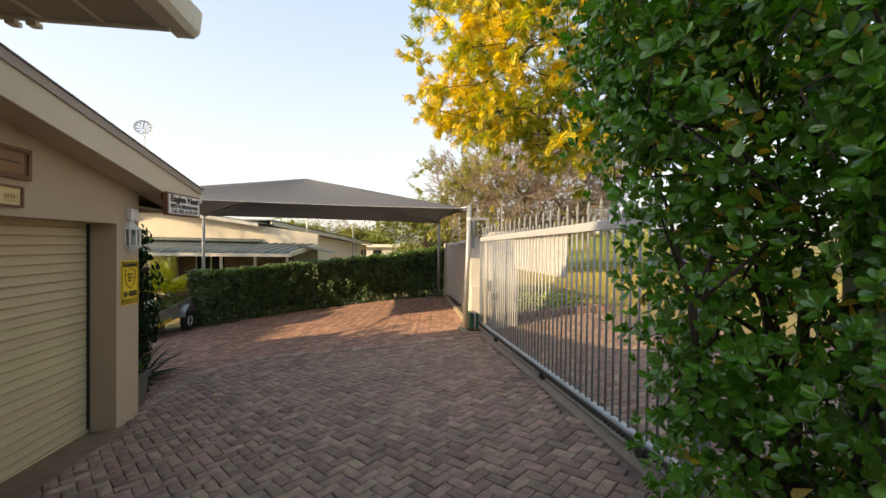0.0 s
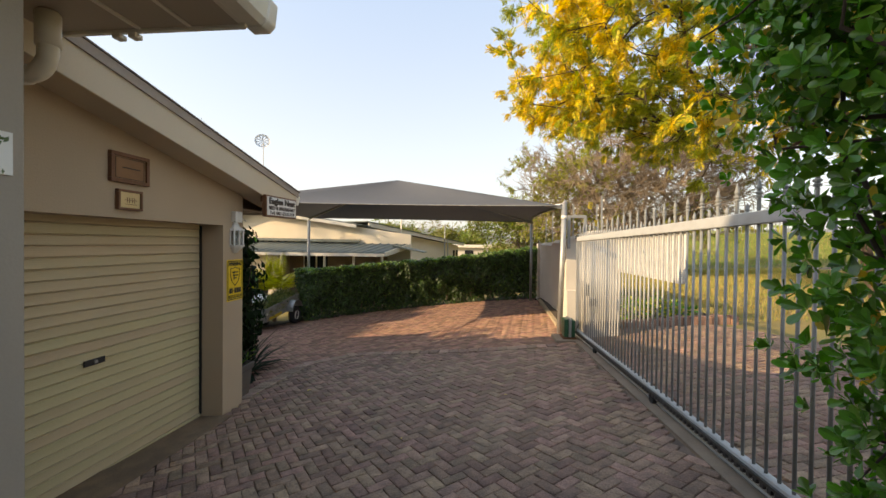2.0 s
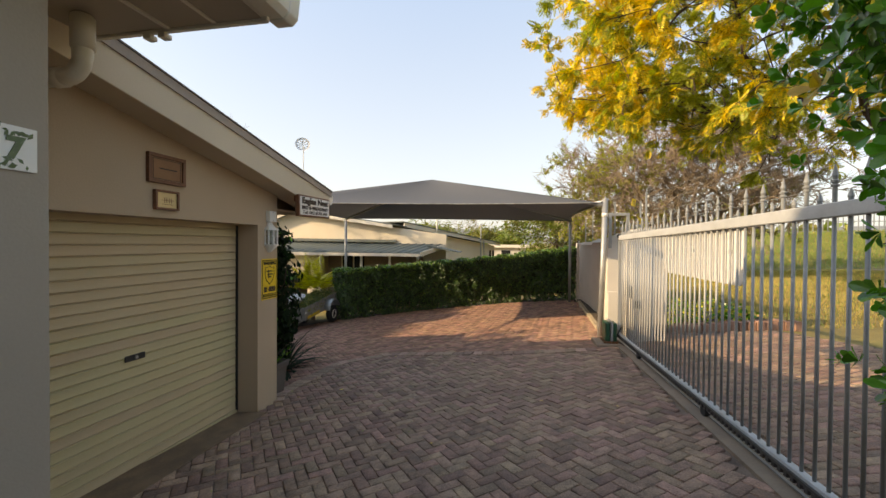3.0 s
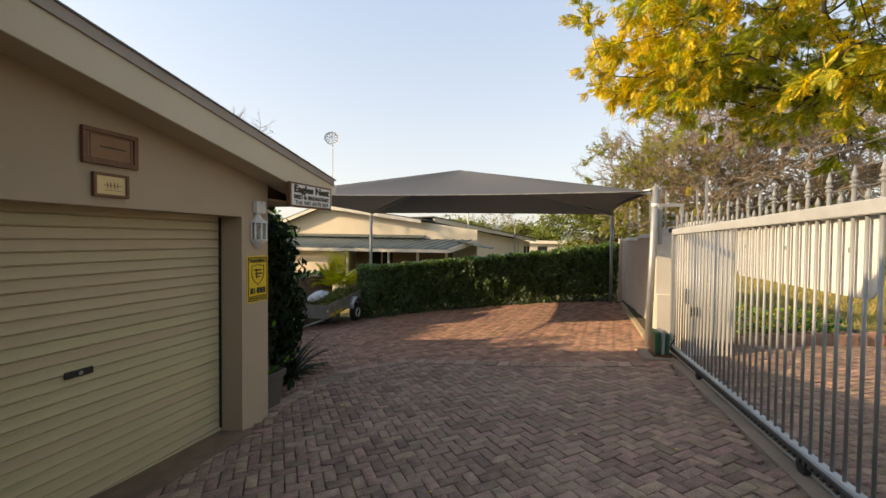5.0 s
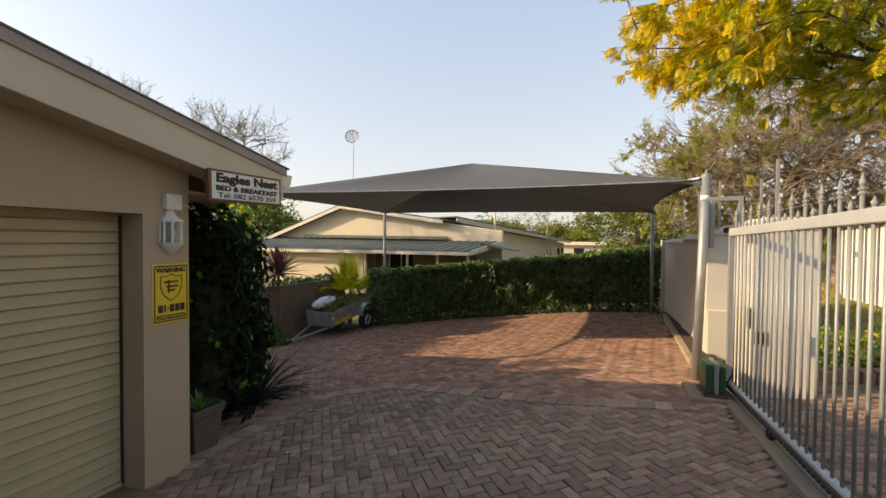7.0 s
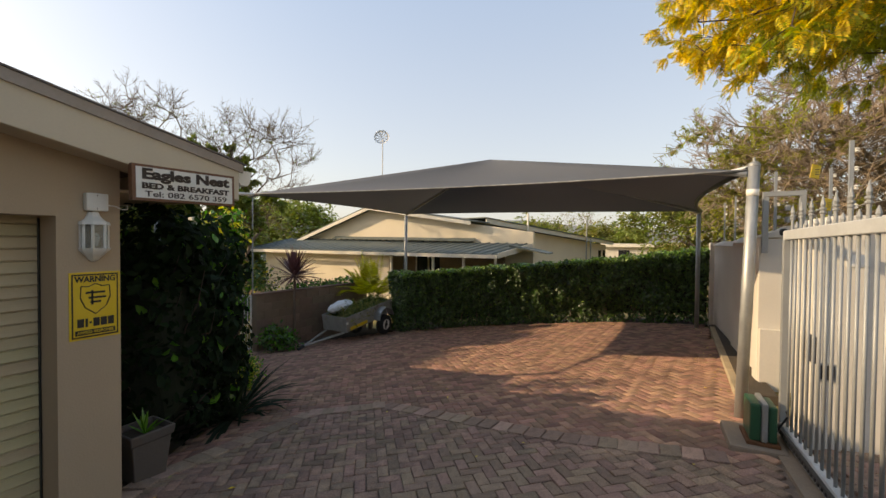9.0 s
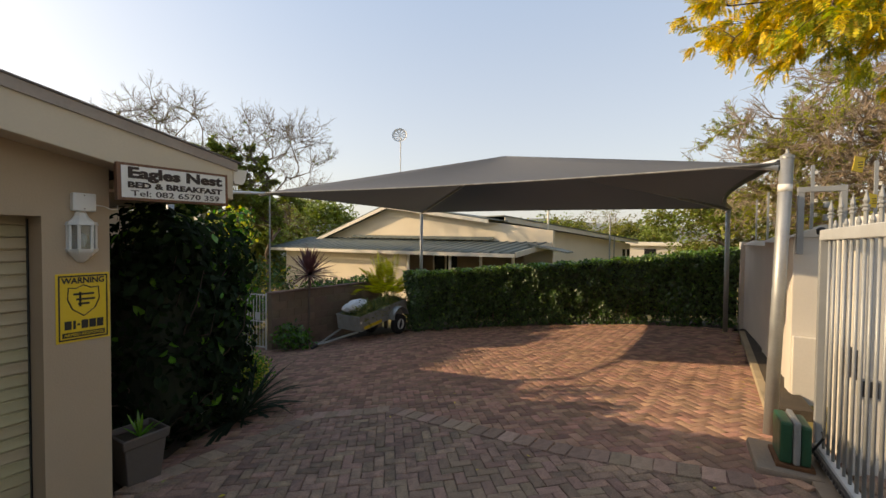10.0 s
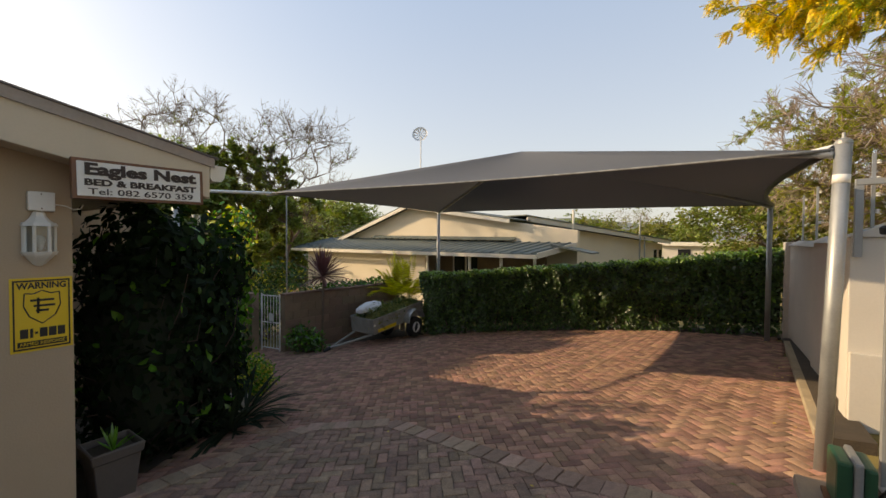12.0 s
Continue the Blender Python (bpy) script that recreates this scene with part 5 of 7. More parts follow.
def build_house():
    h = thing("house", (-7.5, 18, -1.5), "cream plastered bungalow with grey-green sheet roofs", "house")
    part("gable_wall", bm_prism([hp(-8.4, -1.8), hp(2.6, -1.8), hp(2.6, 2.05), hp(0.1, 2.40), hp(-4.48, 3.06), hp(-8.4, 1.72)], HN * -0.25), M_HOUSE, h)
    slope = bm_prism([hp(-9.0, 1.46, 0.35), hp(-4.48, 3.02, 0.35), hp(-4.48, 3.16, 0.35), hp(-9.0, 1.60, 0.35)], HN * -0.04)
    part("barge_board", slope, M_PVC, h, "white barge board")
    part("barge_board", bm_prism([hp(-4.48, 3.02, 0.35), hp(0.3, 2.32, 0.35), hp(0.3, 2.46, 0.35), hp(-4.48, 3.16, 0.35)], HN * -0.04), M_PVC, h, "white barge board")
    roof = part("roof", bm_prism([hp(-9.1, 1.575, 0.33), hp(-4.48, 3.17, 0.33), hp(-4.48, 3.21, 0.33), hp(-9.1, 1.615, 0.33)], HN * -9), M_ROOFGREEN, h)
    part("roof", bm_prism([hp(-4.48, 3.17, 0.33), hp(0.6, 2.425, 0.33), hp(0.6, 2.465, 0.33), hp(-4.48, 3.21, 0.33)], HN * -9), M_ROOFGREEN, h)
    # lean-to with ribbed sheets
    A, B, C, D = hp(-10.3, 1.27, 1.8), hp(1.9, 1.27, 1.8), hp(2.55, 1.60, 0.02), hp(-9.6, 1.74, 0.02)
    lean = part("lean_to_roof", bm_prism([A, B, C, D], (0, 0, 0.03)), M_ROOFGREEN, h, "grey-green ribbed lean-to roof")
    for i in range(34):
        f = (i + 0.5) / 34
        part("roof_rib", bm_tube([A.lerp(B, f) + Vector((0, 0, 0.035)), D.lerp(C, f) + Vector((0, 0, 0.035))], 0.035, 5), M_ROOFGREEN, lean)
    part("gutter", bm_prism([A + HN * 0.02, B + HN * 0.02, B + HN * 0.02 - Vector((0, 0, 0.12)), A + HN * 0.02 - Vector((0, 0, 0.12))], HN * 0.08), M_PVC, h, "white gutter")
    part("barge_board", bm_prism([B + Vector((0, 0, 0.05)), C + Vector((0, 0, 0.05)), C - Vector((0, 0, 0.14)), B - Vector((0, 0, 0.12))], HU * 0.03), M_PVC, h, "white barge board")
    part("ridge_flashing", bm_prism([hp(-6.6, 1.76, 0.25), hp(0.4, 1.70, 0.25), hp(0.4, 1.80, 0.02), hp(-6.6, 1.86, 0.02)], (0, 0, 0.02)), M_ROOFGREEN, h)
    part("front_wall", bm_prism([hp(-9.5, -1.8, 1.45), hp(-2.6, -1.8, 1.45), hp(-2.6, 1.30, 1.45), hp(-9.5, 1.30, 1.45)], HN * -0.2), M_HOUSE, h)
    part("porch_back", bm_prism([hp(-2.59, -1.8, 0.5), hp(1.7, -1.8, 0.5), hp(1.7, 1.4, 0.5), hp(-2.59, 1.4, 0.5)], HN * -0.1), M_BLOCK, h, "shaded brown porch wall")
    for d in (-1.9, -1.35):
        w = part("window", bm_prism([hp(d, 0.2, 0.515), hp(d + 0.45, 0.2, 0.515), hp(d + 0.45, 1.1, 0.515), hp(d, 1.1, 0.515)], HN * 0.02), M_DARK, h, "dark window")
        part("window_frame", bm_prism([hp(d - 0.05, 0.15, 0.54), hp(d, 0.15, 0.54), hp(d, 1.12, 0.54), hp(d - 0.05, 1.12, 0.54)], HN * 0.03), M_PVC, w)
    for d in (-2.4, -0.6, 0.6, 1.75):
        part("porch_post", bm_tube([hp(d, -1.8, 1.6), hp(d, 1.28, 1.6)], 0.05, 8), M_PVC, h, "white porch post")
    # small porch on the far side
    part("awning", bm_prism([hp(2.0, 1.52, 0.9), hp(3.3, 1.30, 0.9), hp(3.3, 1.34, 0.9), hp(2.0, 1.60, 0.9)], HN * -0.9), M_ROOFGREEN, h, "dark green awning")
    # side wing
    S, F = Vector((-4.2, 21.6, 0)), Vector((-1.65, 28.4, 0))
    U2 = (F - S).normalized()
    N2 = Vector((U2.y, -U2.x, 0))
    up = lambda z: Vector((0, 0, z))
    L = (F - S).length
    part("wing_wall", bm_prism([S + up(-1.8), F + up(-1.8), F + up(1.55), S + up(2.15)], N2 * -5), M_HOUSE, h)
    part("wing_fascia", bm_prism([S - U2 * 3.4 + N2 * 0.3 + up(2.42), F + U2 * 0.3 + N2 * 0.3 + up(1.55), F + U2 * 0.3 + N2 * 0.3 + up(1.72), S - U2 * 3.4 + N2 * 0.3 + up(2.62)], N2 * -0.04), M_PVC, h, "white fascia")
    part("wing_roof", bm_prism([S - U2 * 3.5 + N2 * 0.33 + up(2.63), F + U2 * 0.35 + N2 * 0.33 + up(1.73), F + U2 * 0.35 + N2 * 0.33 + up(1.77), S - U2 * 3.5 + N2 * 0.33 + up(2.67)], N2 * -6), M_ROOFGREEN, h)
    for f in (0.88, 0.95):
        p = S.lerp(F, f) + N2 * 0.002
        part("window", bm_prism([p + up(0.7), p + U2 * 0.25 + up(0.7), p + U2 * 0.25 + up(1.25), p + up(1.25)], N2 * 0.03), M_DARK, h, "small dark window")
    for f, top, r in ((0.58, 2.9, 0.04), (-0.12, 2.95, 0.045), (0.64, 1.9, 0.035)):
        p = S.lerp(F, f) + N2 * 0.45
        part("vent_pipe", bm_tube([p + up(-1.5), p + up(top)], r, 8), M_PVC if f < 0.5 else M_GALV, h, "upright vent pipe")
    # satellite dish on its mast
    d = thing("satellite_dish", (-10.15, 18.3, 2.4), "white mesh dish on a thin roof mast", "satellite dish")
    part("mast", bm_tube([(-10.15, 18.3, 2.2), (-10.15, 18.3, 6.3)], 0.025, 6), M_RIM, d)
    c, ax = Vector((-10.15, 18.22, 6.35)), Vector((0.45, -0.85, 0.25)).normalized()
    a = ax.orthogonal().normalized()
    b = ax.cross(a)
    verts, faces = [c - ax * 0.06], []
    rings, seg = 4, 20
    for i in range(1, rings + 1):
        r = 0.34 * i / rings
        for k in range(seg):
            t = 2 * math.pi * k / seg
            verts.append(c + (a * math.cos(t) + b * math.sin(t)) * r + ax * (r * r * 0.6 - 0.06))
    for k in range(seg):
        if k % 2 == 0:
            faces.append((0, 1 + k, 1 + (k + 1) % seg))
        for i in range(rings - 1):
            if i == rings - 2 or k % 2 == 0:
                faces.append((1 + i * seg + k, 1 + i * seg + (k + 1) % seg, 1 + (i + 1) * seg + (k + 1) % seg, 1 + (i + 1) * seg + k))
    raw("reflector", verts, faces, M_RIM, d, "white perforated reflector")
    part("feed_arm", bm_tube([c - ax * 0.05, c + ax * 0.3], 0.015, 6), M_RIM, d)
    # a low roof beyond
    s = thing("outbuilding", (-0.2, 38, -2), "low white flat-roofed outbuilding far behind the hedge", "building")
    part("wall", bm_box((-2.6, 38, -3), (0.6, 42, 1.35)), M_WHITEWALL, s)
    part("roof", bm_box((-2.9, 37.7, 1.352), (0.9, 42.3, 1.62)), M_PVC, s)
    part("window", bm_box((-1.6, 37.97, 0.5), (-0.8, 37.995, 1.1)), M_DARK, s)
    s = thing("outbuilding", (-20, 21, -2), "low house with a pale metal roof among trees", "building")
    part("wall", bm_box((-22.5, 20.0, -3), (-17.4, 24, 0.3)), M_BLOCK, s)
    part("roof", bm_prism([(-22.8, 19.6, 0.3), (-17.0, 19.6, 0.02), (-17.0, 24.5, 0.6), (-22.8, 24.5, 0.95)], (0, 0, 0.08)), M_ROOFGREEN, s)
    part("fascia", bm_prism([(-22.8, 19.55, 0.16), (-17.0, 19.55, -0.12), (-17.0, 19.55, 0.10), (-22.8, 19.55, 0.40)], (0, 0.04, 0)), M_PVC, s)


build_house()


# ---- hedge ----
def build_hedge():
    rng = np.random.default_rng(71)
    line = [(-5.9, 12.75, 0.80), (-5.2, 12.55, 0.80), (-3.6, 13.5, 0.97), (-1.8, 14.1, 1.12), (-0.2, 14.35, 1.30), (1.2, 14.15, 1.50), (1.84, 14.0, 1.60)]
    h = thing("hedge", (-2, 13.8, -0.5), "clipped dark green hedge along the paving", "hedge")
    seg = [math.hypot(b[0] - a[0], b[1] - a[1]) for a, b in zip(line, line[1:])]
    cum = np.concatenate([[0], np.cumsum(seg)])
    xs, ys, ts = (np.array([p[i] for p in line]) for i in range(3))
    n = 36000
    s = rng.uniform(0, cum[-1], n)
    x, y, top = np.interp(s, cum, xs), np.interp(s, cum, ys), np.interp(s, cum, ts)
    bot = np.array([level(a, b) for a, b in zip(x, y)])
    on_top = rng.random(n) < 0.22
    depth = np.where(on_top, rng.uniform(0, 0.75, n), rng.exponential(0.05, n))
    f = rng.random(n) ** 0.85
    bump = np.array([0.16 * noise.noise((a * 2.2, b * 2.6, 0.0)) + 0.13 * noise.noise((a * 6, b * 7, 4.0)) for a, b in zip(s, f)])
    z = np.where(on_top, top - rng.exponential(0.03, n), bot + 0.01 + f * (top - bot)) + 0.03 * np.sin(s * 9)
    thin = (~on_top) & (f < 0.6) & (x > -0.4) & (np.sin(s * 4.1) + np.sin(s * 7.7) > 0.3) & (rng.random(n) < 0.5)
    keep = ~thin
    pos = np.stack([x + 0.1 * depth, y + depth + bump + 0.02, z], 1)[keep]
    nrm = np.where(on_top[keep, None], [[0, -0.2, 1.0]], [[0.1, -1.0, 0.35]])
    # Mostly top leaves take the brighter green that carries painted sunlight.
    lit_young = (on_top[keep] | (f[keep] > 0.93)) & (rng.random(len(pos)) < 0.6) | (rng.random(len(pos)) < 0.04)
    leaf_mesh("foliage", LEAF, turns(rng, pos, rng.uniform(0.05, 0.105, len(pos)), nrm, 0.75, 0.3), M_HEDGE, h, "", M_HEDGETOP, lit_young)
    # Solid body inside the hedge, coloured dark in place of inner shade.
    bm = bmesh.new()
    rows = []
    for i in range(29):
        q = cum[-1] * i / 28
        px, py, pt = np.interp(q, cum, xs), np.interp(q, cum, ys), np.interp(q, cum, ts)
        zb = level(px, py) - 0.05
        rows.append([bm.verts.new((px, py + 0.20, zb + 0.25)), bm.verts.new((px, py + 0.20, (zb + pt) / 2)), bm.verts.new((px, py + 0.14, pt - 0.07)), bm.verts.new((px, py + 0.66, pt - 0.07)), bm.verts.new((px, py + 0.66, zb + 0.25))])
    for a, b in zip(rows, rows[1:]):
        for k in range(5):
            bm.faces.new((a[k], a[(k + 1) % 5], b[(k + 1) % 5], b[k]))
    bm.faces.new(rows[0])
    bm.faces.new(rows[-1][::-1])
    part("twig_mass", bm, M_HEDGECORE, h, "dark solid core painted as the shade between leaves")
    tubes = []
    for i in range(60):
        q = rng.uniform(0, cum[-1])
        px, py = np.interp(q, cum, xs), np.interp(q, cum, ys)
        zb = level(px, py)
        tubes.append(([(px, py + 0.2, zb - 0.05), (px + rng.uniform(-0.1, 0.1), py + rng.uniform(0.05, 0.25), zb + 0.25), (px + rng.uniform(-0.15, 0.15), py + 0.2, zb + 0.6)], [0.014, 0.011, 0.008], 5))
    tagged(wood_mesh("stem", tubes, M_BARK, h), "", "", "", "stuff")


build_hedge()


def build_shrub_bed():
    bm = bmesh.new()
    rows = [(-2.98, -6.4, 4.86), (-3.3, -6.4, 5.4), (-3.62, -6.4, 5.9), (-4.05, -6.4, 6.58), (-4.45, -7.0, 7.0), (-4.9, -8.0, 7.45), (-5.9, -8.4, 8.2), (-6.5, -8.5, 8.6)]
    rings = [[bm.verts.new((x, y, level(x, y) - 0.03 - d)) for d, x in ((0, a), (0, b), (0.1, b), (0.1, a))] for a, b, y in rows]
    for p, q in zip(rings, rings[1:]):
        for k in range(4):
            bm.faces.new((p[k], p[(k + 1) % 4], q[(k + 1) % 4], q[k]))
    bm.faces.new(rings[0])
    bm.faces.new(rings[-1][::-1])
    tagged(part("shrub_bed", bm, M_SOIL, None), "dark soil bed beside the garage", "bed", "", "structure")


build_shrub_bed()
# Dark sheet under the trailer; its soil colour stands in for shade.
slab("trailer_bed", [(-7.42, 9.7), (-6.95, 10.7), (-5.75, 12.4), (-6.2, 12.95), (-7.2, 13.3)], -0.018, 0.1, M_SOIL, "dark soil sheet standing in for shade under the trailer", "bed")
slab("hedge_bed", [(-6.3, 12.9), (-5.2, 12.45), (-3.6, 13.4), (-1.8, 14.0), (-0.2, 14.25), (1.2, 14.05), (1.84, 13.92), (1.84, 15.2), (-6.3, 14.2)], -0.012, 0.1, M_SOIL, "dark soil strip under the hedge", "bed")


def foliage_volume(rng, n, blobs):
    """Points near the surfaces of overlapping ellipsoids, with outward normals."""
    pos, nrm = [], []
    w = np.array([b[3] * b[4] + b[4] * b[5] + b[3] * b[5] for b in blobs])
    for b, k in zip(blobs, (w / w.sum() * n).astype(int)):
        d = rng.normal(size=(k, 3))
        d /= np.linalg.norm(d, axis=1)[:, None]
        r = 1 - np.abs(rng.normal(0, 0.22, k))
        r *= 1 + 0.13 * np.sin(d[:, 0] * 6 + d[:, 2] * 8) + 0.08 * np.sin(d[:, 1] * 11 + d[:, 2] * 5)
        pos.append(np.array(b[:3]) + d * np.array(b[3:]) * r[:, None])
        nrm.append(d / np.array(b[3:]) * min(b[3:]))
    return np.concatenate(pos), np.concatenate(nrm)


# ---- the shrub beside the gate ----
def build_gate_shrub():
    rng = np.random.default_rng(81)
    s = thing("shrub", (1.5, 1.5, level(1.5, 1.5)), "large glossy green shrub growing by the gate", "shrub")
    blobs = [(1.44, 1.62, 0.72, 0.32, 0.42, 0.58), (1.38, 1.62, 1.42, 0.40, 0.48, 0.6), (1.34, 1.62, 2.2, 0.56, 0.55, 0.65), (1.3, 1.65, 2.95, 0.62, 0.6, 0.7), (1.5, 0.95, 1.2, 0.42, 0.45, 1.0), (1.55, 0.95, 2.4, 0.55, 0.5, 0.8), (1.18, 1.82, 2.55, 0.42, 0.4, 0.55), (1.75, 1.35, 2.5, 0.4, 0.4, 0.9), (1.7, 1.3, 3.3, 0.45, 0.45, 0.7), (1.62, 1.2, 0.55, 0.3, 0.35, 0.45)]
    base = Vector((1.5, 1.38, level(1.5, 1.38)))
    tubes = [([base, base + Vector((0.03, 0, 0.25)), base + Vector((-0.02, 0.05, 0.5)), base + Vector((0.04, 0.05, 0.9))], [0.045, 0.04, 0.036, 0.03], 8)]
    fork = base + Vector((0, 0.03, 0.5))
    ends = []
    for b in blobs:
        c = Vector(b[:3])
        pts = branch_path(fork, c, rng, 0.18, 5)
        tubes.append((pts, [0.022, 0.019, 0.016, 0.013, 0.01, 0.007], 6))
        for i in range(9):
            d = Vector(rng.normal(size=3)).normalized()
            e = c + Vector([d[k] * b[3 + k] * 0.95 for k in range(3)])
            p2 = branch_path(pts[2 + i % 4], e, rng, 0.2, 4)
            tubes.append((p2, [0.009, 0.0075, 0.006, 0.0045, 0.003], 5))
            ends.append(e)
    tagged(wood_mesh("branch", tubes, M_TWIG, s, "dark forked stems"), "", "", "", "stuff")
    pos, nrm = foliage_volume(rng, 3800, blobs)
    nrm = nrm + np.array([0, 0, 0.5])
    nrm /= np.linalg.norm(nrm, axis=1)[:, None]
    places = turns(rng, pos, rng.uniform(0.038, 0.066, len(pos)), nrm, 0.4)
    near = (pos[:, 1] - 0.4 * pos[:, 0] < 1.3) & (pos[:, 0] < 1.35) & (pos[:, 2] < 3.0)
    singles = np.where(near)[0][:220]
    rest = np.setdiff1d(np.arange(len(pos)), singles)
    shapes = [rosette(k, rng) for k in (7, 8, 6)]
    meshes = []
    for sh in shapes:
        me = bpy.data.meshes.new("sprig")
        me.from_pydata(sh[0], [], sh[1])
        me.materials.append(M_LEAF)
        meshes.append(me)
    for k, i in enumerate(singles):
        shared("sprig", meshes[k % 3], s, Matrix(places[i].tolist()))
    leaf_mesh("foliage", shapes[0], places[rest], M_LEAF, s, "", M_YELLOWLEAF, 0.02, rng)
    n = 8500
    p2, n2 = foliage_volume(rng, n, [(b[0], b[1], b[2], b[3] * 0.72, b[4] * 0.72, b[5] * 0.85) for b in blobs])
    leaf_mesh("inner_foliage", OVATE, turns(rng, p2, rng.uniform(0.05, 0.078, len(p2)), n2, 0.9), M_LEAF, s, "", M_YELLOWLEAF, 0.07, rng)


build_gate_shrub()


# ---- climbing plant and bed beside the garage ----
def build_climber():
    rng = np.random.default_rng(91)
    c = thing("climbing_shrub", (-3.7, 5.7, level(-3.7, 5.7)), "dense climbing shrub against the garage side, shade painted into its leaves", "shrub")
    blobs = [(-3.9, 5.55, 0.3, 0.75, 0.55, 0.75), (-3.75, 5.55, 1.0, 0.62, 0.58, 0.75), (-3.7, 5.6, 1.6, 0.58, 0.52, 0.5), (-3.6, 5.95, 0.8, 0.42, 0.48, 0.9), (-4.3, 6.1, 0.7, 0.6, 0.5, 1.0), (-3.75, 6.2, 0.3, 0.36, 0.36, 0.7), (-4.0, 6.35, 1.45, 0.42, 0.4, 0.55)]
    pos, nrm = foliage_volume(rng, 8000, blobs)
    keep = (pos[:, 2] > -0.45) & (pos[:, 1] > 4.9)
    pos, nrm = pos[keep], nrm[keep]
    leaf_mesh("foliage", LEAF, turns(rng, pos, rng.uniform(0.07, 0.15, len(pos)), nrm, 0.7, 0.8), M_LEAFSHADE, c, "", M_LEAF, 0.02, rng)
    tubes = []
    for b in blobs:
        for i in range(7):
            d = Vector(rng.normal(size=3)).normalized()
            e = Vector(b[:3]) + Vector([d[k] * b[3 + k] * 1.05 for k in range(3)])
            tubes.append((branch_path((-3.8, 5.6, level(-3.8, 5.6)), e, rng, 0.15, 5), [0.016, 0.014, 0.011, 0.008, 0.006, 0.003], 5))
    tagged(wood_mesh("stem", tubes, M_TWIG, c), "", "", "", "stuff")
    # Solid dark body that paints shade into the heart of the shrub.
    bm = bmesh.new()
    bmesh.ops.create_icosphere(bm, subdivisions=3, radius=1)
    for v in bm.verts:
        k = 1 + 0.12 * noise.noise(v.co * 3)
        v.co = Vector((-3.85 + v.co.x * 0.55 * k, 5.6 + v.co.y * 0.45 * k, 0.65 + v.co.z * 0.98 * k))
    part("twig_mass", bm, M_HEDGECORE, c, "dark solid core painted as the shade between leaves")
    # light leafy shoots on the far side
    v = thing("vine", (-4.6, 6.6, level(-4.6, 6.6)), "leafy vine with large yellow-green leaves", "vine")
    blobs = [(-4.5, 6.85, 1.85, 0.34, 0.3, 0.32), (-4.45, 6.75, 1.1, 0.3, 0.3, 0.5), (-4.7, 6.7, 0.4, 0.4, 0.36, 0.6)]
    pos, nrm = foliage_volume(rng, 1700, blobs)
    leaf_mesh("foliage", LEAF, turns(rng, pos, np.where(pos[:, 2] > 1.5, 0.6, 1.1) * rng.uniform(0.08, 0.15, len(pos)), nrm, 0.7, 0.8), M_LEAF, v, "", M_PALM, (pos[:, 2] > 1.45) & (rng.random(len(pos)) < 0.45))
    tubes = [(branch_path((-4.5, 6.4, level(-4.5, 6.4)), Vector(b[:3]), rng, 0.2, 5), [0.018, 0.015, 0.012, 0.01, 0.008, 0.005], 5) for b in blobs]
    tagged(wood_mesh("stem", tubes, M_BARK, v), "", "", "", "stuff")


build_climber()


def strap_plant(name, label, category, base, count, length, width, material, seed, spread=1.0, droop=1.0, upright=0.5, trunk=0.0, low=0.1, high=1.45, group=""):
    """Sword-shaped leaves that arch out from one point."""
    rng = np.random.default_rng(seed)
    base = Vector(base)
    p = thing(name, base, label, category, group)
    if trunk:
        part("stem", bm_tube([base - Vector((0, 0, 0.05)), base + Vector((0.02, 0, trunk * 0.5)), base + Vector((0, 0.02, trunk))], [0.035, 0.03, 0.028], 8), M_BARK, p, smooth=True)
    o = base + Vector((0, 0, trunk))
    for i in range(count):
        a = rng.uniform(0, 2 * math.pi)
        el = low + (high - low) * rng.random() ** upright
        l = length * rng.uniform(0.7, 1.15)
        d = Vector((math.cos(a) * math.cos(el), math.sin(a) * math.cos(el), math.sin(el)))
        side = Vector((-math.sin(a), math.cos(a), 0))
        verts = []
        for k in range(7):
            f = k / 6
            q = o + d * (l * f) - Vector((0, 0, droop * l * 0.55 * f * f * math.cos(el)))
            w = width * math.sin(math.pi * (0.12 + 0.86 * f)) * 0.5
            verts += [q - side * w, q + Vector((0, 0, -w * 0.4)), q + side * w]
        faces = []
        for k in range(6):
            j = 3 * k
            faces += [(j, j + 1, j + 4, j + 3), (j + 1, j + 2, j + 5, j + 4)]
        raw("blade", verts, faces, material, p, smooth=True)
    return p


strap_plant("strap_leaved_plant", "dark strap-leaved plant arching over the paving edge", "plant", (-3.55, 6.3, level(-3.55, 6.3) + 0.02), 48, 0.95, 0.04, M_STRAP, 5, 1, 0.8, 1.2, 0.0, 0.1, 1.0, "strap-leaved plants in the bed")
strap_plant("strap_leaved_plant", "dark strap-leaved plant at the bed edge", "plant", (-3.85, 6.65, level(-3.85, 6.65) + 0.02), 44, 0.9, 0.04, M_STRAP, 6, 1, 0.8, 1.2, 0.0, 0.1, 1.0, "strap-leaved plants in the bed")
strap_plant("cordyline", "purple-leaved cordyline on a thin stem in front of the block wall", "plant", (-7.12, 10.45, level(-7.12, 10.45)), 130, 0.74, 0.05, M_PURPLE, 7, 1, 0.25, 0.8, 1.70, -0.5, 1.45)


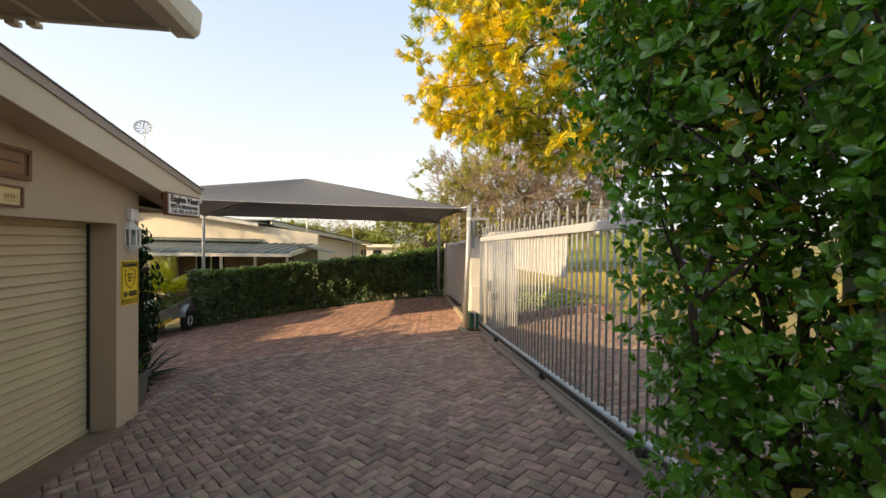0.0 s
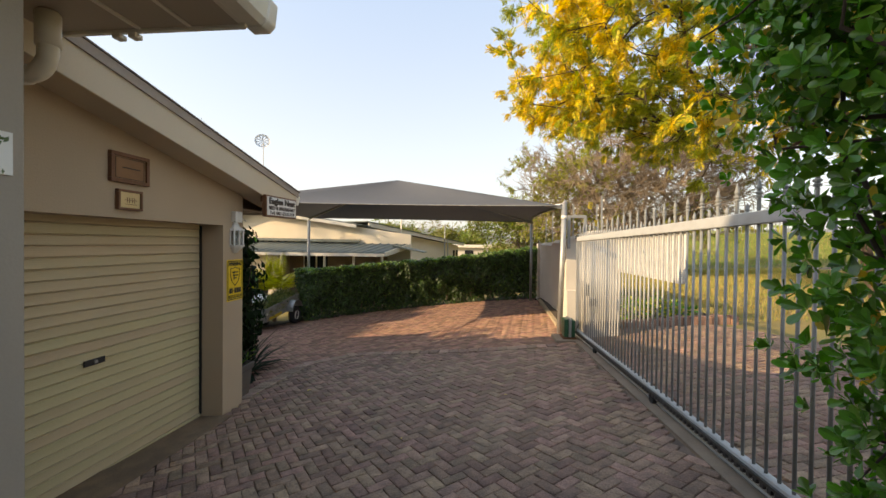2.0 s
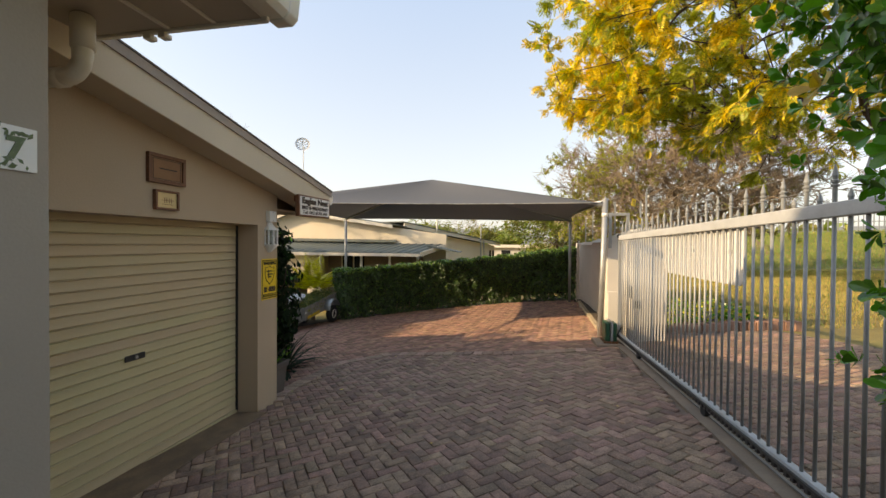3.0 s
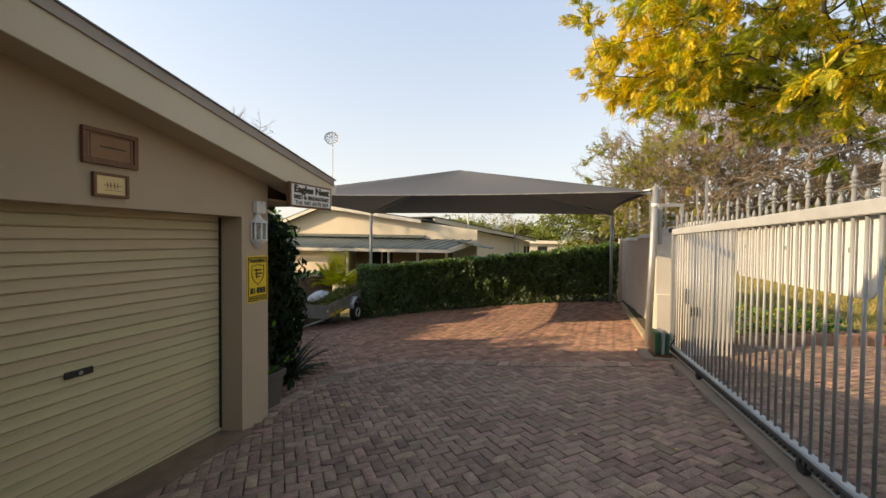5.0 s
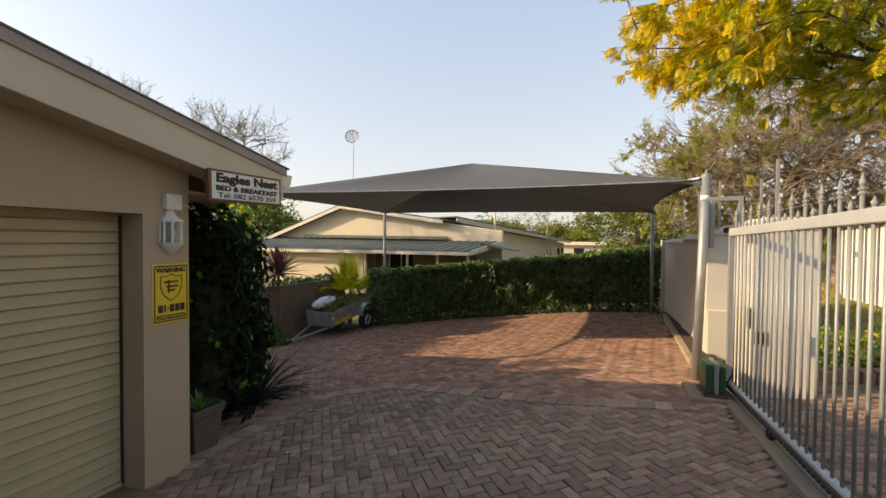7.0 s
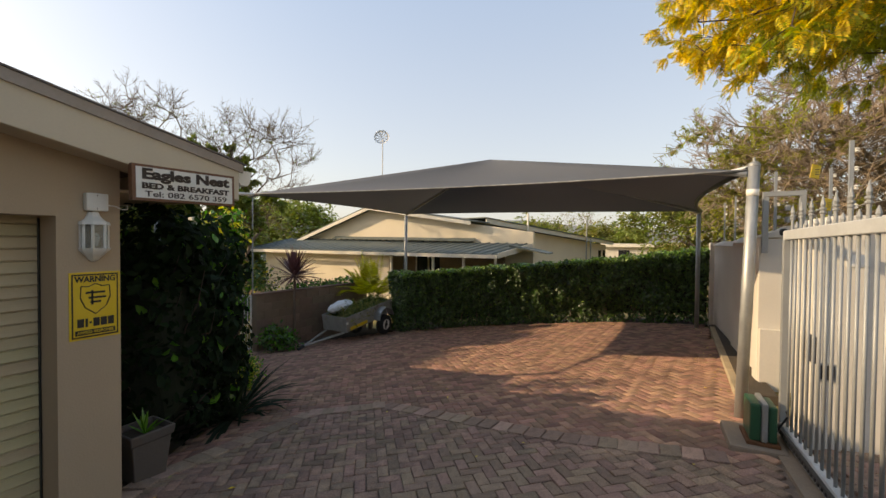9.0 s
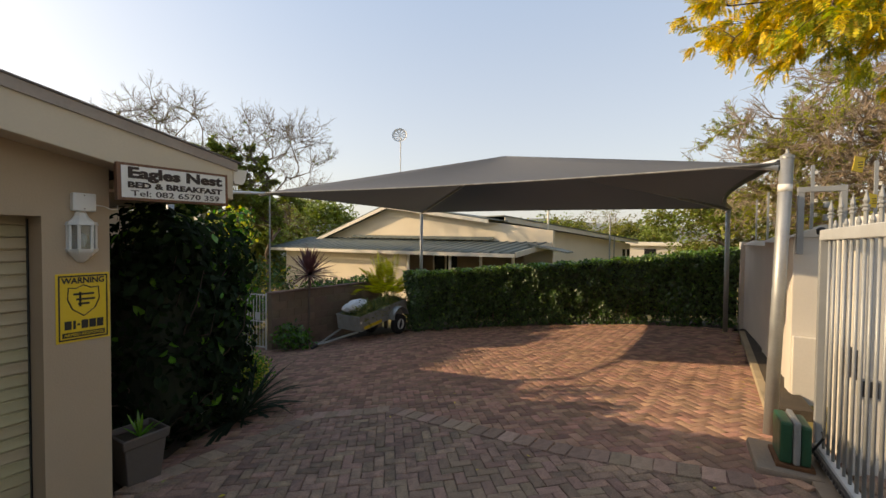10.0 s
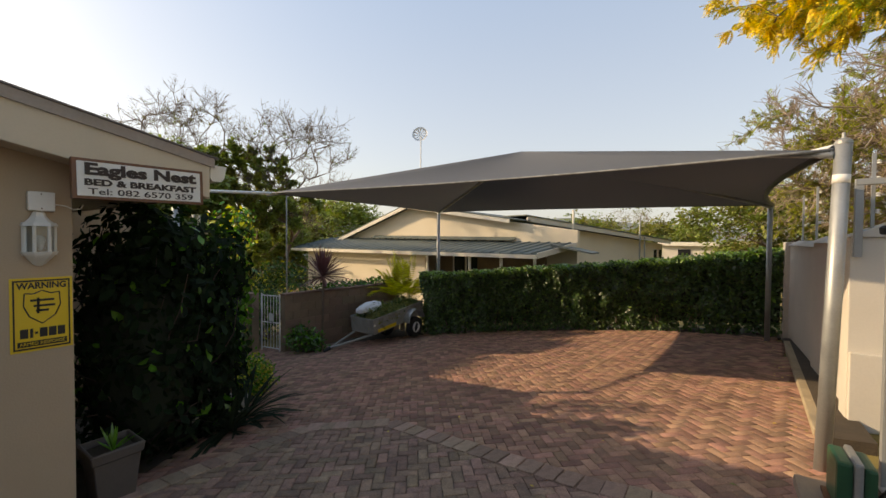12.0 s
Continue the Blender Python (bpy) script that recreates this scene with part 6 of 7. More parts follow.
def bush(label, at, blobs, n, size, material, second, share, seed, template=LEAF):
    rng = np.random.default_rng(seed)
    b = thing("bush", (at[0], at[1], level(*at[:2])), label, "bush")
    pos, nrm = foliage_volume(rng, n, blobs)
    pos = pos[[p[2] > level(p[0], p[1]) - 0.02 for p in pos]]
    leaf_mesh("foliage", template, turns(rng, pos, rng.uniform(0.7, 1.3, len(pos)) * size, None), material, b, "", second, share, rng)
    tubes = []
    for q in blobs:
        for i in range(6):
            d = Vector(rng.normal(size=3)).normalized()
            tubes.append((branch_path((at[0], at[1], level(*at[:2]) - 0.03), Vector(q[:3]) + Vector([d[k] * q[3 + k] * 0.8 for k in range(3)]), rng, 0.15, 4), [0.012, 0.01, 0.008, 0.006, 0.004], 5))
    tagged(wood_mesh("stem", tubes, M_BARK, b), "", "", "", "stuff")


bush("low clipped yellow-green bush at the bed edge", (-4.85, 7.25), [(-4.85, 7.25, -0.3, 0.36, 0.36, 0.32), (-5.1, 7.45, -0.36, 0.3, 0.3, 0.26)], 3200, 0.045, M_LEAF, M_PALM, 0.35, 101)
bush("small leafy bush at the foot of the block wall", (-6.95, 9.75), [(-6.95, 9.75, -0.55, 0.33, 0.33, 0.32), (-6.75, 9.9, -0.65, 0.3, 0.25, 0.25)], 800, 0.09, M_LEAF, M_HEDGE, 0.4, 102)
bush("lush green bush in the outer flower bed", (3.2, 8.75), [(2.95, 8.75, 0.35, 0.4, 0.35, 0.3), (3.5, 8.8, 0.35, 0.45, 0.4, 0.32), (4.0, 8.85, 0.32, 0.35, 0.35, 0.28)], 1800, 0.07, M_LEAF, M_PALM, 0.45, 103)
bush("leafy growth along the top of the block wall", (-7.6, 11.5), [(-7.55, 11.5, 0.46, 0.28, 0.9, 0.13), (-7.4, 12.7, 0.46, 0.3, 0.7, 0.15), (-8.7, 9.9, -0.1, 0.5, 0.4, 0.45)], 2400, 0.075, M_HEDGE, M_LEAF, 0.4, 104)
bush("tall garden shrubs behind the gate", (-9.5, 10.5), [(-9.6, 10.3, -0.2, 0.8, 0.7, 0.9), (-10.3, 11.5, 0.2, 1.0, 0.9, 0.9), (-9.6, 12.4, -0.55, 0.7, 0.7, 0.6), (-8.9, 8.7, -0.2, 0.6, 0.5, 0.8), (-7.4, 8.2, 0.0, 0.6, 0.5, 0.9)], 4200, 0.11, M_HEDGE, M_PALM, 0.12, 105)


def build_palm():
    rng = np.random.default_rng(111)
    base = Vector((-6.72, 13.0, level(-6.72, 13.0)))
    p = thing("palm", base, "small yellow-green palm behind the trailer", "palm")
    part("stem", bm_tube([base, base + Vector((0, 0, 0.6)), base + Vector((0.02, 0, 1.0))], [0.07, 0.06, 0.04], 8), M_BARK, p)
    o = base + Vector((0, 0, 0.9))
    for i in range(42):
        a = rng.uniform(0, 2 * math.pi)
        el = rng.uniform(0.6, 1.52)
        d = Vector((math.cos(a) * math.cos(el), math.sin(a) * math.cos(el), math.sin(el)))
        side = Vector((-math.sin(a), math.cos(a), 0))
        l = rng.uniform(1.05, 1.65)
        verts, faces = [], []
        for k in range(18):
            f = 0.2 + 0.8 * k / 17
            q = o + d * l * f - Vector((0, 0, 0.6 * l * f * f * math.cos(el)))
            w = 0.3 * math.sin(math.pi * (0.1 + 0.82 * f))
            for s in (-1, 1):
                t = q + side * s * w + d * 0.16 - Vector((0, 0, 0.10))
                j = len(verts)
                verts += [q, q.lerp(t, 0.5) + d * 0.018, t, q.lerp(t, 0.5) - d * 0.018]
                faces.append((j, j + 1, j + 2, j + 3))
        raw("frond", verts, faces, M_PALM, p)


build_palm()


# ---- planter ----
def build_planter():
    x, y = -3.0, 5.1
    z = level(x, y)
    p = thing("planter", (x, y, z), "square grey-brown planter pot with a small aloe", "planter")
    bm = bmesh.new()
    loops = []
    for r, h in ((0.115, 0.0), (0.145, 0.33), (0.158, 0.335), (0.168, 0.41), (0.148, 0.415), (0.138, 0.37)):
        loops.append([bm.verts.new((x + sx * r, y + sy * r, z + h)) for sx, sy in ((-1, -1), (1, -1), (1, 1), (-1, 1))])
    for a, b in zip(loops, loops[1:]):
        for k in range(4):
            bm.faces.new((a[k], a[(k + 1) % 4], b[(k + 1) % 4], b[k]))
    bm.faces.new(loops[0])
    part("pot", bevelled(bm, 0.006, 1), M_POT, p)
    part("soil", bm_box((x - 0.136, y - 0.136, z + 0.33), (x + 0.136, y + 0.136, z + 0.36)), M_SOIL, p)
    strap_plant("aloe", "small green aloe growing in the planter", "plant", (x + 0.03, y, z + 0.36), 14, 0.2, 0.025, M_LEAF, 8, 1, 0.2, 0.6)


build_planter()
STONE = (-4.28, 6.78)
s = thing("stone_block", (*STONE, level(*STONE)), "pale stone block under the strap leaves", "stone")
part("stone", bevelled(bm_box((STONE[0] - 0.14, STONE[1] - 0.1, level(*STONE) - 0.05), (STONE[0] + 0.12, STONE[1] + 0.1, level(*STONE) + 0.2)), 0.02), M_WHITEWALL, s)
s = thing("garden_post", (-4.3, 6.3, level(-4.3, 6.3)), "white painted post half hidden by the climbing shrub", "post")
part("shaft", bm_box((-4.34, 6.26, level(-4.3, 6.3) - 0.1), (-4.26, 6.34, 2.0), 0.006), M_PVC, s)


# ---- garden wall and gate on the low side ----
def build_block_wall():
    a, b = Vector((-7.48, 9.6, 0)), Vector((-7.2, 13.3, 0))
    u = (b - a).normalized()
    yaw = math.degrees(math.atan2(u.y, u.x))
    w = bm_box((0, -0.1, -1.15), ((b - a).length, 0.06, 0.40))
    w.transform(pose(a.x, a.y, 0, 0, 0, yaw))
    wall = tagged(part("wall_garden", w, M_BLOCK, None), "brown block garden retaining wall", "wall", "", "structure")
    bm = bm_box((0.004, -0.112, 0.004), (0.396, -0.09, 0.186), 0.006)
    me = bpy.data.meshes.new("block")
    bm.to_mesh(me)
    bm.free()
    me.materials.append(M_BLOCK)
    for r in range(8):
        for c in range(-1, 9):
            x0 = c * 0.4 + (0.2 if r % 2 else 0)
            if x0 < -0.01 or x0 + 0.4 > 3.7:
                continue
            shared("block", me, wall, pose(a.x, a.y, 0, 0, 0, yaw) @ pose(x0, 0, -1.12 + r * 0.19))
    bm = bm_box((-0.02, -0.13, 0.402), (3.74, 0.08, 0.45), 0.01)
    bm.transform(pose(a.x, a.y, 0, 0, 0, yaw))
    tagged(part("wall_garden_coping", bm, M_BLOCK, None), "brown block coping", "coping", "", "structure")
    bm = bm_box((-10.2, 9.28, -1.2), (-8.2, 9.46, 0.42), 0.008)
    tagged(part("wall_garden_side", bm, M_BLOCK, None), "brown block garden wall beside the gate", "wall", "", "structure")
    g = thing("garden_gate", (-7.85, 9.55, -0.9), "narrow white painted iron garden gate", "gate")
    p0, p1 = Vector((-8.12, 9.48, 0)), Vector((-7.56, 9.58, 0))
    for p in (p0, p1):
        part("stile", bm_tube([p + Vector((0, 0, -0.92)), p + Vector((0, 0, 0.42))], 0.018, 8), M_RIM, g)
    for z in (-0.85, -0.25, 0.38):
        part("rail", bm_tube([p0 + Vector((0, 0, z)), p1 + Vector((0, 0, z))], 0.013, 8), M_RIM, g)
    for i in range(1, 6):
        q = p0.lerp(p1, i / 6)
        part("bar", bm_tube([q + Vector((0, 0, -0.85)), q + Vector((0, 0, 0.38))], 0.007, 6), M_RIM, g)
    q = p0.lerp(p1, 0.6) + Vector((0.01, -0.03, -0.12))
    part("notice", bm_box(q - Vector((0.09, 0.004, 0.09)), q + Vector((0.09, 0.004, 0.09))), M_SIGNWHITE, g, "small white notice")
    m = thing("garden_pole", (-9.35, 11.0, -1.2), "thin dark pole standing in the garden", "pole")
    part("shaft", bm_tube([(-9.35, 11.0, -1.3), (-9.35, 11.0, 3.0)], 0.022, 8), M_GALV, m)


build_block_wall()


# ---- trailer ----
def build_trailer():
    t = thing("trailer", (-6.0, 11.9, level(-6.0, 11.9)), "small grey steel trailer loaded with garden refuse", "trailer")
    m = Matrix.Translation((-6.2, 10.9, -0.53)) @ Matrix.Rotation(radians(-3), 4, "Z") @ Matrix.Rotation(radians(7.7), 4, "X")
    w, l, h = 0.40, 1.80, 0.36

    def put(name, bm, material, label="", smooth=False, parent=None):
        bm.transform(m)
        return part(name, bm, material, parent or t, label, smooth)
    M_STEEL = mat("grey_painted_steel", (0.33, 0.32, 0.29), 0.55, 0.2, 5, 60, 0.1, metal=0.3, dirt=(0.15, 0.11, 0.08), dirt_amount=0.5)
    put("floor_pan", bm_box((-w, 0, 0), (w, l, 0.03)), M_STEEL)
    put("side_panel", bm_box((w - 0.02, 0.0, 0.031), (w, l, h), 0.006), M_STEEL)
    put("side_panel", bm_box((-w, 0.0, 0.031), (-w + 0.02, l, h), 0.006), M_STEEL)
    put("front_panel", bm_box((-w + 0.021, 0, 0.031), (w - 0.021, 0.02, h), 0.006), M_STEEL)
    put("tailgate", bm_box((-w + 0.021, l - 0.02, 0.031), (w - 0.021, l, h), 0.006), M_STEEL)
    put("top_rim", bm_tube([(w, 0, h), (w, l, h), (-w, l, h), (-w, 0, h), (w, 0, h)], 0.016, 8), M_STEEL)
    put("reflector_strip", bm_box((w + 0.001, 0.12, 0.02), (w + 0.006, 0.75, 0.10)), M_YELLOW, "faded yellow strip")
    put("marker_light", bm_tube([(w + 0.001, 0.03, 0.22), (w + 0.02, 0.03, 0.22)], 0.03, 12), M_LAMPWHITE, "round marker light")
    fender = bmesh.new()
    arc = [(1.30 + 0.31 * math.cos(a), -0.02 + 0.31 * math.sin(a)) for a in np.linspace(0.15, math.pi - 0.15, 9)]
    arc2 = [(y + (y - 1.30) * -0.06, z - 0.018) for y, z in arc]
    bm_prism([(w + 0.005, y, z) for y, z in arc] + [(w + 0.005, y, z) for y, z in reversed(arc2)], (0.2, 0, 0), fender)
    put("mudguard", fender, M_GALV, "pale steel mudguard")
    for sx in (1, -1):
        c = m @ Vector((sx * (w + 0.10), 1.30, 0.0))
        c.z = level(c.x, c.y) + 0.26
        ax = Vector((1, -0.05, 0)).normalized() * sx
        wheel = part("wheel", bm_tube([c - ax * 0.075, c - ax * 0.055, c + ax * 0.055, c + ax * 0.075], [0.235, 0.26, 0.26, 0.235], 28), M_RUBBER, t, "black rubber tyre", True)
        part("rim", bm_tube([c + ax * 0.06, c + ax * 0.078, c + ax * 0.070], [0.14, 0.135, 0.10], 24), M_RIM, wheel, "white steel rim", False)
        part("hub", bm_tube([c + ax * 0.07, c + ax * 0.10], [0.045, 0.035], 12), M_BLACK, wheel, "dark hub cap")
    put("axle", bm_tube([(-w - 0.05, 1.3, -0.05), (w + 0.05, 1.3, -0.05)], 0.025, 8), M_RUST)
    tip = m.inverted() @ Vector((-6.32, 10.0, level(-6.3, 10.0) + 0.07))
    put("drawbar", bm_tube([(-0.3, 0.0, -0.01), tip], 0.025, 8), M_STEEL)
    put("drawbar", bm_tube([(0.3, 0.0, -0.01), tip], 0.025, 8), M_STEEL)
    put("coupling", bm_tube([tip, tip + Vector((0, -0.16, -0.02))], [0.04, 0.03], 10), M_BLACK, "dark tow coupling")
    # load: a white sack and cut branches
    s = thing("sack", m @ Vector((-0.18, 0.4, 0.3)), "full white woven sack lying on the trailer load", "sack")
    bm = bmesh.new()
    bmesh.ops.create_icosphere(bm, subdivisions=4, radius=1)
    for v in bm.verts:
        c = v.co.copy()
        k = 1 + 0.16 * noise.noise(c * 2.2) + 0.05 * noise.noise(c * 7)
        v.co = m @ (Vector((-0.13, 0.40, 0.50)) + Vector((c.x * 0.20, c.y * 0.38, c.z * 0.14)) * k)
    part("bag", bm, M_BAG, s, smooth=True)
    rng = np.random.default_rng(121)
    r = thing("garden_refuse", m @ Vector((0, 1.0, 0.05)), "heap of cut twigs and drying leaves in the trailer", "garden refuse")
    n = 2600
    q = np.stack([rng.uniform(-w * 0.92, w * 0.92, n), rng.uniform(0.1, l * 0.97, n), np.zeros(n)], 1)
    q[:, 2] = 0.05 + rng.random(n) ** 0.6 * np.minimum(1, 0.62 + 0.5 * q[:, 1]) * (0.46 + 0.13 * np.sin(q[:, 1] * 3.1 + 1) - 0.5 * q[:, 0] ** 2)
    mm = np.array(m)
    pos = q @ mm[:3, :3].T + mm[:3, 3]
    leaf_mesh("cut_greenery", frond(4, 0.18), turns(rng, pos, rng.uniform(0.10, 0.2, n), None), M_STRAW, r, "", M_HEDGE, 0.35, rng)


build_trailer()


# ---- outside the gate ----
def build_outside():
    # the blank back of a board fixed to the outside of the gate
    w = thing("sign_board", (GX + 0.03, 4.76, 1.36), "white board with rounded corners fixed behind the gate bars", "sign board")
    corner = [(0.07 * (1 - math.cos(a)), 0.07 * (1 - math.sin(a))) for a in np.linspace(0, math.pi / 2, 6)]
    outline = [(3.92 + dy, 1.355 + dz) for dy, dz in corner] + [(5.60 - dy, 1.355 + dz) for dy, dz in corner[::-1]] + [(5.60, 1.81), (3.92, 1.81)]
    part("panel", bm_prism([(GX + 0.0265, y, z) for y, z in outline], (0.009, 0, 0)), M_SIGNWHITE, w)
    for y in (4.1, 4.76, 5.4):
        part("strap", bm_box((GX + 0.0095, y - 0.012, 1.60), (GX + 0.026, y + 0.012, 1.63)), M_GATE, w)
    e = thing("brick_edging", (3.3, 8.0, 0.1), "row of red bricks edging the outer flower bed", "edging")
    for i in range(17):
        x = 2.7 + i * 0.115
        y = 8.12 + 0.05 * math.sin(i)
        part("brick", bm_box((x, y, level(x, y) - 0.1), (x + 0.105, y + 0.2, level(x, y) + 0.10 + 0.01 * (i % 3)), 0.008), M_PAVE3, e)
    slab("flower_bed", [(2.64, 8.3), (4.6, 8.3), (4.6, 9.6), (2.64, 9.6)], 0.02, 0.1, M_SOIL, "dark soil flower bed", "bed")
    slab("path", [(8.0, 29.9), (36, 30.2), (36, 30.95), (8.0, 30.7)], 0.02, 0.1, M_CONC, "pale concrete path across the lawn", "path")
    slab("road", [(10, 46.6), (60, 46.6), (60, 52), (10, 52)], 0.02, 0.1, M_ASPHALT, "grey asphalt road beyond the lawn", "road")
    rng = np.random.default_rng(131)
    BLADE = ([(0, -0.06, 0), (0, 0.06, 0), (0.1, 0.03, 0.6), (0.25, 0, 1)], [(0, 1, 2, 3)])
    for name, label, box, n, ma, sec, sh in (("lawn", "dry yellow lawn outside the gate", (4.2, 8.4, 20, 29.8), 95000, M_BLADES, M_BLADESGREEN, 0.25), ("lawn", "green sloping lawn beyond the path", (9, 31, 38, 46), 60000, M_BLADESGREEN, M_BLADES, 0.2)):
        x, y = rng.uniform(box[0], box[2], n), rng.uniform(box[1], box[3], n)
        z = np.array([level(a, b) - 0.045 for a, b in zip(x, y)])
        pos = np.stack([x, y, z], 1)
        tagged(leaf_mesh(name, BLADE, turns(rng, pos, rng.uniform(0.05, 0.10, n) * (1 + 0.06 * (y - 8)), np.tile([0, 0, 1.0], (n, 1)), 0.35), ma, None, "", sec, sh, rng), label, "lawn")
    f = thing("palisade_fence", (20, 46.2, level(20, 46.2)), "grey palisade fence on the bank beyond the lawn", "fence")
    for i in range(70):
        x = 11 + i * 0.42
        part("picket", bm_box((x, 46.2, level(x, 46.2) - 0.05), (x + 0.07, 46.24, level(x, 46.2) + 1.7)), M_GALV, f)
    for z in (0.4, 1.4):
        part("rail", bm_box((11, 46.245, level(20, 46.2) + z), (40.2, 46.28, level(20, 46.2) + z + 0.06)), M_GALV, f)
    # letter slot and notice on the pier
    l = thing("letter_slot", (1.92, 7.46, 0.71), "dark letter slot in the gate pier", "letter slot")
    part("plate", bm_box((1.865, 7.450, 0.64), (1.985, 7.458, 0.78), 0.002), M_GALV, l)
    part("flap", bm_box((1.88, 7.442, 0.655), (1.97, 7.449, 0.765), 0.002), M_BLACK, l)
    l = thing("pier_notice", (2.08, 7.46, 1.58), "small white notice on the gate pier", "notice")
    part("plate", bm_box((2.02, 7.450, 1.54), (2.15, 7.458, 1.63), 0.002), M_SIGNWHITE, l)


build_outside()


# ---- fallen leaves ----
def build_litter():
    rng = np.random.default_rng(151)
    pts = []
    for i in range(170):
        k = rng.random()
        if k < 0.55:
            f = rng.random()
            x = -5.0 + 6.6 * f
            y = float(np.interp(x, [-5.2, -3.6, -1.8, -0.2, 1.6], [12.4, 13.35, 13.95, 14.2, 13.9])) - abs(rng.normal(0, 0.25))
        elif k < 0.8:
            y = rng.uniform(8.6, 13.4)
            x = 1.5 + 0.04 * (y - 8.6) - abs(rng.normal(0, 0.12))
        else:
            x, y = rng.uniform(-3.0, 1.3), rng.uniform(1.5, 8.5)
        pts.append((x, y, level(x, y) + 0.006))
    pts = np.array(pts)
    tagged(leaf_mesh("fallen_leaves", LEAF_LITE, turns(rng, pts, rng.uniform(0.025, 0.055, len(pts)), np.tile([0, 0, 1.0], (len(pts), 1)), 0.12), M_YELLOWLEAF, None, "", M_STRAW, 0.5, rng), "scattered dry leaves on the brick paving", "leaves")


build_litter()


# ---- paving bricks ----
FRONT = [(-2.72, -2.5), (1.555, -2.5), (1.555, 7.05), (0.0, 7.03), (-1.0, 7.16), (-2.15, 7.31), (-2.88, 6.8), (-2.88, 5.0), (-2.72, 4.6)]
BACK = [(-2.88, 5.0), (-2.88, 6.8), (-2.15, 7.31), (-1.0, 7.16), (0.0, 7.03), (1.25, 7.05), (1.62, 7.1), (1.62, 8.7), (1.78, 13.9), (-0.3, 14.4), (-3.6, 13.7), (-5.6, 12.5), (-6.9, 10.8), (-8.5, 9.7), (-8.6, 9.1), (-6.4, 8.6), (-4.75, 7.45), (-3.9, 6.5), (-3.42, 5.7), (-3.2, 5.2)]
OUTER = [(1.86, -1.5), (4.8, -1.5), (6.1, 3.0), (4.1, 7.9), (1.86, 8.1)]
COURSE = [(-2.72, 4.75), (-2.88, 5.1), (-2.88, 6.8), (-2.15, 7.31), (-1.0, 7.16), (0.0, 7.03), (1.25, 7.05)]


def within(x, y, outline):
    hit = False
    for (xa, ya), (xb, yb) in zip(outline, outline[1:] + outline[:1]):
        if (ya > y) != (yb > y) and x < (xb - xa) * (y - ya) / (yb - ya) + xa:
            hit = not hit
    return hit


def herringbone(outline, angle, l=0.18):
    """Centres and turns of bricks, twice as long as wide, laid in herringbone."""
    w = l / 2
    ca, sa = math.cos(radians(angle)), math.sin(radians(angle))
    out = []
    cx, cy = -2.0, 5.0
    reach = 11
    n = int(reach / w)
    for j in range(-n, n):
        for i in range(-n, n):
            k = (i - j) % 4
            if k == 0:
                px, py, a = (i + 1) * w, (j + 0.5) * w, 0
            elif k == 2:
                px, py, a = (i + 0.5) * w, (j + 0) * w, 90
                # an upright brick covers this cell and the one below
            else:
                continue
            x, y = cx + px * ca - py * sa, cy + px * sa + py * ca
            if within(x, y, outline):
                out.append((x, y, angle + a))
    return out


def stretcher(outline, angle, l=0.18):
    w = l / 2
    ca, sa = math.cos(radians(angle)), math.sin(radians(angle))
    out = []
    for j in range(-90, 90):
        for i in range(-50, 50):
            px, py = (i + (0.5 if j % 2 else 0)) * l, j * w
            x, y = 3.5 + px * ca - py * sa, 3.5 + px * sa + py * ca
            if within(x, y, outline):
                out.append((x, y, angle))
    return out


def brick_template(l=0.18, w=0.09, gap=0.002, bev=0.0045):
    a, b = l / 2 - gap, w / 2 - gap
    v = [(sx * a, sy * b, -0.03) for sx, sy in ((-1, -1), (1, -1), (1, 1), (-1, 1))]
    v += [(sx * a, sy * b, -bev * 0.7) for sx, sy in ((-1, -1), (1, -1), (1, 1), (-1, 1))]
    v += [(sx * (a - bev), sy * (b - bev), 0) for sx, sy in ((-1, -1), (1, -1), (1, 1), (-1, 1))]
    f = [(8, 9, 10, 11)]
    for k in range(4):
        j = (k + 1) % 4
        f += [(k, j, 4 + j, 4 + k), (4 + k, 4 + j, 8 + j, 8 + k)]
    return v, f


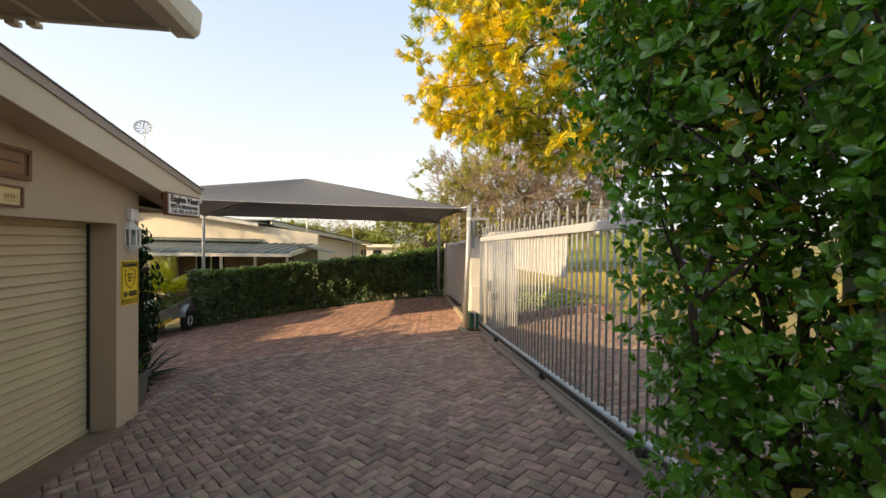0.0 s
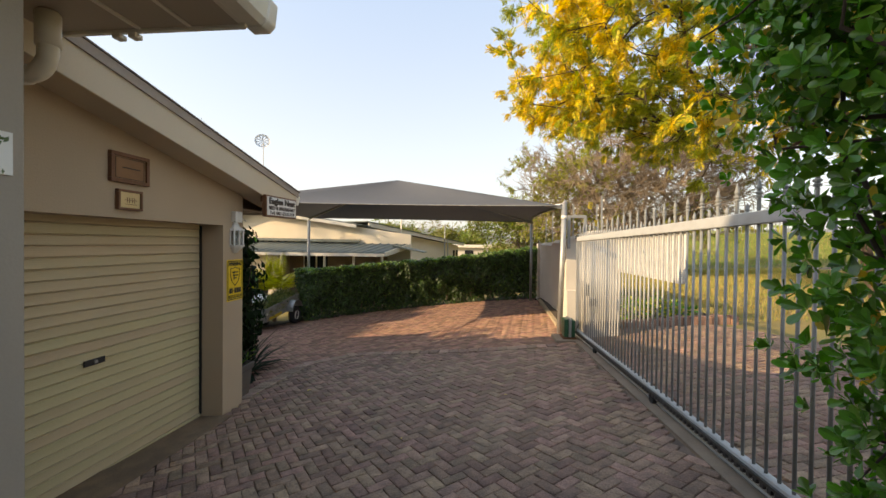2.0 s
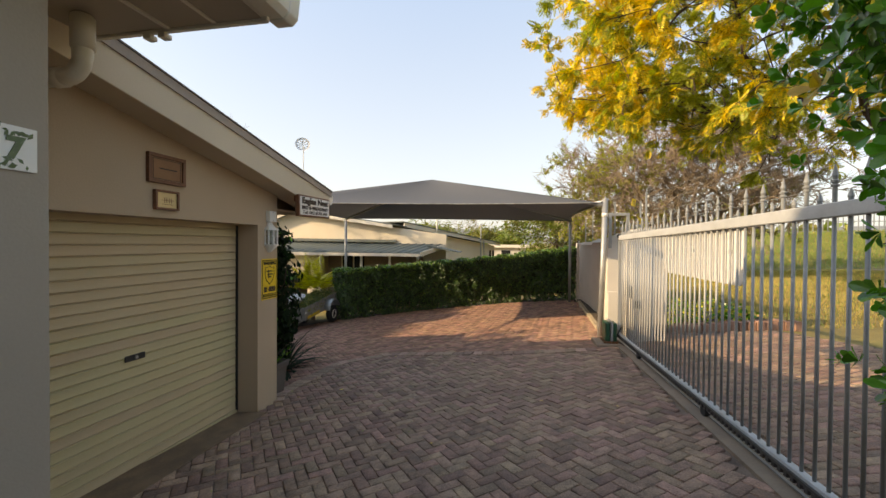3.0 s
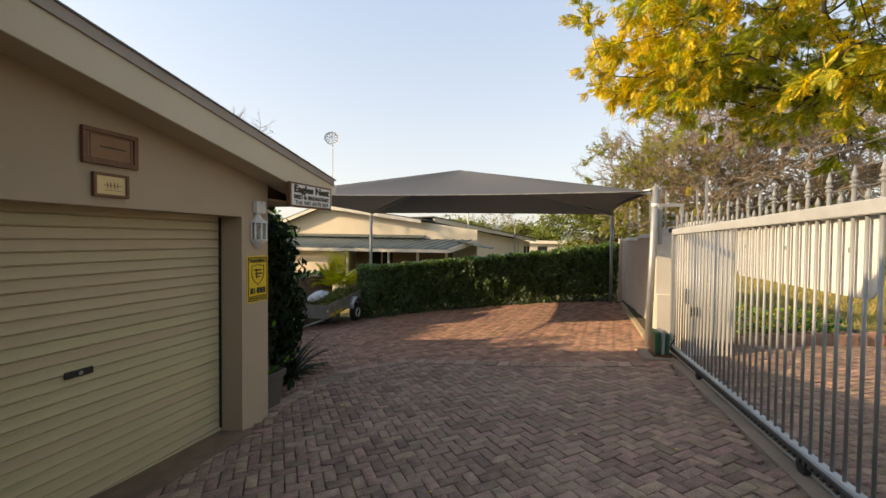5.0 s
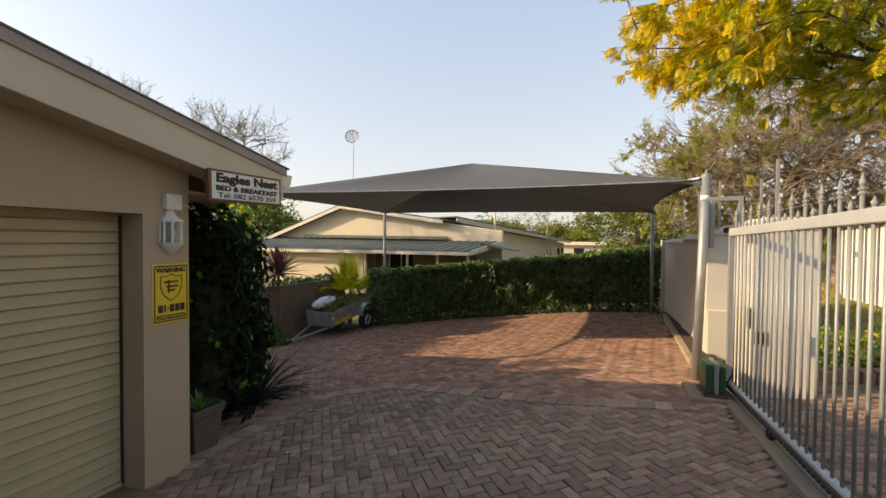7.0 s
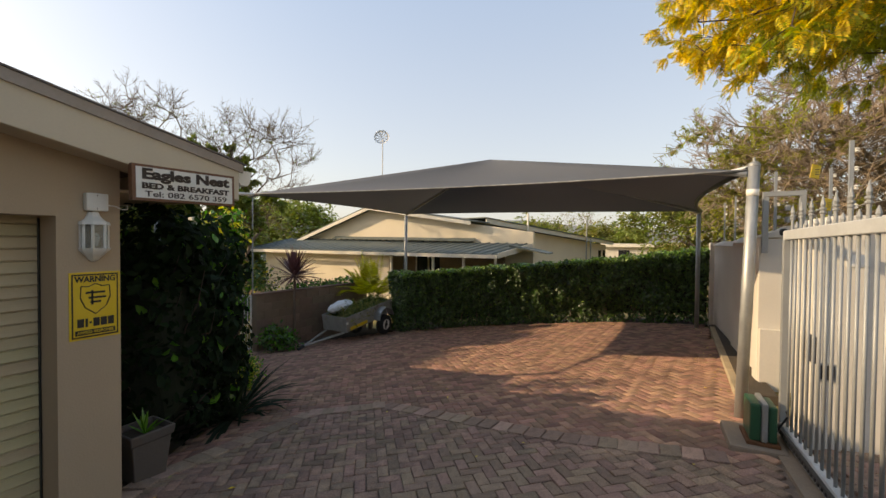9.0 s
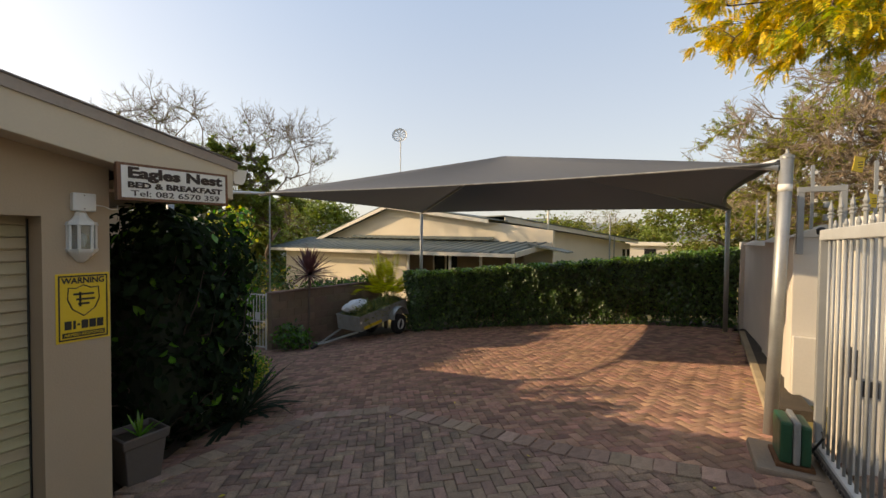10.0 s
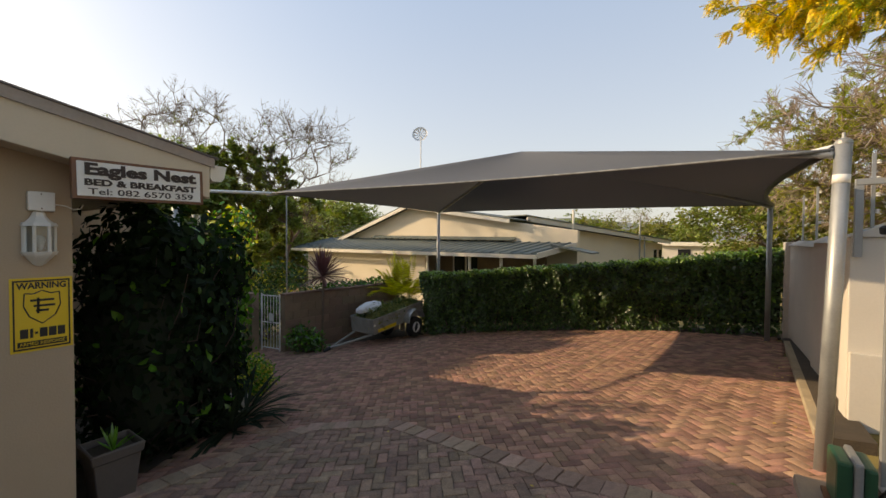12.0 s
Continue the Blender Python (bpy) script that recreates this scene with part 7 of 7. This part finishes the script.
def brick_place(x, y, a, rng, lift=0.0, rough=1.0):
    tx, ty = math.degrees(math.atan(0.1)), math.degrees(math.atan(-0.03))
    z = level(x, y) + lift + rng.normal(0, 0.0022 * rough)
    dzx, dzy = level(x + 0.05, y) - level(x - 0.05, y), level(x, y + 0.05) - level(x, y - 0.05)
    nrm = Vector((-dzx * 10 + rng.normal(0, 0.009 * rough), -dzy * 10 + rng.normal(0, 0.009 * rough), 1)).normalized()
    tilt = Vector((0, 0, 1)).rotation_difference(nrm).to_matrix().to_4x4()
    return Matrix.Translation((x, y, z)) @ tilt @ Matrix.Rotation(radians(a + rng.normal(0, 1.6)), 4, "Z") @ Matrix.Diagonal((rng.uniform(0.95, 1.0), rng.uniform(0.93, 1.005), 1, 1))


def build_paving():
    rng = np.random.default_rng(141)
    pavement = bpy.data.objects["pavement"]
    outer = bpy.data.objects["outer_pavement"]
    tv, tf = brick_template()
    me = bpy.data.meshes.new("brick")
    me.from_pydata(tv, [], tf)
    me.materials.append(M_PAVE)
    front = herringbone(FRONT, 38)
    near = [b for b in front if -1.0 < b[0] < 0.95 and 4.4 < b[1] < 6.6][:295]
    chosen = set(near)
    for x, y, a in near:
        shared("brick", me, pavement, brick_place(x, y, a, rng))
    rest = [b for b in front if b not in chosen]
    # header course between the two fields
    heads = []
    pts = [Vector((*p, 0)) for p in COURSE]
    for p, q in zip(pts, pts[1:]):
        d = q - p
        k = max(1, round(d.length / 0.16))
        for i in range(k):
            c = p.lerp(q, (i + 0.5) / k)
            heads.append((c.x, c.y, math.degrees(math.atan2(d.y, d.x)) + 90))
    arr = lambda bricks, rough=1.0: np.array([np.array(brick_place(x, y, a, rng, 0.0, rough)) for x, y, a in bricks])
    leaf_mesh("brick_field", (tv, tf), arr(rest), M_PAVE2, pavement)
    hv, hf = brick_template(0.215, 0.158)
    mh = bpy.data.meshes.new("border_brick")
    mh.from_pydata(hv, [], hf)
    mh.materials.append(M_HEADER)
    for x, y, a in heads:
        shared("border_brick", mh, pavement, brick_place(x, y, a, rng, 0.012))
    leaf_mesh("brick_field", brick_template(0.18, 0.09, 0.002, 0.0013), arr(herringbone(BACK, 38), 0.12), M_PAVE3, pavement)
    leaf_mesh("brick_field", (tv, tf), arr(stretcher(OUTER, 12)), M_PAVE2, outer)


build_paving()
